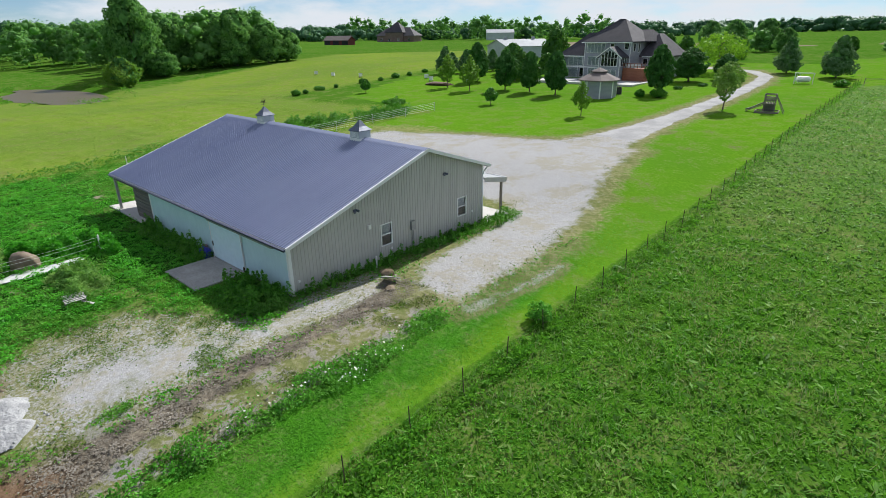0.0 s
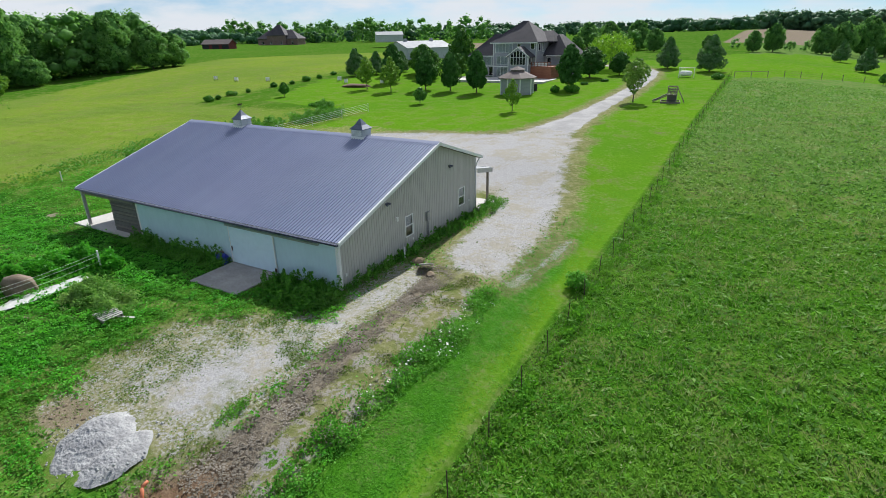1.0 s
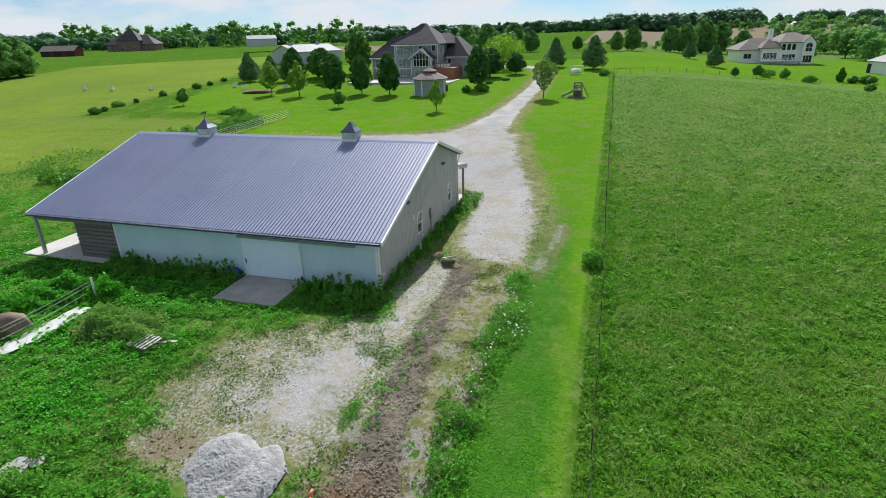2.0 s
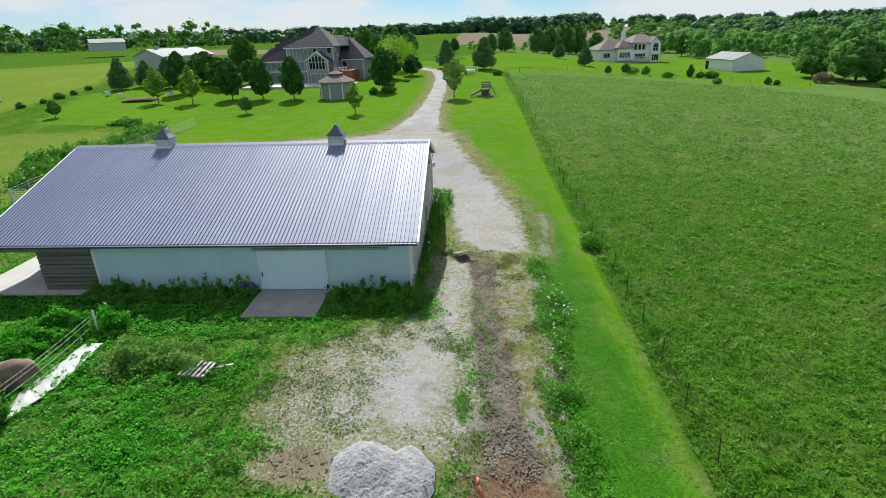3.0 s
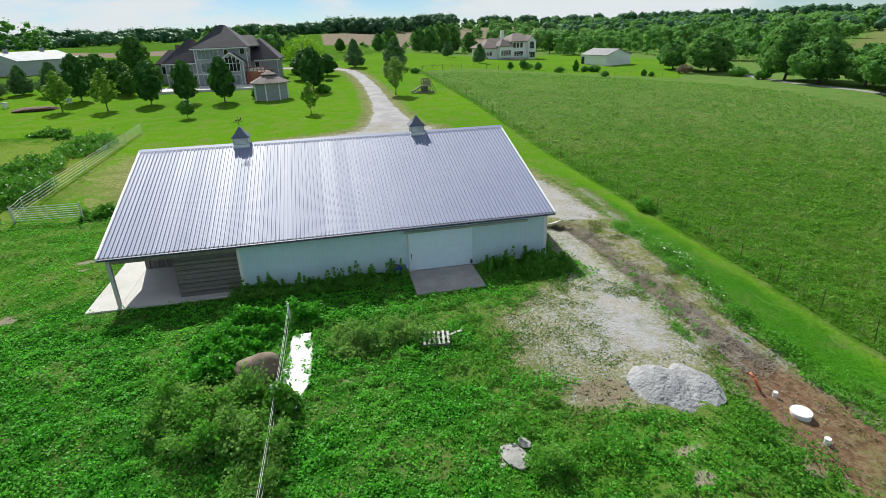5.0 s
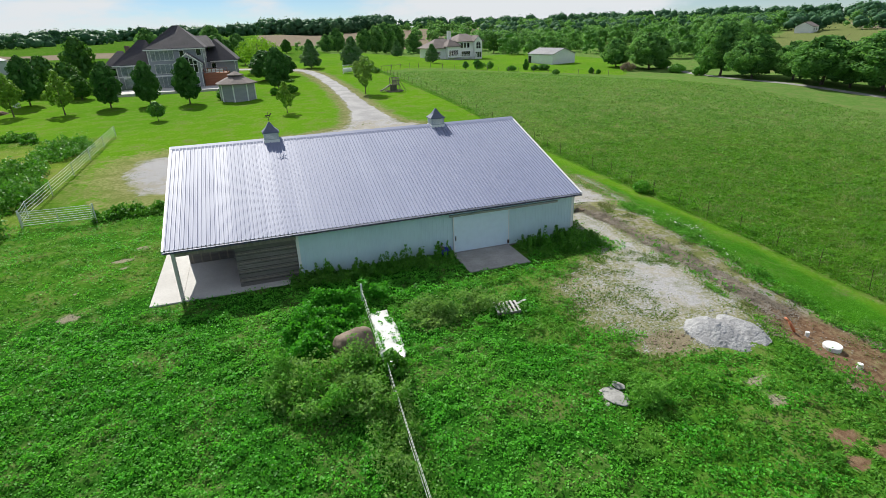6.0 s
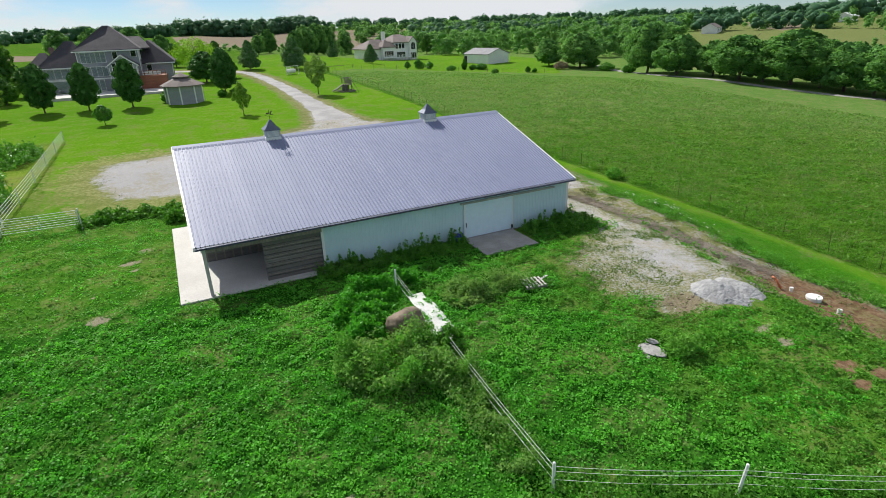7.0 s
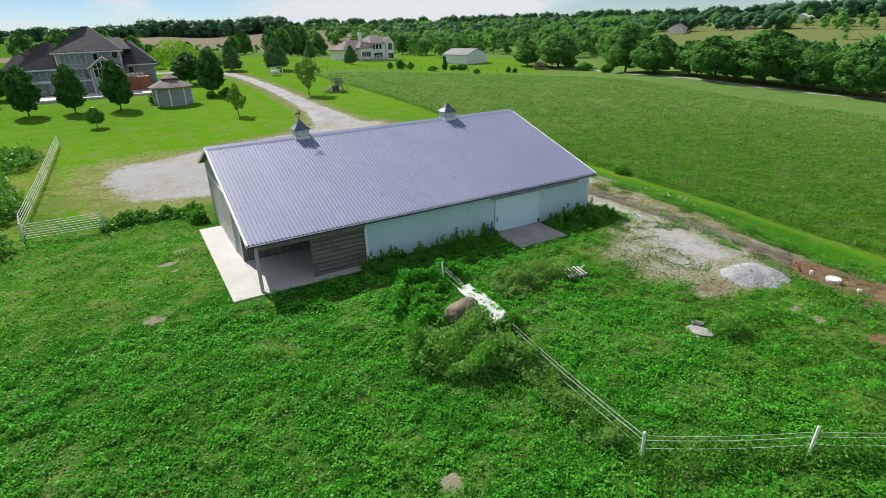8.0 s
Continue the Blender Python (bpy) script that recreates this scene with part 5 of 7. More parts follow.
def build_house():
    H = thing("house", "large grey two-storey house with dark hipped roof and walkout basement", "house", (-33, 107, 3.3), -3)
    # heights above the basement floor
    E1, E2, R = 4.9, 7.8, 12.3
    wall = part("wall", boxes((-5.6, -4.6, -0.4, 5.2, 6.0, E2 - 0.05)), M_LAP, H, "grey lap siding")
    part("siding", lap(bmesh.new(), -5.6, 5.2, -4.6, 0.0, E2 - 0.3, 0.22), M_LAP, wall)
    part("wall", boxes((-15.6, 3.0, -0.4, -12.22, 9.0, E1 - 0.35)), M_LAP, H, "grey lap siding")
    part("wall", boxes((-12.2, -3.6, -0.4, -5.6, 6.0, E1 - 0.05)), M_LAP, H, "grey lap siding")
    part("wall", boxes((5.2, 0.2, -0.4, 10.9, 9.5, E1 - 0.05)), M_LAP, H, "grey lap siding")
    part("wall", boxes((-0.2, -7.6, -0.4, 4.6, -4.62, E1)), M_LAP, H, "grey lap siding of the sunroom")
    part("roof", hip(bmesh.new(), -6.2, 5.8, -5.2, 6.6, E2, (-0.5, 0.4, R), (0.6, 0.9, R)), M_SHINGLE, H, "dark brown shingle roof")
    part("roof", hip(bmesh.new(), 2.4, 7.2, 0.4, 8.0, E2 + 0.02, (3.2, 4.2, R - 2.2), (5.6, 4.2, R - 2.2)), M_SHINGLE, H, "dark brown shingle roof")
    part("roof", hip(bmesh.new(), -16.2, -11.6, 2.4, 9.6, E1 - 0.3, (-13.6, 6.0, 7.5), (-12.4, 6.0, 7.5)), M_SHINGLE, H, "dark brown shingle roof")
    part("roof", hip(bmesh.new(), -12.8, -5.0, -4.2, 6.6, E1, (-7.9, 1.0, 9.6), (-6.4, 1.2, 9.6)), M_SHINGLE, H, "dark brown shingle roof")
    part("roof", hip(bmesh.new(), 4.6, 11.6, -0.4, 10.2, E1, (6.8, 4.6, E1 + 4.4), (7.4, 5.6, E1 + 4.4)), M_SHINGLE, H, "dark brown shingle roof")
    # sunroom gable
    bm = bmesh.new()
    solid(bm, [(-0.2, -7.6, E1), (4.6, -7.6, E1), (2.2, -7.6, E1 + 1.75)], (0, 3.2, 0))
    part("gable", bm, M_LAP, H)
    bm = bmesh.new()
    for s in (-1, 1):
        solid(bm, [(2.2, -7.85, E1 + 1.98), (2.2 + s * 2.95, -7.85, E1 - 0.15), (2.2 + s * 2.95, -7.85, E1 - 0.32), (2.2, -7.85, E1 + 1.78)], (0, 4.6, 0))
    part("roof", bm, M_SHINGLE, H, "dark brown shingle gable roof")
    bm = bmesh.new()
    for s in (-1, 1):
        solid(bm, [(2.2, -7.90, E1 + 1.96), (2.2 + s * 2.95, -7.90, E1 - 0.17), (2.2 + s * 2.95, -7.90, E1 - 0.40), (2.2, -7.90, E1 + 1.70)], (0, 0.04, 0))
    part("rake_trim", bm, M_TRIM, H, "white gable trim")
    # tall arched window group in the gable
    big = part("window", boxes(*[(0.35 + i * 0.74 - 0.045, -7.72, 3.0, 0.35 + i * 0.74 + 0.045, -7.61, E1 + (0.15, 0.65, 1.1, 1.1, 0.65, 0.15)[i]) for i in range(6)], (0.3, -7.72, 2.92, 4.1, -7.61, 3.02), (0.3, -7.72, 4.55, 4.1, -7.61, 4.63)), M_TRIM, H, "tall white-mullioned gable window")
    for i in range(5):
        hh = E1 + (0.32, 0.82, 1.05, 0.82, 0.32)[i]
        part("interior", boxes((0.395 + i * 0.74, -7.615, 3.02, 1.045 + i * 0.74, -7.603, hh)), M_DARK, big)
        part("pane", boxes((0.395 + i * 0.74, -7.66, 3.02, 1.045 + i * 0.74, -7.65, hh)), M_GLASS, big)
    # windows; pale blinds behind some panes also imitate sky reflected in the glass
    window(H, -5.0, -4.63, 5.5, 4.3, 1.9, 5, inside=M_CURTAIN)
    window(H, -4.6, -4.63, 2.9, 3.8, 1.8, 4, inside=M_CURTAIN)
    window(H, -4.5, -4.63, 0.2, 2.6, 2.1, 3, inside=M_CURTAIN)
    window(H, 0.6, -4.63, 6.1, 0.8, 1.2, 1)
    window(H, 3.9, -4.63, 6.3, 0.9, 1.2, 1)
    window(H, -11.4, -3.62, 2.7, 4.8, 1.8, 4, inside=M_CURTAIN)
    window(H, -11.2, -3.62, 0.15, 3.4, 2.1, 1, inside=M_CURTAIN)
    window(H, -7.2, -3.62, 0.3, 1.0, 1.9, 1)
    window(H, -15.0, 2.98, 2.4, 2.2, 1.6, 2)
    window(H, 0.5, -7.62, 0.2, 3.4, 2.0, 3, inside=M_CURTAIN)
    window(H, 6.0, 0.18, 3.2, 0.9, 1.1, 1)
    window(H, 5.22, -3.4, 5.9, 0.9, 1.4, 1, face=(1, 0))
    window(H, 5.22, -1.2, 5.6, 0.6, 1.9, 1, face=(1, 0))
    window(H, 4.62, -7.2, 3.0, 2.2, 1.8, 3, face=(1, 0))
    for z, x0, x1, y in ((E2 - 0.32, -6.2, 5.8, -5.23), (E1 - 0.32, -12.8, -5.7, -4.23), (E1 - 0.32, 5.9, 11.6, -0.43), (2.35, -5.6, -0.25, -4.66), (2.35, -12.2, -5.65, -3.66)):
        part("trim_board", boxes((x0, y, z, x1, y + 0.028, z + 0.22)), M_TRIM, H)
    for x, y in ((-5.66, -4.68), (5.16, -4.68), (-12.26, -3.68), (-0.26, -7.68), (4.56, -7.68), (10.84, 0.12)):
        part("corner_board", boxes((x, y, -0.1, x + 0.14, y + 0.07, (E2 if abs(y + 4.68) < 0.01 else E1) - 0.35)), M_TRIM, H)
    # chimney
    part("chimney", boxes((-11.4, 3.4, E1 + 0.6, -10.5, 4.3, E1 + 3.6)), M_BRICK, H)
    # deck
    deck = part("deck", boxes((4.75, -6.2, 2.35, 9.6, 0.1, 2.6)), M_DECK, H, "raised deck of red-stained wood")
    part("deck_skirt", boxes((4.75, -6.2, -0.3, 9.6, -6.08, 2.35)), M_DECK, deck)
    part("deck_skirt", boxes((9.5, -6.08, -0.3, 9.6, 0.1, 2.35)), M_DECK, deck)
    for i in range(7):
        part("deck_post", boxes((4.8 + i * 0.78, -6.18, 2.6, 4.9 + i * 0.78, -6.08, 3.55)), M_DECK, deck)
    part("deck_rail", boxes((4.75, -6.2, 3.5, 9.6, -6.06, 3.58), (4.75, -6.16, 3.0, 9.6, -6.11, 3.06)), M_DECK, deck)
    part("railing_panel", boxes((5.4, -6.05, 2.75, 8.7, -6.02, 3.4)), M_TRIM, deck, "pale lattice in the deck rail")
    return H


build_house()
patio = slab("patio", "white concrete patio and pool deck before the house", -46.5, 92.0, -22.5, 101.5, 3.38, 0.8)


def build_gazebo():
    G = thing("pool_house", "eight-sided grey pool house with shingle roof", "pool house", spot(-21.9, 76.8), 10)
    r, z = 3.0, 2.95
    ang = [math.tau * (i + 0.5) / 8 for i in range(8)]
    for i in range(8):
        a, b = ang[i], ang[(i + 1) % 8]
        p, q = (r * math.cos(a), r * math.sin(a)), (r * math.cos(b), r * math.sin(b))
        bm = bmesh.new()
        solid(bm, [(p[0], p[1], -0.3), (q[0], q[1], -0.3), (q[0], q[1], z), (p[0], p[1], z)], (-0.1 * math.cos((a + b) / 2), -0.1 * math.sin((a + b) / 2), 0))
        part("wall_panel", bm, M_LAP, G)
        bm = bmesh.new()
        tube(bm, (p[0] * 1.01, p[1] * 1.01, -0.3), (p[0] * 1.01, p[1] * 1.01, z), 0.11, 0.11, 6)
        part("corner_post", bm, M_TRIM, G, "white corner post")
    for lo, hi, r0, r1 in ((z, z + 1.15, 3.65, 1.15), (z + 1.35, z + 1.95, 1.45, 0.05)):
        bm = bmesh.new()
        rings = [[bm.verts.new((q * math.cos(a), q * math.sin(a), h)) for a in ang] for q, h in ((r0, lo - 0.15), (r0, lo), (r1, hi))]
        for u, v in zip(rings[:-1], rings[1:]):
            for i in range(8):
                bm.faces.new((u[i], u[(i + 1) % 8], v[(i + 1) % 8], v[i]))
        bm.faces.new(rings[0][::-1])
        bm.faces.new(rings[-1])
        part("roof", bm, M_SHINGLE_TAN, G, "tan shingle roof tier")
    bm = bmesh.new()
    tube(bm, (0, 0, z + 1.1), (0, 0, z + 1.4), 1.1, 1.1, 8)
    part("vent_band", bm, M_DARK, G)
    return G


build_gazebo()


def simple_barn(name, label, category, at, turn, w, d, eave, rise, wall, roof, over=0.3, openings=()):
    """A gabled building: walls, overhanging roof, dark sheets for openings. The ridge runs along x."""
    B = thing(name, label, category, at, turn)
    bm = bmesh.new()
    solid(bm, [(-w / 2, -d / 2, -0.5), (-w / 2, d / 2, -0.5), (-w / 2, d / 2, eave), (-w / 2, 0, eave + rise), (-w / 2, -d / 2, eave)], (w, 0, 0))
    part("wall", bm, wall, B)
    for s in (-1, 1):
        e = d / 2 + over
        ez = eave - over * rise / (d / 2)
        bm = bmesh.new()
        solid(bm, [(-w / 2 - over, s * e, ez + 0.03), (-w / 2 - over, 0, eave + rise + 0.03), (-w / 2 - over, 0, eave + rise + 0.2), (-w / 2 - over, s * e, ez + 0.2)], (w + 2 * over, 0, 0))
        part("roof", bm, roof, B)
    # dark sheets on the uncut wall imitate the gloom of openings
    for x0, z0, x1, z1, m in openings:
        part("opening_panel", boxes((x0, -d / 2 - 0.05, z0, x1, -d / 2 - 0.01, z1)), m, B)
    return B


pale = simple_barn("machine_shed", "long pale metal shed with bright roof and two ridge vents", "shed", (-96, 161, 4.9), 62, 19, 16, 3.6, 2.2, M_PALE, M_TIN)
for x in (-6, 5):
    part("ridge_vent", boxes((x - 0.5, -0.5, 5.7, x + 0.5, 0.5, 6.8)), M_TIN, pale)
simple_barn("storage_shed", "white metal storage shed on the far lawn", "shed", (84.5, 152, 0.1), -76, 12.6, 10.8, 3.2, 1.8, M_TRIM, M_DULLTIN, openings=((-6.1, 0, -4.6, 2.6, M_DARK),))
simple_barn("horse_shed", "long low dark red shed with pale roof", "shed", (-347, 274, 4.9), 12, 24, 9, 4.2, 2.8, M_REDBARN, M_SHINGLE_TAN, 0.8, openings=((-12, 0.2, -6, 3.6, M_DARK), (-3, 0.2, 3, 3.6, M_DARK), (6, 0.2, 12, 3.6, M_DARK)))
simple_barn("farm_shed", "white metal farm shed far behind the trees", "shed", (-210, 303, 9.0), 40, 18, 12, 4.0, 2.0, M_PALE, M_TIN)

simple_barn("far_house", "small white house far beyond the road", "house", spot(297, 225), 30, 20, 9, 3.2, 2.4, M_TRIM, M_SHINGLE_TAN, openings=((-6, 1, -4, 2.4, M_DARK), (2, 1, 4, 2.4, M_DARK)))
simple_barn("far_shed", "long white metal shed on the far hill", "shed", spot(446, 227), 20, 26, 12, 3.6, 2.4, M_TRIM, M_TRIM)


def build_brick_house():
    H = thing("brick_house", "far dark brick house with steep hipped roof", "house", (-392, 383, 4.9), 20)
    part("wall", boxes((-20, -9, -0.5, 20, 9, 6.5)), M_BRICK, H)
    part("wall", boxes((-9, -12, -0.5, 9, -9.01, 9.5)), M_BRICK, H)
    part("roof", hip(bmesh.new(), -21, 21, -10, 10, 6.5, (-12, 0, 14), (12, 0, 14)), M_SHINGLE, H)
    part("roof", hip(bmesh.new(), -10, 10, -13, 5, 9.5, (-1, -3, 19), (1, -3, 19)), M_SHINGLE, H)
    for x in (-16, -6, 4, 14):
        window(H, x, -12.02 if abs(x) < 8 else -9.02, 1.5, 2, 2.4, 2)


def build_cream_house():
    H = thing("cream_house", "large cream stucco house with tan hipped roofs", "house", (62, 200, 1.4), 8)
    H.scale = (0.92, 0.92, 0.95)
    part("wall", boxes((-11, -6, -1.5, 2, 7, 4.2)), M_TAN, H)
    part("wall", boxes((2, -7.5, -1.5, 14, 7, 6.5)), M_TAN, H)
    part("roof", hip(bmesh.new(), -12, 3.5, -6.8, 7.8, 4.2, (-6, 0.5, 7.9), (-1, 0.5, 7.9)), M_SHINGLE_TAN, H)
    part("roof", hip(bmesh.new(), 1.2, 14.8, -8.2, 7.8, 6.5, (6.2, 0, 9.6), (9.8, 0, 9.6)), M_SHINGLE_TAN, H)
    part("roof", hip(bmesh.new(), -5, 2.6, -9.2, 0, 4.8, (-1.3, -4.8, 7.7), (-1.1, -4.4, 7.7)), M_SHINGLE_TAN, H)
    part("wall", boxes((-4.4, -8.6, -1.5, 2.0, -6.01, 4.6)), M_TAN, H)
    part("chimney", boxes((0.2, -0.5, 7.0, 1.6, 0.9, 11.0)), M_TAN, H)
    # gabled bay with a tall arched window
    bm = bmesh.new()
    solid(bm, [(9.2, -9.1, -1.5), (13.0, -9.1, -1.5), (13.0, -9.1, 6.5), (11.1, -9.1, 8.5), (9.2, -9.1, 6.5)], (0, 1.59, 0))
    part("bay", bm, M_TAN, H, "pale gabled bay")
    for x0, x1 in ((8.8, 11.1), (11.1, 13.4)):
        za, zb = (6.35, 8.77) if x0 < 9 else (8.77, 6.35)
        bm = bmesh.new()
        solid(bm, [(x0, -9.4, za - 0.15), (x1, -9.4, zb - 0.15), (x1, -9.4, zb + 0.05), (x0, -9.4, za + 0.05)], (0, 5.4, 0))
        part("roof", bm, M_SHINGLE_TAN, H)
    for face, y, grow, m in (("arch_frame", -9.14, 0.16, M_TRIM), ("arch_pane", -9.18, 0.0, M_DARK)):
        bm = bmesh.new()
        rim = [(11.1 + (1.05 + grow) * math.cos(a), y, 5.2 + (1.05 + grow) * math.sin(a)) for a in np.linspace(0, math.pi, 11)]
        solid(bm, [(10.05 - grow, y, 3.4 - grow), (12.15 + grow, y, 3.4 - grow)] + rim, (0, 0.05, 0))
        part(face, bm, m, H, "tall arched window")
    part("mullion", boxes((11.06, -9.21, 3.4, 11.14, -9.185, 6.2), (10.05, -9.21, 4.6, 12.15, -9.185, 4.68)), M_TRIM, H)
    for x, y, z, w, h, c in ((2.7, -7.52, 3.9, 1.2, 2.0, 1), (4.4, -7.52, 3.9, 1.2, 2.0, 1), (6.1, -7.52, 3.9, 1.2, 2.0, 1), (3.2, -7.52, 0.2, 4.4, 2.2, 4), (9.6, -9.12, -0.2, 3.0, 2.2, 3), (-3.8, -8.62, 0.9, 4.6, 2.2, 4), (-9.5, -6.02, 1.2, 2.6, 1.6, 2)):
        window(H, x, y, z, w, h, c)
    # raised deck with posts and railing
    deck = part("deck", boxes((-4.6, -11.6, 0.3, 8.8, -8.62, 0.5)), M_TRIM, H, "white raised deck")
    for i in range(9):
        part("post", boxes((-4.5 + i * 1.63, -11.55, -1.6, -4.3 + i * 1.63, -11.35, 1.5)), M_TRIM, deck)
    for z in (0.8, 1.1, 1.4):
        part("rail", boxes((-4.6, -11.48, z, 8.8, -11.42, z + 0.07)), M_TRIM, deck)


build_brick_house()
build_cream_house()


# ---- drive and road ----
def strip_road(name, label, line, material, up, step=1.0):
    """A strip that follows a line over the land, with ragged edges."""
    pts = []
    for (ax, ay, aw), (bx, by, bw) in zip(line[:-1], line[1:]):
        k = max(1, int(math.hypot(bx - ax, by - ay) / step))
        pts += [(ax + (bx - ax) * i / k, ay + (by - ay) * i / k, aw + (bw - aw) * i / k) for i in range(k)]
    pts.append(line[-1])
    for _ in range(6):
        pts = [pts[0]] + [tuple((a[i] + 2 * b[i] + c[i]) / 4 for i in range(3)) for a, b, c in zip(pts[:-2], pts[1:-1], pts[2:])] + [pts[-1]]
    bm = bmesh.new()
    rows = []
    for i, (x, y, w) in enumerate(pts):
        px, py, _ = pts[max(0, i - 1)]
        qx, qy, _ = pts[min(len(pts) - 1, i + 1)]
        d = Vector((qx - px, qy - py)).normalized()
        row = []
        for s in (-1, -0.55, 0, 0.55, 1):
            o = s * w
            if abs(s) == 1:
                o += 0.5 * noise.noise((x * 0.5, y * 0.5, s * 9.0)) + 0.25 * noise.noise((x * 1.7, y * 1.7, s * 5.0))
            gx, gy = x + d.y * o, y - d.x * o
            row.append(bm.verts.new((gx, gy, float(land(gx, gy)) + up * min(1, (i + 1) / 8) * (0.2 if abs(s) == 1 else 1.0) - 0.03 * (i == 0))))
        rows.append(row)
    for a, b in zip(rows[:-1], rows[1:]):
        for i in range(4):
            bm.faces.new((a[i], b[i], b[i + 1], a[i + 1]))
    bmesh.ops.recalc_face_normals(bm, faces=bm.faces)
    ob = new(name, bpy.data.meshes.new(name))
    bm.to_mesh(ob.data)
    bm.free()
    ob.data.materials.append(material)
    return tagged(ob, label, "road", kind="structure")


M_DRIVE = worn("grey-beige drive gravel", (0.27, 0.265, 0.262), (0.39, 0.382, 0.375), 0.95, 0, 0.35, 6, bump=0.5)
M_LANE = worn("dull grey road gravel", (0.25, 0.245, 0.225), (0.34, 0.33, 0.305), 0.95, 0, 0.35, 6, bump=0.4)
strip_road("road_1", "pale gravel drive to the house", [(-4.2, 46.5, 2.9)] + DRIVE[2:], M_DRIVE, 0.07)
strip_road("road_2", "pale gravel road beyond the pasture", [(104, -40, 1.1), (95, 5, 1.1), (91.0, 24, 1.1), (86.8, 40, 1.1), (84.8, 58, 1.1), (86, 72, 1.1), (95.5, 92, 1.1), (103, 111, 1.1), (108, 126, 1.1)], M_LANE, 0.10, 2.0)

# pond
bm = bmesh.new()
bmesh.ops.create_circle(bm, cap_ends=True, segments=48, radius=1.0)
bmesh.ops.transform(bm, matrix=Matrix.Translation((-160, 30, -1.85)) @ Matrix.Diagonal((31, 12, 1, 1)), verts=bm.verts)
for v in bm.verts:
    v.co.x += 5.0 * noise.noise((v.co.x * 0.09, v.co.y * 0.09, 2.0))
    v.co.y += 4.0 * noise.noise((v.co.x * 0.11, v.co.y * 0.11, 7.0))
water = new("water", bpy.data.meshes.new("water"))
bm.to_mesh(water.data)
bm.free()
water.data.materials.append(M_WATER)
tagged(water, "muddy brown pond in the meadow", "pond", kind="structure")


# ---- grass, clover and weeds ----
def stuff(name, label, category, me):
    return tagged(new(name, me), label, category, kind="stuff")


def sown(seed, count, x0, x1, y0, y1, keep):
    rng = np.random.default_rng(seed)
    x, y = rng.uniform(x0, x1, count), rng.uniform(y0, y1, count)
    k = keep(x, y) > rng.uniform(0, 1, count)
    x, y = x[k], y[k]
    return np.stack([x, y, land(x, y) + relief(x, y)], 1), rng


def clumps(x, y, f, off=0.0):
    return np.array([noise.noise((a * f, b * f, off)) for a, b in zip(x, y)])


def bare_ground(x, y):
    """0 on gravel, track, slabs and under the barn; 1 on grass."""
    ragged = 1.7 * clumps(x, y, 0.55, 77.0) + 0.9 * clumps(x, y, 1.7, 79.0)
    d = np.minimum(np.minimum(to_area(x, y, YARD), to_line(x, y, DRIVE)), np.minimum(to_area(x, y, FRONT) - 0.2 + ragged, to_line(x, y, TRACK) + 0.2))
    ok = sstep(-0.6, 1.6, d)
    built = ((x > -26.7) & (x < 0.0) & (y > -0.1) & (y < 19.7)) | ((x > -9.2) & (x < -5.1) & (y > -3.0) & (y < 1))
    spots = np.min([np.hypot((x - bx) / br, (y - by) / (br * 0.7)) for bx, by, br in BARE], axis=0)
    return np.where(built | (np.hypot((x + 0.35) / 2.2, (y + 12.9) / 1.95) < 1), 0.0, ok) * sstep(0.5, 1.3, spots)


for seed, count, y0, y1 in ((21, 600000, -32, -1), (27, 100000, -1, 18)):
    pts, rng = sown(seed, count, -50, 7.2, y0, y1, lambda x, y: bare_ground(x, y) * (0.3 + 0.7 * sstep(-0.35, 0.15, lattice(x, y, 2.3, 11))) * (0.6 + 0.4 * sstep(-0.25, 0.2, clumps(x, y, 0.55))) * (0.35 + 0.65 * sstep(-50, -36, x)) * sstep(-45.5, -42.5, x + 0.3 * y * (y > 10) + lattice(x, y, 0.5, 91)) * sstep(-33, -25, y))
    lift = 0.04 + 0.22 * np.clip(lattice(pts[:, 0], pts[:, 1], 2.3, 11) + 0.1, 0, 1) + 0.24 * np.clip(lattice(pts[:, 0], pts[:, 1], 4.0, 12) - 0.1, 0, 1)
    pts[:, 2] += rng.uniform(0.35, 1.0, len(pts)) * lift
    mix = grassy(pts[:, 0], pts[:, 1]) + 0.9 * clumps(pts[:, 0], pts[:, 1], 0.28, 51.0) + 0.5 * clumps(pts[:, 0], pts[:, 1], 1.1, 57.0) + rng.normal(0, 0.12, len(pts)) > 0.52
    for name, label, some, size, long, material in (("clover", "lush green clover of the paddock", pts[~mix], 0.086, 1.25, L_CLOVER), ("paddock_grass", "yellowish grass between the paddock clover", pts[mix], 0.066, 2.4, L_GRASSY)):
        stuff(name, label, name.split("_")[-1], raw_mesh(name, leaf_quads(some, np.tile([0, 0, 1.0], (len(some), 1)), size, rng, 0.65, long), 4, material))

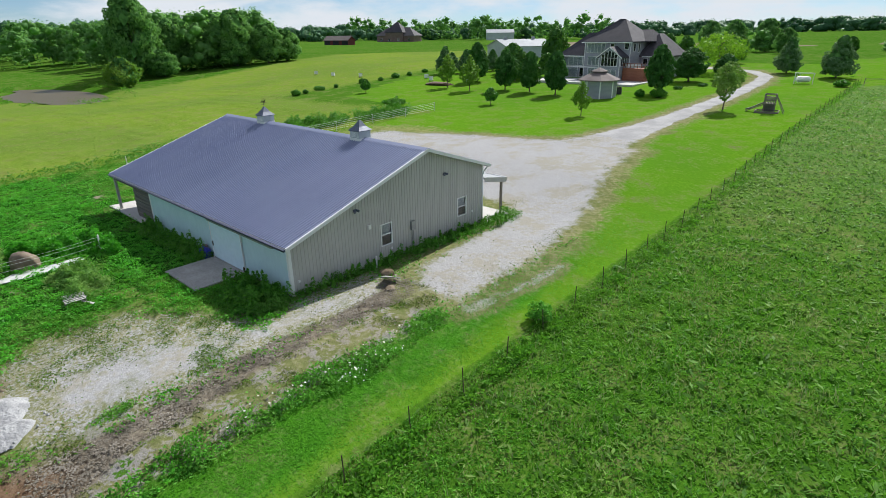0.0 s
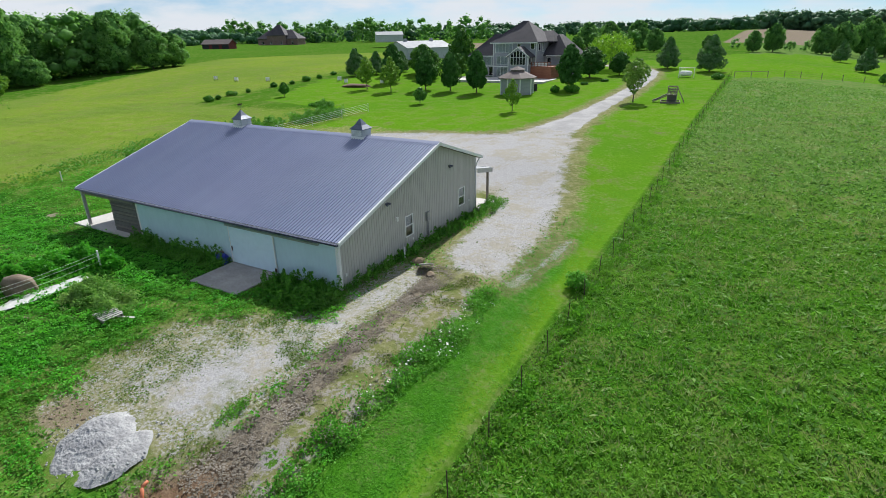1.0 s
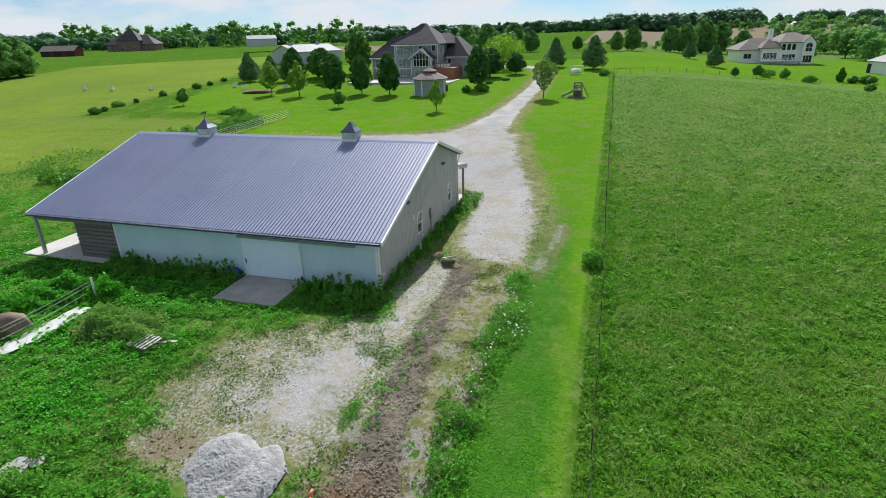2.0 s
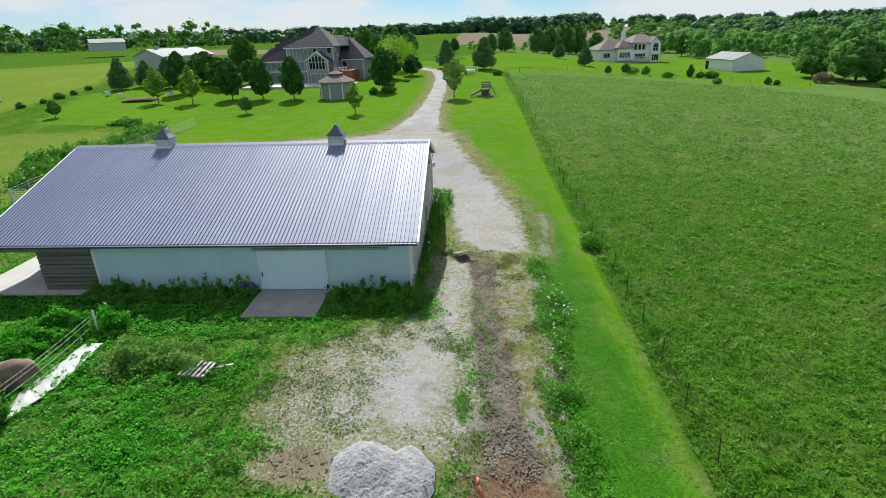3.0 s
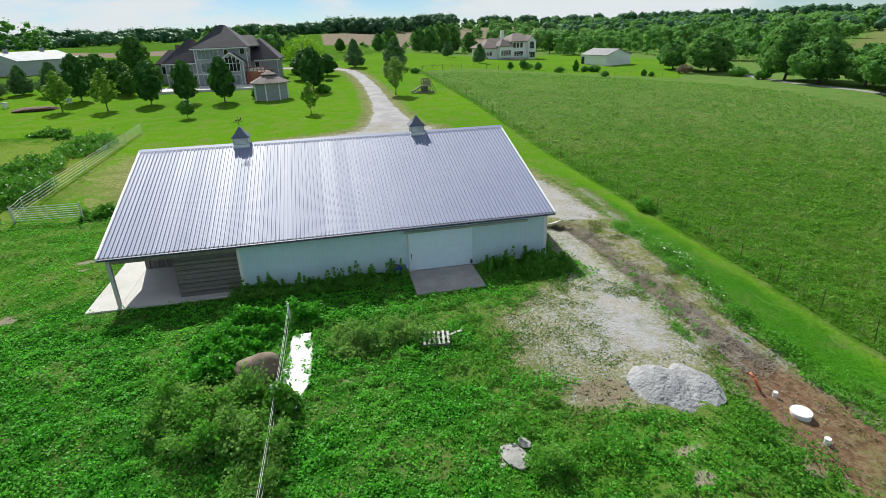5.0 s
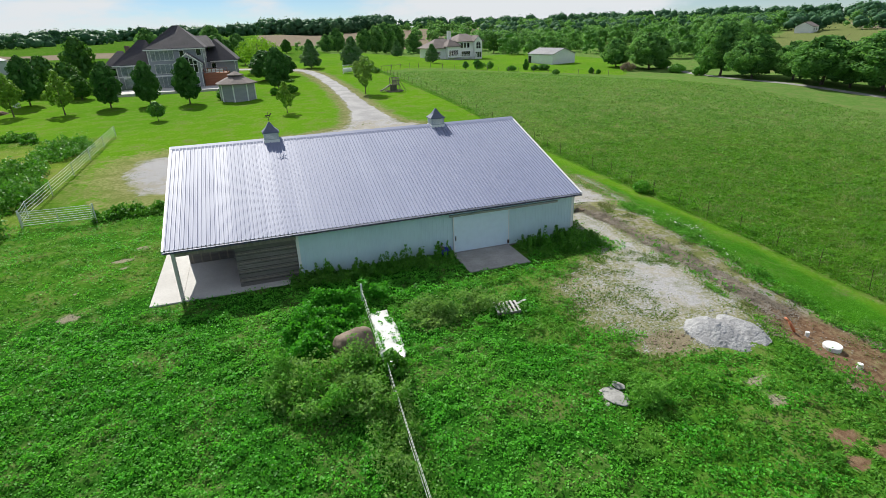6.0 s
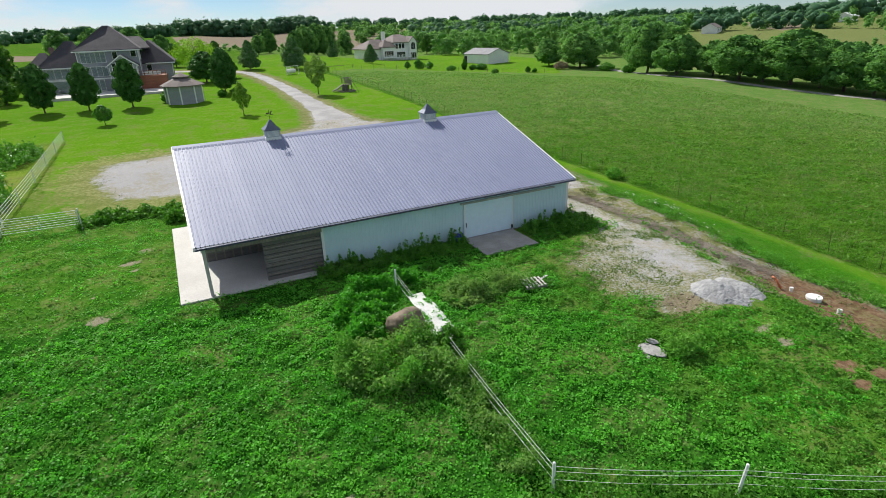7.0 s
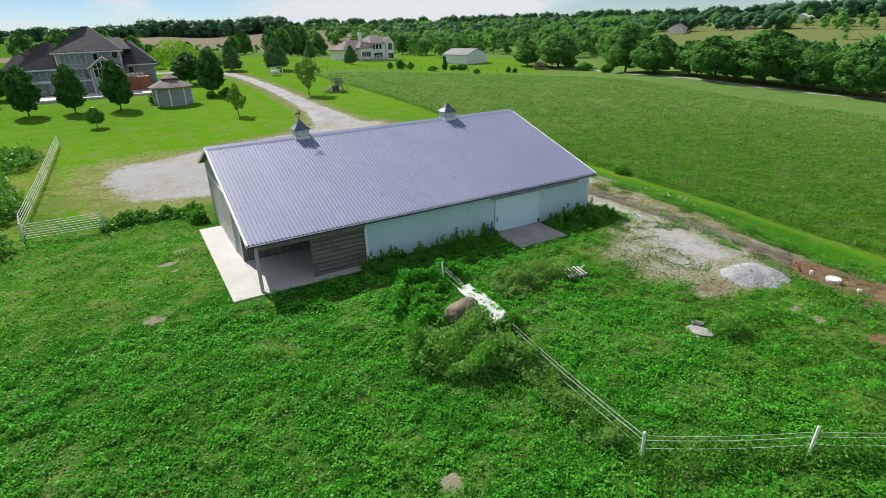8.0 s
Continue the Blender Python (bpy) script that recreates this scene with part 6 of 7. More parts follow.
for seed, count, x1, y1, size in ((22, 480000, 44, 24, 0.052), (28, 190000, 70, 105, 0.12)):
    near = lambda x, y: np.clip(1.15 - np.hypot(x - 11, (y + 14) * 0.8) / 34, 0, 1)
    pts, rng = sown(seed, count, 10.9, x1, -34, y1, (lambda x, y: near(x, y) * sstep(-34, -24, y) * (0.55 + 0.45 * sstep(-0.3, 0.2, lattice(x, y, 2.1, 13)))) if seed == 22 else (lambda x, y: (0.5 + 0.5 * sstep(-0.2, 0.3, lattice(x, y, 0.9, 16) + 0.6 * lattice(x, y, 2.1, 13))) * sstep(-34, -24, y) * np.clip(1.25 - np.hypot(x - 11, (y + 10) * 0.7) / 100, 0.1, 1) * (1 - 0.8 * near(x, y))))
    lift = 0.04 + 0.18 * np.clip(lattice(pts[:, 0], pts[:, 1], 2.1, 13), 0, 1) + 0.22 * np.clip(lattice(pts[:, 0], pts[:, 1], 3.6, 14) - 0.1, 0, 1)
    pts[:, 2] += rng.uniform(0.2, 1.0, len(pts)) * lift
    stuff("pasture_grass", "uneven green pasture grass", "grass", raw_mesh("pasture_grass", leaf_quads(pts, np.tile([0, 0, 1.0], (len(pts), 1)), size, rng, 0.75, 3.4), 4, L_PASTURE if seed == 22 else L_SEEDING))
pts, rng = sown(26, 190000, 11.2, 70, -34, 80, lambda x, y: (0.2 + 0.8 * sstep(-0.1, 0.4, clumps(x, y, 0.4, 17.0))) * np.clip(1.2 - np.hypot(x - 11, (y + 10) * 0.8) / 70, 0.05, 1) * sstep(-34, -24, y))
stuff("seed_heads", "pale seed stalks standing in the pasture", "grass", raw_mesh("seed_heads", blades(pts, 0.36, 0.015, rng, 0.4), 3, L_SEED))
pts, rng = sown(29, 9000, 11.8, 60, -30, 60, lambda x, y: (0.1 + 0.9 * sstep(0.0, 0.6, lattice(x, y, 0.35, 51))) * np.clip(1.2 - np.hypot(x - 11, y + 8) / 60, 0.05, 1))
pts[:, 2] += rng.uniform(0.15, 0.4, len(pts))
stuff("white_clover", "small white clover heads scattered over the pasture", "flowers", raw_mesh("white_clover", leaf_quads(pts, np.tile([0, 0, 1.0], (len(pts), 1)), 0.065, rng, 0.3, 1.1), 4, L_SEED))
pts, rng = sown(23, 12000, 10.3, 12.4, -34, 110, lambda x, y: np.exp(-((x - 11.5) / 0.45) ** 2))
stuff("fence_grass", "tall unmown grass under the wire fence", "grass", raw_mesh("fence_grass", blades(pts, 0.2, 0.03, rng, 0.6), 3, L_PASTURE))
pts, rng = sown(24, 110000, 6.8, 10.9, -34, 30, lambda x, y: (0.95 - 0.95 * sstep(-8, 30, y)) * (to_area(x, y, LAWN) < 0) * (1 - 0.8 * sstep(9.0, 10.2, x + 0.5 * lattice(x, y, 0.4, 52))))
stuff("mown_grass", "short mown grass strip", "grass", raw_mesh("mown_grass", leaf_quads(pts + np.stack([0 * pts[:, 0], 0 * pts[:, 0], rng.uniform(0.0, 0.04, len(pts))], 1), np.tile([0, 0, 1.0], (len(pts), 1)), 0.036, rng, 0.28, 2.0), 4, L_LAWN))
pts, rng = sown(25, 120000, -150, -37, -20, 110, lambda x, y: (to_area(x, y, MEADOW) < 2) * (0.3 + 0.7 * sstep(-0.2, 0.3, clumps(x, y, 0.12, 2.0))) * np.clip(1.3 + (x + 38) / 90, 0.1, 1))
stuff("meadow_grass", "tall yellowish meadow grass", "grass", raw_mesh("meadow_grass", leaf_quads(pts + np.stack([0 * pts[:, 0], 0 * pts[:, 0], rng.uniform(0.0, 0.2, len(pts))], 1), np.tile([0, 0, 1.0], (len(pts), 1)), 0.085, rng, 0.3, 2.4), 4, L_MEADOW))

# crumbs of stone on gravel and track
def crumbs(name, label, pts, size, rng, material):
    k = len(pts)
    tri = []
    for i in range(2):
        a = rng.uniform(0, math.tau, k)
        s = size * rng.uniform(0.4, 1.4, k)
        c = [np.stack([pts[:, 0] + s * np.cos(a + q), pts[:, 1] + s * np.sin(a + q), pts[:, 2] + s * rng.uniform(-0.2, 0.5, k)], 1) for q in (0, 2.1, 4.2)]
        tip = pts + np.stack([np.zeros(k), np.zeros(k), s * 0.35], 1)
        for u, v in ((0, 1), (1, 2), (2, 0)):
            tri.append(np.stack([c[u], c[v], tip], 1))
    return stuff(name, label, "stones", raw_mesh(name, np.concatenate(tri).reshape(-1, 3), 3, material))


pts, rng = sown(31, 130000, -7, 9, -30, 8, lambda x, y: np.maximum(np.clip(1 - to_line(x, y, CLODS) / 0.5, 0, 1), 0.05 * (to_line(x, y, TRACK) < 0.2)) * sstep(-1.0, 0.2, lattice(x, y, 1.4, 55)))
pts[:, 2] += 0.03 + 0.16 * np.clip(lattice(pts[:, 0], pts[:, 1], 1.6, 93), 0, 1) * rng.uniform(0, 1, len(pts))
crumbs("clods", "brown soil clods along the rough track", pts, 0.046, rng, M_CLOD)
pts, rng = sown(32, 12000, -8, 9, -16, 22, lambda x, y: 0.5 * (to_area(x, y, FRONT) < 0.6) + 0.25 * (to_area(x, y, YARD) < 0))
crumbs("gravel_stones", "loose pale stones on the gravel", pts, 0.024, rng, M_LIME)


def weed_patch(name, label, seed, count, x0, x1, y0, y1, keep, height, size, material):
    pts, rng = sown(seed, count, x0, x1, y0, y1, keep)
    mound = 0.12 + 1.0 * np.clip(clumps(pts[:, 0], pts[:, 1], 0.9, seed * 1.7) + 0.6 * clumps(pts[:, 0], pts[:, 1], 2.4, seed * 2.3) + 0.42, 0, 1.3)
    t = rng.uniform(0, 1, len(pts)) ** 0.6
    pts[:, 2] += t * mound * height
    pts[:, :2] += rng.normal(0, 0.08, (len(pts), 2))
    out = np.stack([rng.normal(0, 0.5, len(pts)), rng.normal(0, 0.5, len(pts)), np.full(len(pts), 0.7)], 1)
    return stuff(name, label, "weeds", raw_mesh(name, leaf_quads(pts, out, size, rng, 0.6, 1.7), 4, material))


def blob(cx, cy, rx, ry):
    return lambda x, y: np.clip(1.5 - 1.5 * (((x - cx) / rx) ** 2 + ((y - cy) / ry) ** 2), 0, 1)


def along(line, fall=0.5):
    return lambda x, y: np.clip(1 - to_line(x, y, line) / fall, 0, 1)


weed_patch("weeds", "tall dark weeds against the white barn wall", 41, 44000, -19.2, -9.3, -1.6, 0.2, lambda x, y: sstep(-1.7, -0.5, y) * (0.25 + 0.75 * sstep(-0.2, 0.2, clumps(x, y, 1.2, 15.0))), 0.6, 0.075, L_WEED)
weed_patch("weeds", "thick weeds at the barn corner", 42, 46000, -5.1, 1.0, -2.9, 0.2, lambda x, y: blob(-2.1, -1.2, 3.2, 1.9)(x, y) * (0.1 + 0.9 * sstep(-0.15, 0.25, clumps(x, y, 1.6, 14.0))), 0.6, 0.07, L_WEED)
weed_patch("weeds", "green weeds along the taupe gable wall", 43, 44000, -0.35, 2.2, 0.3, 20, lambda x, y: np.clip(1.1 - (x + 0.35) / (0.55 + 1.2 * sstep(6, 16, y)), 0, 1) * (0.4 + 0.6 * sstep(-0.2, 0.2, clumps(x, y, 0.9, 11.0))), 0.5, 0.07, L_WEED)
weed_patch("weeds", "ragged growth along the wire fence", 69, 60000, 11.0, 12.8, -30, 40, lambda x, y: np.exp(-((x - 11.85) / 0.35) ** 2) * (0.15 + 0.85 * sstep(-0.1, 0.4, lattice(x, y, 0.7, 61) + 0.5 * lattice(x, y, 1.9, 62))), 0.38, 0.085, L_PASTURE)
weed_patch("weeds", "rough weedy verge beside the track", 44, 85000, 4.5, 9.5, -30, 6, lambda x, y: along(WEEDS, 0.5)(x, y) * (0.12 + 0.88 * sstep(-0.2, 0.3, lattice(x, y, 0.8, 53) + 0.5 * lattice(x, y, 2.0, 54))), 0.42, 0.07, L_VERGE)
weed_patch("weeds", "small green tufts growing through the gravel", 65, 62000, -7, 5, -15, 4, lambda x, y: (to_area(x, y, FRONT) < 2.0) * (to_line(x, y, CLODS) > 0.15) * (np.hypot((x + 0.35) / 2.3, (y + 12.9) / 2.0) > 1) * np.clip(to_line(x, y, CORE) / 1.5, 0.02, 1) * (0.12 + 0.88 * sstep(0.0, 0.5, lattice(x, y, 1.1, 21) + 0.7 * lattice(x, y, 2.6, 22))), 0.09, 0.048, L_TUFT)
weed_patch("weeds", "green grass strip between gravel and ridge", 66, 4000, 1.8, 3.2, -11, -8, lambda x, y: 0.7 * blob(2.45, -9.6, 0.35, 1.0)(x, y), 0.2, 0.055, L_VERGE)
weed_patch("weeds", "low weeds between the gravel patches", 45, 22000, -7, 5, -17, 6, lambda x, y: (to_line(x, y, CLODS) > 0.2) * np.clip(1 - (to_area(x, y, FRONT) + 0.2) / 1.8, 0.25, 1) * (to_area(x, y, FRONT) < 1.8) * sstep(0.05, 0.4, clumps(x, y, 0.7, 9.0) + 0.35 * clumps(x, y, 2.2, 19.0) - 0.12 * (x + 1)), 0.08, 0.035, L_DRY)
weed_patch("weeds", "yellow-green weeds across the gravel", 70, 16000, -2.5, 3.2, -7.5, -3, lambda x, y: along([(-1.2, -4.2, 0.3), (0.9, -4.4, 0.4), (2.2, -6.2, 0.45)], 0.5)(x, y) * (0.1 + 0.9 * sstep(-0.1, 0.4, lattice(x, y, 1.6, 81))), 0.07, 0.04, L_TUFT)
weed_patch("weeds", "leafy green vine thicket beside the boulder", 46, 90000, -21, -13.5, -9.5, -2.5, lambda x, y: np.maximum(np.maximum(blob(-17.3, -4.8, 1.7, 1.5)(x, y), blob(-18.9, -6.9, 1.3, 2.0)(x, y)), 0.8 * blob(-15.2, -3.9, 0.9, 0.6)(x, y)) * (np.hypot((x + 17.0) / 1.2, (y + 8.1) / 0.9) > 1) * (np.hypot(x + 15.85, y + 4.25) > 0.35), 1.05, 0.10, L_VINE)
BANK = ((-19.7, -10.3, 1.5, 1.7), (-18.6, -11.6, 1.8, 1.3), (-16.9, -12.2, 1.5, 1.2), (-17.9, -9.9, 1.8, 0.8))
for seed, label, size, material in ((47, "grey-green bushy weeds round the paddock fence", 0.085, L_GREYWEED), (60, "dark green bushy weeds round the paddock fence", 0.09, L_VERGE)):
    weed_patch("weeds", label, seed, 62000, -22, -14, -15, -8, lambda x, y: np.max([blob(*q)(x, y) for q in BANK], axis=0) * (0.25 + 0.75 * sstep(-0.25, 0.25, lattice(x, y, 0.8, seed))), 1.3, size, material)

weed_patch("weeds", "yellowish seeding weeds along the rope fence", 67, 26000, -18, -15.5, -18.5, -11.5, lambda x, y: along([(-16.5, -12.5, 0.55), (-16.9, -15.0, 0.45), (-16.9, -17.8, 0.25)], 0.5)(x, y) * (0.3 + 0.7 * sstep(-0.2, 0.3, lattice(x, y, 1.2, 31))), 0.75, 0.07, L_GREYWEED)
weed_patch("weeds", "weedy grass beside the pallet", 49, 48000, -14.5, -7.0, -9.5, -5.2, lambda x, y: np.maximum(blob(-12.4, -6.9, 1.9, 1.5)(x, y), 0.7 * blob(-10.2, -6.6, 1.6, 1.2)(x, y)) * (0.3 + 0.7 * sstep(-0.3, 0.2, lattice(x, y, 0.9, 33))), 0.85, 0.08, L_GREYWEED)
weed_patch("weeds", "weeds along the rope fence", 50, 95000, -18, 0, -30, -12, along([(-16.45, -13.0, 0.6), (-16.6, -19.2, 0.55), (-11.5, -22.1, 0.3), (-6.4, -25, 0.3), (-1.3, -28, 0.3)], 0.5), 0.75, 0.07, L_WEED)
weed_patch("weeds", "tall dark weeds between gate and barn", 51, 26000, -33, -25.8, 15, 21, along([(-32.6, 17.6, 0.4), (-29, 18.6, 0.5), (-26.6, 18.2, 0.6), (-26.2, 15.4, 0.3)], 0.6), 0.9, 0.13, L_WEED)
weed_patch("weeds", "overgrown bushes behind the rail fence", 52, 60000, -48, -37.6, 14, 52, lambda x, y: np.maximum(np.maximum(blob(-41.5, 44, 3.2, 6.0)(x, y), blob(-44, 33, 4.0, 6.0)(x, y)), np.maximum(blob(-40.5, 25, 2.4, 5.0)(x, y), blob(-41, 15.5, 3.2, 2.6)(x, y))), 1.3, 0.17, L_WEED)
weed_patch("weeds", "garden bed shrubs on the lawn", 53, 14000, -53, -45, 50, 57, lambda x, y: np.maximum(blob(-49.5, 54, 3.0, 1.2)(x, y), blob(-47, 51.5, 1.2, 0.8)(x, y)), 0.9, 0.2, L_WEED)
weed_patch("weeds", "tall grass clump beside the broken concrete", 72, 7000, -8.2, -6, -17, -14.9, blob(-6.95, -15.9, 0.75, 0.7), 1.0, 0.07, L_VERGE)
weed_patch("weeds", "bright green weeds by the dirt track", 54, 50000, -10, 8.5, -24, -13, lambda x, y: np.maximum(np.maximum(blob(1.0, -17.6, 2.4, 1.6)(x, y), blob(-2.4, -17.0, 1.2, 1.0)(x, y)), np.maximum(blob(-4.5, -15.8, 1.4, 0.9)(x, y), np.maximum(blob(-6.6, -15.6, 0.9, 0.8)(x, y), blob(-7.6, -13.9, 1.0, 0.7)(x, y)))) * (0.25 + 0.75 * sstep(-0.3, 0.3, lattice(x, y, 0.9, 71))), 0.95, 0.09, L_VERGE)



weed_patch("weeds", "scattered weeds on the gravel yard", 55, 90000, -36, 9, 4, 46, lambda x, y: np.clip(1 - np.abs(to_area(x, y, YARD) + 0.4) / 1.6, 0, 1) * sstep(0.05, 0.4, clumps(x, y, 0.45, 21.0)) + 0.03 * (to_area(x, y, YARD) < 0) * sstep(0.35, 0.55, clumps(x, y, 0.35, 33.0)), 0.10, 0.045, L_DRY)


weed_patch("weeds", "patchy weeds over the rough track", 57, 80000, 2.5, 8, -24, 6, lambda x, y: (to_line(x, y, TRACK) < 0.3) * (to_line(x, y, CLODS) > 0.15) * sstep(0.08, 0.4, clumps(x, y, 0.65, 61.0)) * (1 - 0.85 * np.clip(1.3 - np.hypot((x - 4.2) / 2.2, (y + 15.5) / 3.5), 0, 1)), 0.09, 0.04, L_DRY)
weed_patch("weeds", "rank green growth beside the meadow", 58, 45000, -58, -39, -14, 27, lambda x, y: np.clip(1.1 - np.abs(x + 46.0 + 0.2 * np.maximum(0, y - 4)) / (2.6 + 0.10 * np.maximum(0, y)), 0, 1) * sstep(-14, -2, y) * (0.45 + 0.55 * sstep(-0.2, 0.4, clumps(x, y, 0.25, 71.0))), 0.42, 0.11, L_WEED)
weed_patch("weeds", "grass growing through the pallet", 61, 3000, -10.2, -7.6, -8.6, -6.6, blob(-9.0, -7.6, 1.2, 0.9), 0.5, 0.06, L_WEED)
pts, rng = sown(71, 2600, 5.5, 8.5, -12, 3, along([(7.0, 1.1, 0.2), (7.4, -1.8, 0.45), (6.5, -4.8, 0.2), (6.4, -7, 0.2)], 0.4))
pts = pts[::10]
pts[:, 2] += rng.uniform(0.3, 0.6, len(pts))
stuff("wildflowers", "small white wildflower heads over the verge", "flowers", raw_mesh("wildflowers", leaf_quads(pts, np.tile([0, 0, 1.0], (len(pts), 1)), 0.10, rng, 0.3, 1.1), 4, L_PETAL))


def stalk_weeds(seed, spots):
    """Single tall weeds: a stem clad in leaves that grow shorter towards the tip."""
    rng = np.random.default_rng(seed)
    pts, out = [], []
    for x, y, h in spots:
        t = rng.uniform(0.05, 1.0, 46)
        a = rng.uniform(0, math.tau, 46)
        r = (0.05 + 0.17 * (1 - t) ** 0.7) * h * rng.uniform(0.4, 1.1, 46)
        lean = rng.normal(0, 0.08, 2)
        pts.append(np.stack([x + r * np.cos(a) + lean[0] * t * h, y + r * np.sin(a) + lean[1] * t * h, float(land(x, y)) + t * h], 1))
        out.append(np.stack([np.cos(a), np.sin(a), np.full(46, 0.6)], 1))
    return raw_mesh("weed_stalks", leaf_quads(np.concatenate(pts), np.concatenate(out), 0.085, rng, 0.4, 2.2), 4, L_WEED)


rnd = random.Random(56)
stuff("weed_stalks", "tall leafy weed stalks against the white barn wall", "weeds", stalk_weeds(57, [(rnd.uniform(-18.8, -9.3), rnd.uniform(-0.7, 0.1), rnd.choice((0.55, 0.7, 0.9, 1.15))) for i in range(58)]))
stuff("weed_stalks", "tall leafy weeds along the gable wall", "weeds", stalk_weeds(58, [(rnd.uniform(-0.2, 0.35 + 0.05 * q), 1.0 + q, rnd.choice((0.5, 0.7, 0.9))) for q in np.linspace(0, 17, 46)]))
stuff("weed_stalks", "tall leafy weeds at the barn corner", "weeds", stalk_weeds(59, [(rnd.uniform(-4.6, 0.4), rnd.uniform(-2.0, 0.0), rnd.choice((0.7, 0.9, 1.1))) for i in range(40)]))


L_BLOOM = leafy("pinkish blossom", (0.16, 0.12, 0.10), (0.34, 0.25, 0.24), (0.12, 0.15, 0.06), 0.3, 0.6)


def bush(x, y, h, w, label, material, seed, leaves=3800, size=0.12):
    b = thing("bush", label, "bush", spot(x, y))
    share("foliage", crown_mesh("foliage", seed, h, w, 0.05, leaves, size, material, "round"), b, Matrix())
    bm = bmesh.new()
    rnd = random.Random(seed)
    for i in range(6):
        a = rnd.uniform(0, math.tau)
        tube(bm, (0, 0, -0.1), (math.cos(a) * w * 0.3, math.sin(a) * w * 0.3, h * 0.7), 0.02, 0.008, 5)
    part("stem", bm, M_BARK, b)
    return b


for x, y, h, w in ((96, 101, 2.4, 4.4), (101, 113, 2.8, 4.8), (92, 88, 2.4, 3.6), (63.5, 131, 3.4, 1.8), (67.9, 127.8, 1.9, 3.3), (65.5, 129, 1.6, 2.2), (74.7, 111.7, 1.7, 1.5), (76, 110, 1.2, 1.3)):
    bush(x, y, h, w, "low tangled roadside shrub", L_WEED, int(x), 3000, 0.2)
bush(-15.95, -10.75, 1.4, 1.25, "broad-leaved dark weed bush hiding a fence post", L_WEED, 64, 800, 0.14)
bush(88.1, 112.8, 2.5, 4.2, "sparse pinkish flowering shrub by the road", L_BLOOM, 66, 2600, 0.16)
bush(10.8, 7.3, 1.1, 1.3, "loose green bush beside the wire fence", L_VERGE, 61, 750, 0.10)
for i, (x, y, h, w) in enumerate(((-12.6, 80, 1.6, 2.6), (-24.8, 78.6, 2.0, 1.8), (-15.5, 79.5, 1.3, 1.6), (47.5, 130, 2.0, 3.4), (55, 124, 1.6, 3.0), (52, 133, 2.4, 2.4), (62, 110, 1.5, 2.0), (9.5, 105, 1.2, 2.2), (-80, 60, 1.0, 2.4), (-82, 74, 1.2, 1.6), (-83, 86, 1.3, 2.2), (-78, 55, 0.9, 1.2), (-80.5, 65, 0.9, 1.0), (-82, 80, 0.9, 1.2), (-84, 92, 1.0, 1.4), (-86, 100, 1.0, 1.6), (-77, 52, 1.2, 2.0))):
    bush(x, y, h, w, "low rounded garden shrub on the grass", L_WEED, 70 + i, 2000, 0.14)


# ---- fences ----
def wire_fence():
    F = thing("wire_fence", "thin wire fence on dark steel posts along the pasture", "fence", (0, 0, 0))
    rnd = random.Random(8)
    ys = [-27 + i * 3.05 for i in range(46)]
    bm = bmesh.new()
    box(bm, -0.014, -0.014, -0.4, 0.014, 0.014, 1.25)
    box(bm, -0.026, -0.005, -0.4, -0.014, 0.005, 1.25)
    me = bpy.data.meshes.new("post")
    bm.to_mesh(me)
    bm.free()
    me.materials.append(M_RUST)
    tops = []
    for y in ys:
        x = 11.5 + rnd.uniform(-0.05, 0.05)
        z = float(land(x, y))
        share("post", me, F, pose(x, y, z, rnd.uniform(-4, 4), rnd.uniform(-4, 4), rnd.uniform(0, 20)))
        tops.append(Vector((x, y, z)))
    for h in (0.4, 0.75, 1.1):
        bm = bmesh.new()
        for a, b in zip(tops[:-1], tops[1:]):
            tube(bm, a + Vector((0, 0, h)), b + Vector((0, 0, h)), 0.0025, 0.0025, 3)
        part("wire", bm, M_RUST, F)


def rope_fence(label, posts, heights, height, rope, material, thick=0.06, sag=0.10):
    F = thing("rope_fence", label, "fence", (0, 0, 0))
    tops = []
    for x, y, lean in posts:
        z = float(land(x, y))
        bm = bmesh.new()
        tube(bm, (0, 0, -0.4), (0, 0, height), thick, thick, 8)
        tube(bm, (0, 0, height), (0, 0, height + 0.03), thick, thick * 0.4, 8)
        p = part("post", bm, material, F)
        p.matrix_basis = pose(x, y, z, 0, lean, 0)
        tops.append(Vector((x, y, z)))
    for h in heights:
        bm = bmesh.new()
        for a, b in zip(tops[:-1], tops[1:]):
            n = 6
            prev = None
            for i in range(n + 1):
                t = i / n
                p = a.lerp(b, t) + Vector((0, 0, h - sag * math.sin(math.pi * t)))
                if prev is not None:
                    tube(bm, prev, p, rope, rope, 5)
                prev = p
        part("rope", bm, M_ROPE, F)


wire_fence()


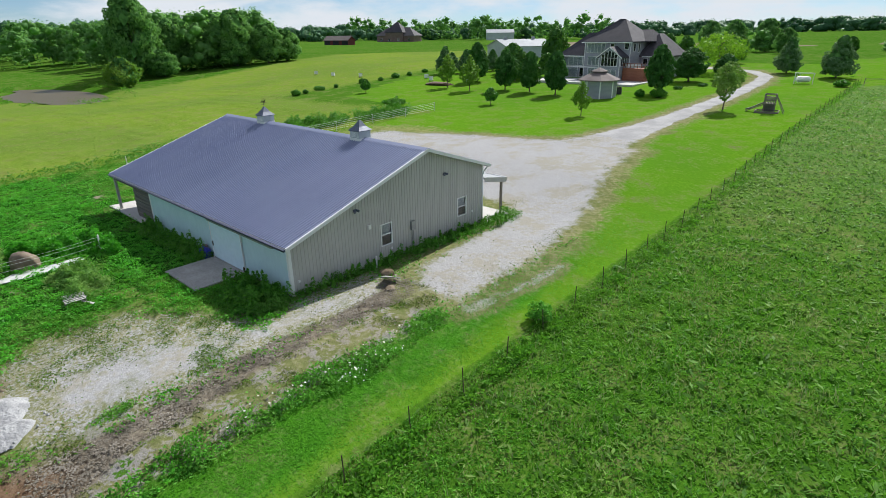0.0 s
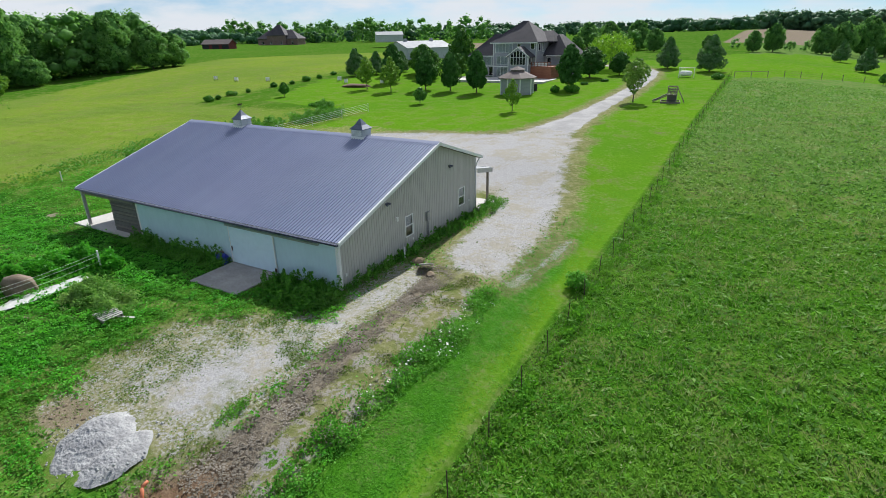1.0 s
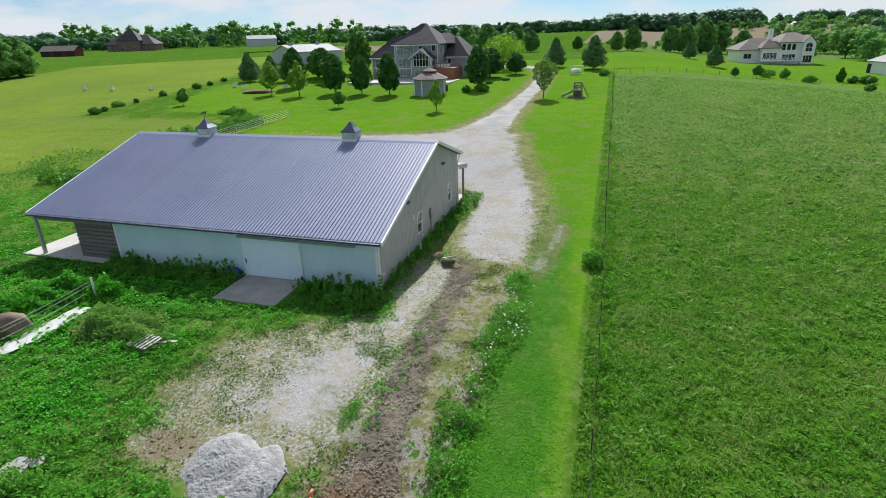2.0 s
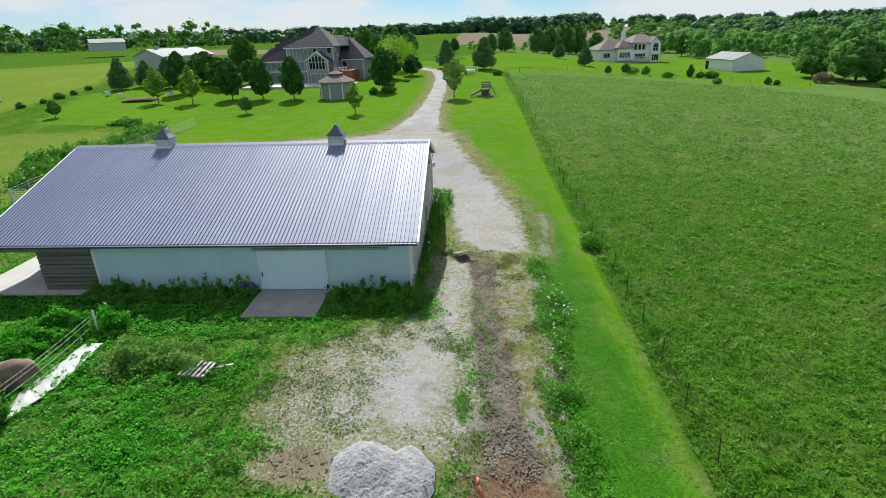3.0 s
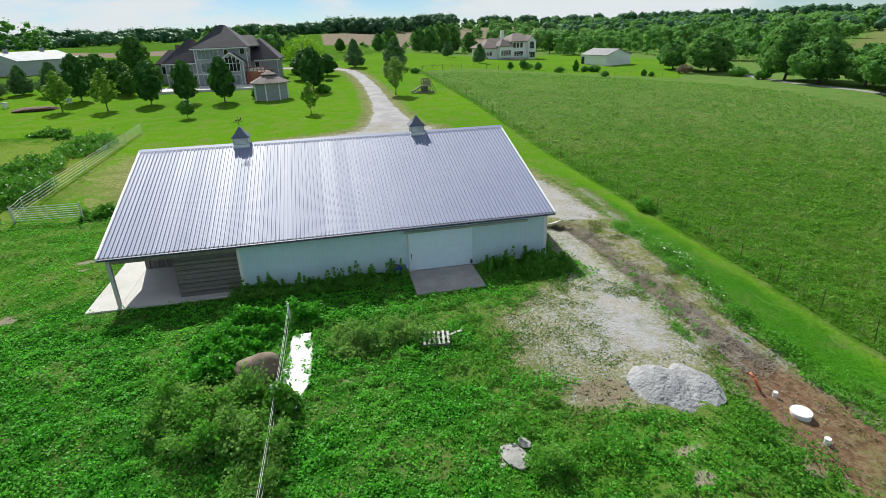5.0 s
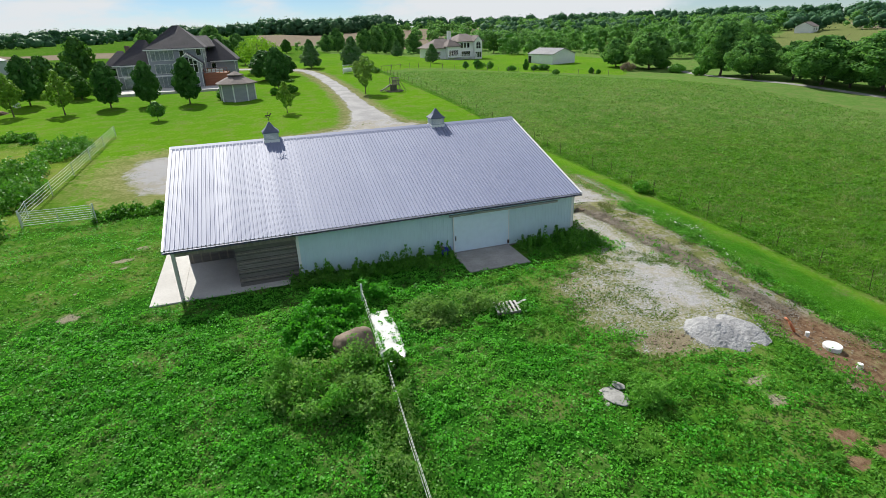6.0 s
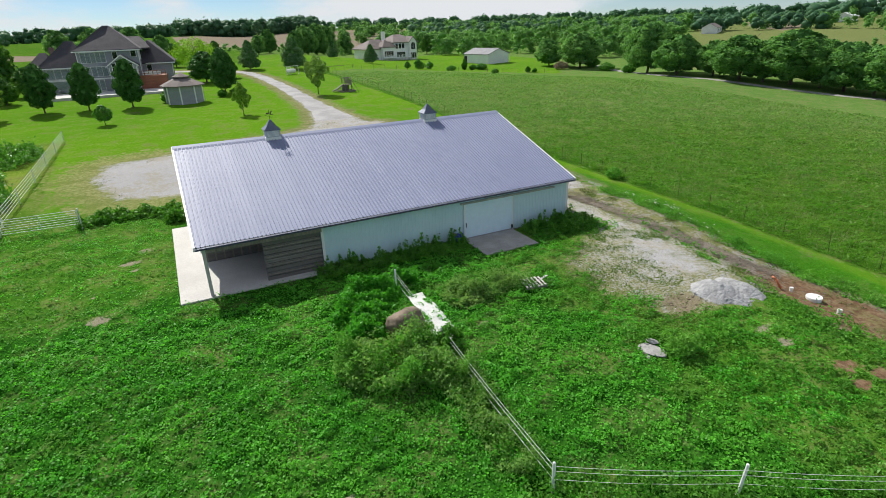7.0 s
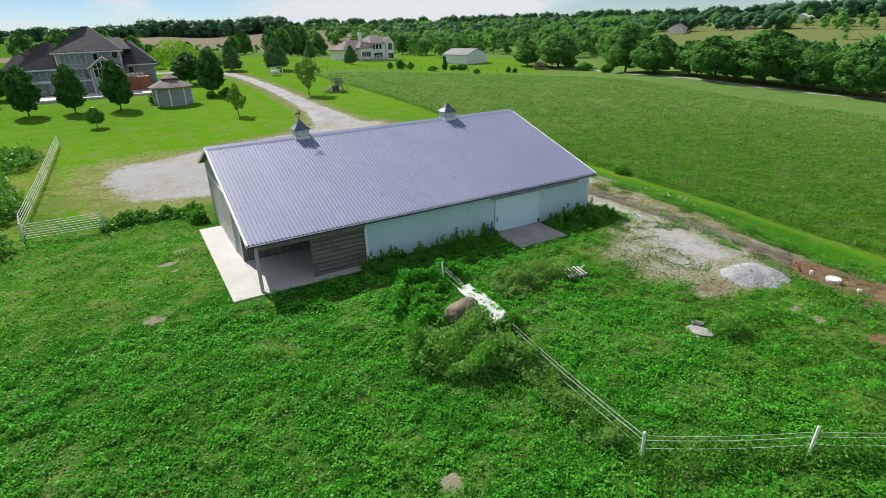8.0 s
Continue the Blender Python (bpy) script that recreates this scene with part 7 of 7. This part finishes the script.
def field_fence(line, step):
    """Wooden posts with wires along the far edge of the pasture, starting with a braced corner."""
    F = thing("field_fence", "wire fence on grey wooden posts along the far lawn", "fence", (0, 0, 0))
    spots = []
    for (ax, ay), (bx, by) in zip(line[:-1], line[1:]):
        k = max(1, int(math.hypot(bx - ax, by - ay) / step))
        spots += [(ax + (bx - ax) * i / k, ay + (by - ay) * i / k) for i in range(k)]
    feet = [Vector(spot(x, y)) for x, y in spots + [line[-1]]]
    bm = bmesh.new()
    tube(bm, (0, 0, -0.4), (0, 0, 1.25), 0.06, 0.055, 6)
    me = bpy.data.meshes.new("post")
    bm.to_mesh(me)
    bm.free()
    me.materials.append(M_POST)
    for p in feet:
        share("post", me, F, Matrix.Translation(p))
    for h in (0.45, 0.8, 1.15):
        bm = bmesh.new()
        for p, q in zip(feet[:-1], feet[1:]):
            tube(bm, p + Vector((0, 0, h)), q + Vector((0, 0, h)), 0.004, 0.004, 3)
        part("wire", bm, M_RUST, F)
    for k in (0, 1):
        bm = bmesh.new()
        tube(bm, feet[k] + Vector((0, 0, 1.05)), feet[k + 1] + Vector((0, 0, 1.05)), 0.05, 0.05, 6)
        part("brace", bm, M_POST, F)


field_fence([(12.2, 109.5), (24, 117), (57, 123), (68, 115.5), (80, 103.5)], 3.4)
rope_fence("white rope fence on pale posts through the paddock", [(-15.85, -4.25, 0), (-16.1, -10.6, -6), (-16.55, -19.2, 0), (-11.5, -22.1, 10), (-6.4, -25.1, 0), (-1.3, -28.1, 0)], (0.5, 0.85, 1.05), 1.2, 0.0075, M_TRIM, 0.055)
rope_fence("long white rail fence beside the lawn", [(-37.3, 51.5, 0), (-37.4, 45, 0), (-37.5, 38.5, 0), (-37.6, 32, 0), (-37.8, 25.5, 0), (-38.0, 19.8, 0), (-37.7, 17.4, 0)], (0.3, 0.55, 0.8, 1.05, 1.28), 1.32, 0.016, M_GATE, 0.035, 0.015)


def gate(x0, y0, x1, y1):
    G = thing("farm_gate", "white tubular farm gate, closed", "gate", spot(x0, y0), math.degrees(math.atan2(y1 - y0, x1 - x0)))
    w = math.hypot(x1 - x0, y1 - y0)
    for i in range(7):
        z = 0.22 + i * 0.175
        bm = bmesh.new()
        tube(bm, (0.08, 0, z), (w - 0.08, 0, z), 0.024, 0.024, 6)
        part("bar", bm, M_GATE, G)
    for x in (0.08, w / 2, w - 0.08):
        bm = bmesh.new()
        tube(bm, (x, 0, 0.22), (x, 0, 1.28), 0.026, 0.026, 6)
        part("upright", bm, M_GATE, G)
    for x in (-0.05, w + 0.05):
        bm = bmesh.new()
        tube(bm, (x, 0, -0.4), (x, 0, 1.4), 0.055, 0.055, 8)
        part("gate_post", bm, M_GATE, G)


gate(-37.6, 17.1, -32.7, 16.9)


# ---- things in the grass ----
def boulder(name, label, x, y, rx, ry, rz, seed, material, category="boulder", fine=4):
    bm = bmesh.new()
    bmesh.ops.create_icosphere(bm, subdivisions=fine, radius=1.0)
    chip = random.Random(seed)
    cuts = [(Vector((chip.gauss(0, 1), chip.gauss(0, 1), chip.gauss(0.3, 0.8))).normalized(), chip.uniform(0.74, 0.9)) for _ in range(11)]
    for v in bm.verts:
        k = 1 + 0.20 * noise.noise(v.co * 1.3 + Vector((seed, 0, 0))) + 0.06 * noise.noise(v.co * 4 + Vector((0, seed, 0)))
        for d, lim in cuts:
            k = min(k, lim / max(0.05, v.co.dot(d)))
        k += 0.05 * noise.noise(v.co * 7 + Vector((0, 0, seed)))
        v.co = Vector((v.co.x * rx * k, v.co.y * ry * k, v.co.z * rz * k))
    ob = new(name, bpy.data.meshes.new(name))
    bm.to_mesh(ob.data)
    bm.free()
    for p in ob.data.polygons:
        p.use_smooth = fine > 2
    ob.data.materials.append(material)
    ob.matrix_basis = pose(*spot(x, y, rz * (0.45 if fine > 2 else 0.15)), 0, 0, seed * 37)
    return tagged(ob, label, category)


meadow_post = thing("fence_post", "lone pale fence post in the weeds at the meadow's edge", "fence post", spot(-41.5, 6.4))
bm = bmesh.new()
tube(bm, (0, 0, -0.3), (0.02, 0, 1.05), 0.06, 0.055, 10)
tube(bm, (0.02, 0, 1.05), (0.02, 0, 1.09), 0.055, 0.03, 10)
part("post", bm, M_ROPE, meadow_post)


boulder("boulder", "large rounded brown boulder among vines", -16.95, -8.2, 1.1, 0.8, 0.76, 10, M_STONE)
boulder("mulch_bed", "low heap of dark brown mulch on the lawn", -61.5, 79, 3.9, 1.7, 0.5, 5, M_CEDAR, "mulch")
boulder("concrete_piece", "flat broken piece of pale concrete half buried in clover", -7.85, -15.1, 0.72, 0.5, 0.07, 3, M_PALESLAB, "concrete piece", 3)
boulder("concrete_piece", "small flat piece of pale concrete half buried in clover", -7.3, -14.6, 0.32, 0.24, 0.05, 8, M_PALESLAB, "concrete piece", 3)
rnd = random.Random(12)
for i in range(5):
    r = rnd.uniform(0.12, 0.24)
    boulder("stone", "pale broken stone half buried in the grass", -8.0 + rnd.gauss(0, 0.5), -15.0 + rnd.gauss(0, 0.3), r, r * 0.8, r * 0.16, i + 1, M_RUBBLE, "stone", 2)
for i in range(22):
    r = rnd.uniform(0.05, 0.15)
    boulder("stone", "brown stone beside the gravel heap", -3.2 + rnd.gauss(0, 0.8), -12.8 + rnd.gauss(0, 0.45), r, r * 0.8, r * 0.45, i + 30, M_CLAY, "stone", 2)


def heap():
    """The heap of crushed stone: two merged humps with a rough surface."""
    def height(x, y):
        foot = math.hypot((x - 0.3 + 0.15 * y) / 2.45, (y + 0.1) / 1.85) + 0.10 * noise.noise((x * 0.9, y * 0.9, 4))
        body = max(0, 1 - foot)
        a = max(0, 1 - math.hypot((x + 0.45) / 1.5, (y - 0.5) / (2.7 if y < 0.5 else 1.1)))
        b = max(0, 1 - math.hypot((x - 1.75) / 1.0, (y - 0.5) / (2.4 if y < 0.5 else 1.0)))
        return min(body * 0.8, 0.20 * body + 0.42 * a + 0.36 * b) + (0.035 * noise.noise((x * 1.8, y * 1.8, 1)) + 0.022 * noise.noise((x * 6, y * 6, 2)) + 0.022 * noise.noise((x * 14, y * 14, 3))) * min(1, body * 5)
    bm = bmesh.new()
    n = 150
    grid = [[bm.verts.new((-2.6 + 5.2 * i / n, -2 + 4.0 * j / n, height(-2.6 + 5.2 * i / n, -2 + 4.0 * j / n) - 0.06)) for i in range(n + 1)] for j in range(n + 1)]
    for j in range(n):
        for i in range(n):
            if max(v.co.z for v in (grid[j][i], grid[j][i + 1], grid[j + 1][i + 1], grid[j + 1][i])) > -0.05:
                bm.faces.new((grid[j][i], grid[j][i + 1], grid[j + 1][i + 1], grid[j + 1][i]))
    bmesh.ops.delete(bm, geom=[v for v in bm.verts if not v.link_faces], context="VERTS")
    H = thing("gravel_heap", "heap of pale crushed limestone at the end of the gravel", "gravel heap", spot(-0.62, -12.9, -0.07), 0)
    H.scale = (0.84, 0.96, 1.5)
    part("mound", bm, M_HEAP, H, "", True)
    chip = random.Random(9)
    for k in range(36):
        a = chip.uniform(0, math.tau)
        q = chip.uniform(0.95, 1.15)
        x, y, r = 0.3 + 2.2 * q * math.cos(a), -0.1 + 1.7 * q * math.sin(a), chip.uniform(0.03, 0.075)
        bm = bmesh.new()
        bmesh.ops.create_icosphere(bm, subdivisions=1, radius=r)
        for v in bm.verts:
            v.co = Vector((v.co.x, v.co.y * chip.uniform(0.7, 1.0), v.co.z * 0.6)) + Vector((x, y, 0.06 + r * 0.3 + max(0.0, height(x, y) - 0.06)))
        part("loose_stone", bm, M_HEAP, H)


heap()


def round_lid(x, y, r, h, label, name="septic_lid", category="lid"):
    L = thing(name, label, category, spot(x, y))
    bm = bmesh.new()
    tube(bm, (0, 0, -0.2), (0, 0, h), r * 0.93, r * 0.93, 28)
    part("riser", bm, M_PLASTIC, L)
    bm = bmesh.new()
    tube(bm, (0, 0, h), (0, 0, h + 0.05), r, r * 0.96, 28)
    part("cap", bm, M_PLASTIC, L)


round_lid(3.75, -15.4, 0.40, 0.18, "round white plastic tank lid on bare soil")
round_lid(3.6, -14.25, 0.10, 0.17, "short white pipe with cap in the soil", "cleanout_pipe", "pipe")
round_lid(3.5, -16.85, 0.12, 0.20, "short white pipe with cap in the soil", "cleanout_pipe", "pipe")
O = thing("orange_pipe", "bent orange plastic pipe lying on the soil", "pipe", spot(3.2, -13.9, 0.05), 60)
bm = bmesh.new()
tube(bm, (0, 0, 0), (0.10, 0.30, 0.50), 0.065, 0.065, 8)
tube(bm, (0.10, 0.30, 0.50), (0.30, 0.42, 0.58), 0.065, 0.05, 8)
part("tube", bm, M_ORANGE, O, "", True)


def pallet(x, y, turn):
    P = thing("pallet", "weathered pale wooden pallet overgrown by weeds", "pallet", spot(x, y, 0.14), turn)
    P.rotation_euler.rotate_axis("X", radians(3))
    for i in range(6):
        part("slat", boxes((-0.6 + i * 0.22, -0.52 + 0.03 * (i % 3), 0.12, -0.6 + i * 0.22 + 0.115, 0.56 - 0.05 * (i % 2), 0.145)), M_PALLET, P)
    for yy in (-0.5, -0.03, 0.42):
        part("runner", boxes((-0.6, yy, 0.0, 0.62, yy + 0.08, 0.118)), M_WOOD, P)


pallet(-9.1, -7.7, -9)
pl = thing("fallen_board", "pale board lying beside the pallet", "board", spot(-8.2, -7.3, 0.1), 20)
part("plank", boxes((-0.5, -0.07, 0, 0.5, 0.07, 0.03)), M_PALLET, pl)


def white_sheet():
    """A strip of plastic sheet on the ground beside the rope fence, with ragged edges and wrinkles."""
    S = thing("plastic_sheet", "dirty white plastic sheet lying in the grass beside the rope fence", "plastic sheet", (0, 0, 0))
    bm = bmesh.new()
    n, k = 56, 12
    rows = []
    for i in range(n + 1):
        t = i / n
        y = -5.45 - 5.3 * t
        mid = -15.22 - 0.38 * t + 0.10 * noise.noise((0.3, y * 0.9, 1.0))
        half = (0.42 + 0.18 * min(1, t * 2.2)) * (1 if t < 0.72 else max(0.25, 1 - 2.6 * (t - 0.72)))
        row = []
        for j in range(k + 1):
            q = 2 * j / k - 1
            edge = 0.10 * noise.noise((q * 9.0, y * 2.6, 3.0)) + 0.05 * noise.noise((q * 9.0, y * 7.0, 5.0)) if abs(q) == 1 else 0.0
            x = mid + q * half + edge
            row.append(bm.verts.new((x, y + 0.06 * noise.noise((x * 4, t * 3, 2.0)), float(land(x, y)) + 0.09 + 0.05 * noise.noise((x * 2.4, y * 1.7, 0.0)) + 0.025 * noise.noise((x * 7, y * 5, 4.0)))))
        rows.append(row)
    for a, b in zip(rows[:-1], rows[1:]):
        for j in range(k):
            bm.faces.new((a[j], a[j + 1], b[j + 1], b[j]))
    top = bm.faces[:]
    made = bmesh.ops.extrude_face_region(bm, geom=top)
    bmesh.ops.translate(bm, vec=(0, 0, 0.02), verts=[v for v in made["geom"] if isinstance(v, bmesh.types.BMVert)])
    bmesh.ops.recalc_face_normals(bm, faces=bm.faces)
    part("sheet", bm, M_SHEET, S, "", True)


white_sheet()
weed_patch("weeds", "grass tufts over the edges of the white sheet", 68, 9000, -16.6, -14.2, -11, -5, lambda x, y: np.clip(1 - np.abs(to_line(x, y, SHEET) + 0.08) / 0.18, 0, 1) * sstep(-0.1, 0.3, lattice(x, y, 1.6, 41)), 0.35, 0.06, L_CLOVER)

T = thing("blue_tarp", "crumpled blue tarp beside the sliding door", "tarp", (-9.65, -0.1, 0.0))
bm = bmesh.new()
bmesh.ops.create_icosphere(bm, subdivisions=3, radius=0.5)
for v in bm.verts:
    k = 1 + 0.45 * noise.noise(v.co * 3.1)
    v.co = Vector((v.co.x * 0.95 * k, v.co.y * 0.6 * k, max(-0.05, v.co.z * 0.9 * k + 0.2)))
part("cloth", bm, M_BLUE, T)
bk = thing("red_bucket", "dull red bucket behind the tarp", "bucket", (-9.95, 0.0, 0.0))
bm = bmesh.new()
tube(bm, (0, 0, 0), (0, 0, 0.62), 0.18, 0.23, 14)
part("pail", bm, M_BRICK, bk)

D = thing("broken_board", "bent pale board on the rubble by the gable", "board", spot(2.25, 5.0, 0.12), 25)
bm = bmesh.new()
solid(bm, [(-0.45, 0.45, 0.0), (0.45, 0.40, 0.02), (0.40, -0.40, 0.42), (-0.38, -0.45, 0.36)], (0, 0.02, 0.035))
part("sheet", bm, M_PALLET, D)
boulder("rubble", "dark clump of rubble beside the gable wall", 1.3, 5.6, 0.45, 0.35, 0.26, 21, M_CLAY, "rubble")
boulder("rubble", "grey clump of rubble beside the gable wall", 2.9, 4.4, 0.4, 0.3, 0.14, 23, M_CLAY, "rubble")
V = thing("vent_pipe", "white plastic pipe standing beside the gable wall", "pipe", (0.1, 5.9, 0))
bm = bmesh.new()
tube(bm, (0, 0, -0.3), (0, 0, 0.7), 0.05, 0.05, 10)
part("tube", bm, M_PLASTIC, V)


def hive(x, y, turn):
    """A white box on a stand, with a lid that hangs over."""
    B = thing("beehive", "white wooden beehive box standing at the meadow's edge", "beehive", spot(x, y), turn, "meadow beehives")
    part("body", boxes((-0.42, -0.35, 0.3, 0.42, 0.35, 1.0)), M_TRIM, B)
    part("lid", boxes((-0.47, -0.40, 1.0, 0.47, 0.40, 1.09)), M_PALE, B)
    for a in (-0.34, 0.34):
        for b in (-0.28, 0.28):
            part("leg", boxes((a - 0.04, b - 0.04, -0.3, a + 0.04, b + 0.04, 0.3)), M_POST, B)


for i, (x, y) in enumerate(((-117.7, 86.3), (-106.8, 84.3), (-95, 84.4), (-73.2, 87.3), (-68, 83.4), (-58.2, 84.5))):
    hive(x, y, i * 31 % 90)


# ---- play set and tank by the drive ----
def play_set(x, y):
    P = thing("play_set", "weathered wooden play tower with a dark slide", "play set", spot(x, y), 8)
    P.scale = (0.85, 0.85, 0.88)
    for a in (-0.75, 0.75):
        for b in (-0.75, 0.75):
            part("post", boxes((a - 0.07, b - 0.07, -0.3, a + 0.07, b + 0.07, 2.75)), M_POST, P)
    part("platform", boxes((-0.85, -0.85, 1.25, 0.85, 0.85, 1.38)), M_POST, P)
    for z in (1.75, 2.15, 2.62):
        for s in (-0.84, 0.78):
            part("rail", boxes((-0.85, s, z, 0.85, s + 0.06, z + 0.13)), M_POST, P)
    for s in (-0.84, 0.78):
        part("rail", boxes((s, -0.775, 2.63, s + 0.06, 0.775, 2.74)), M_POST, P)
    for i in range(6):
        part("slat", boxes((-0.62 + i * 0.22, -0.90, 1.39, -0.50 + i * 0.22, -0.845, 2.3)), M_POST, P)
    part("panel", boxes((-0.7, 0.70, 0.0, 0.7, 0.74, 1.24)), M_WOOD, P)
    bm = bmesh.new()
    solid(bm, [(-0.86, -0.32, 1.32), (-2.6, -0.32, 0.45), (-3.3, -0.32, 0.22), (-3.3, -0.32, 0.38), (-2.6, -0.32, 0.62), (-0.86, -0.32, 1.52)], (0, 0.64, 0))
    part("slide", bm, M_WOOD, P, "dark weathered slide")
    for s in (-0.55, 0.42):
        bm = bmesh.new()
        tube(bm, (-3.2, s, 0.05), (-0.8, s, 1.15), 0.05)
        part("brace", bm, M_POST, P)
    for k, (x0, y0, x1, y1) in enumerate(((-1.9, -1.5, 1.5, -1.36), (-1.9, 1.36, 1.5, 1.5), (-1.9, -1.34, -1.76, 1.34), (1.36, -1.34, 1.5, 1.34))):
        part("edging", boxes((x0, y0, -0.1, x1, y1, 0.22)), M_POST, P)
    for s in (-1, 1):
        bm = bmesh.new()
        tube(bm, (0.8, s * 0.5, 2.5), (2.3, s * 1.2, -0.2), 0.06)
        part("brace", bm, M_POST, P)


play_set(5.8, 72.2)
N = thing("gas_tank", "white gas tank behind a pale lattice frame", "gas tank", spot(3.2, 107.5), 10)
N.scale = (0.8, 0.8, 0.8)
bm = bmesh.new()
bmesh.ops.create_uvsphere(bm, u_segments=16, v_segments=12, radius=0.65)
for v in bm.verts:
    v.co = Vector((v.co.z * 1.0 + (0.9 if v.co.z > 0 else -0.9), v.co.x, v.co.y + 0.95))
part("tank", bm, M_PLASTIC, N, "", True)
for a in (-1.7, 1.9):
    part("frame_post", boxes((a - 0.07, -1.1, -0.2, a + 0.07, -0.96, 2.3)), M_TRIM, N)
part("frame_beam", boxes((-1.9, -1.12, 2.3, 2.1, -0.94, 2.45)), M_TRIM, N)
for i in range(5):
    part("lattice_bar", boxes((-1.6 + i * 0.3, -1.05, 0, -1.55 + i * 0.3, -1.0, 2.3)), M_TRIM, N)


weed_patch("reeds", "rough green growth round the muddy pond", 63, 40000, -205, -118, 8, 52, lambda x, y: np.clip(1 - np.abs(np.hypot((x + 160) / 33, (y - 30) / 14) - 1.02) / 0.16, 0, 1) * sstep(-0.2, 0.2, clumps(x, y, 0.12, 44.0)), 1.3, 0.2, L_PASTURE)

pts, rng = sown(64, 420, 5.6, 8.6, -3, 4, lambda x, y: along(WEEDS, 0.8)(x, y) * sstep(0.1, 0.4, clumps(x, y, 0.7, 91.0)))
pts[:, 2] += rng.uniform(0.25, 0.45, len(pts))
stuff("wildflowers", "small white wildflower heads in the weedy verge", "flowers", raw_mesh("wildflowers", leaf_quads(pts, np.tile([0, 0, 1.0], (len(pts), 1)), 0.05, rng, 0.3, 1.0), 4, M_PLASTIC))

for x, y in ((-13.7, 92.0), (-11.1, 97.7)):
    bush(x, y, 0.55, 1.6, "low dark shrub on the lawn beside the drive", L_DARK, int(abs(x) * 7), 900, 0.1)
M_TARP = worn("black cover cloth", (0.012, 0.012, 0.014), (0.025, 0.025, 0.028), 0.6, 0, 2, 12, bump=0.1)
G = thing("covered_grill", "grill under a black cover beside the gazebo", "grill", spot(-20.1, 81.4), 15)
bm = bmesh.new()
bmesh.ops.create_cube(bm, size=1.0)
bmesh.ops.subdivide_edges(bm, edges=bm.edges[:], cuts=3, use_grid_fill=True)
for v in bm.verts:
    w = 1.0 - 0.22 * max(0.0, v.co.z)
    v.co = Vector((v.co.x * 0.8 * w + 0.04 * noise.noise(v.co * 4), v.co.y * 0.6 * w + 0.04 * noise.noise(v.co * 5), (v.co.z + 0.5) * 1.25))
part("cover", bm, M_TARP, G)
for s in (-0.34, 0.34):
    part("foot", boxes((s - 0.05, -0.25, -0.1, s + 0.05, 0.25, 0.015)), M_RUST, G)
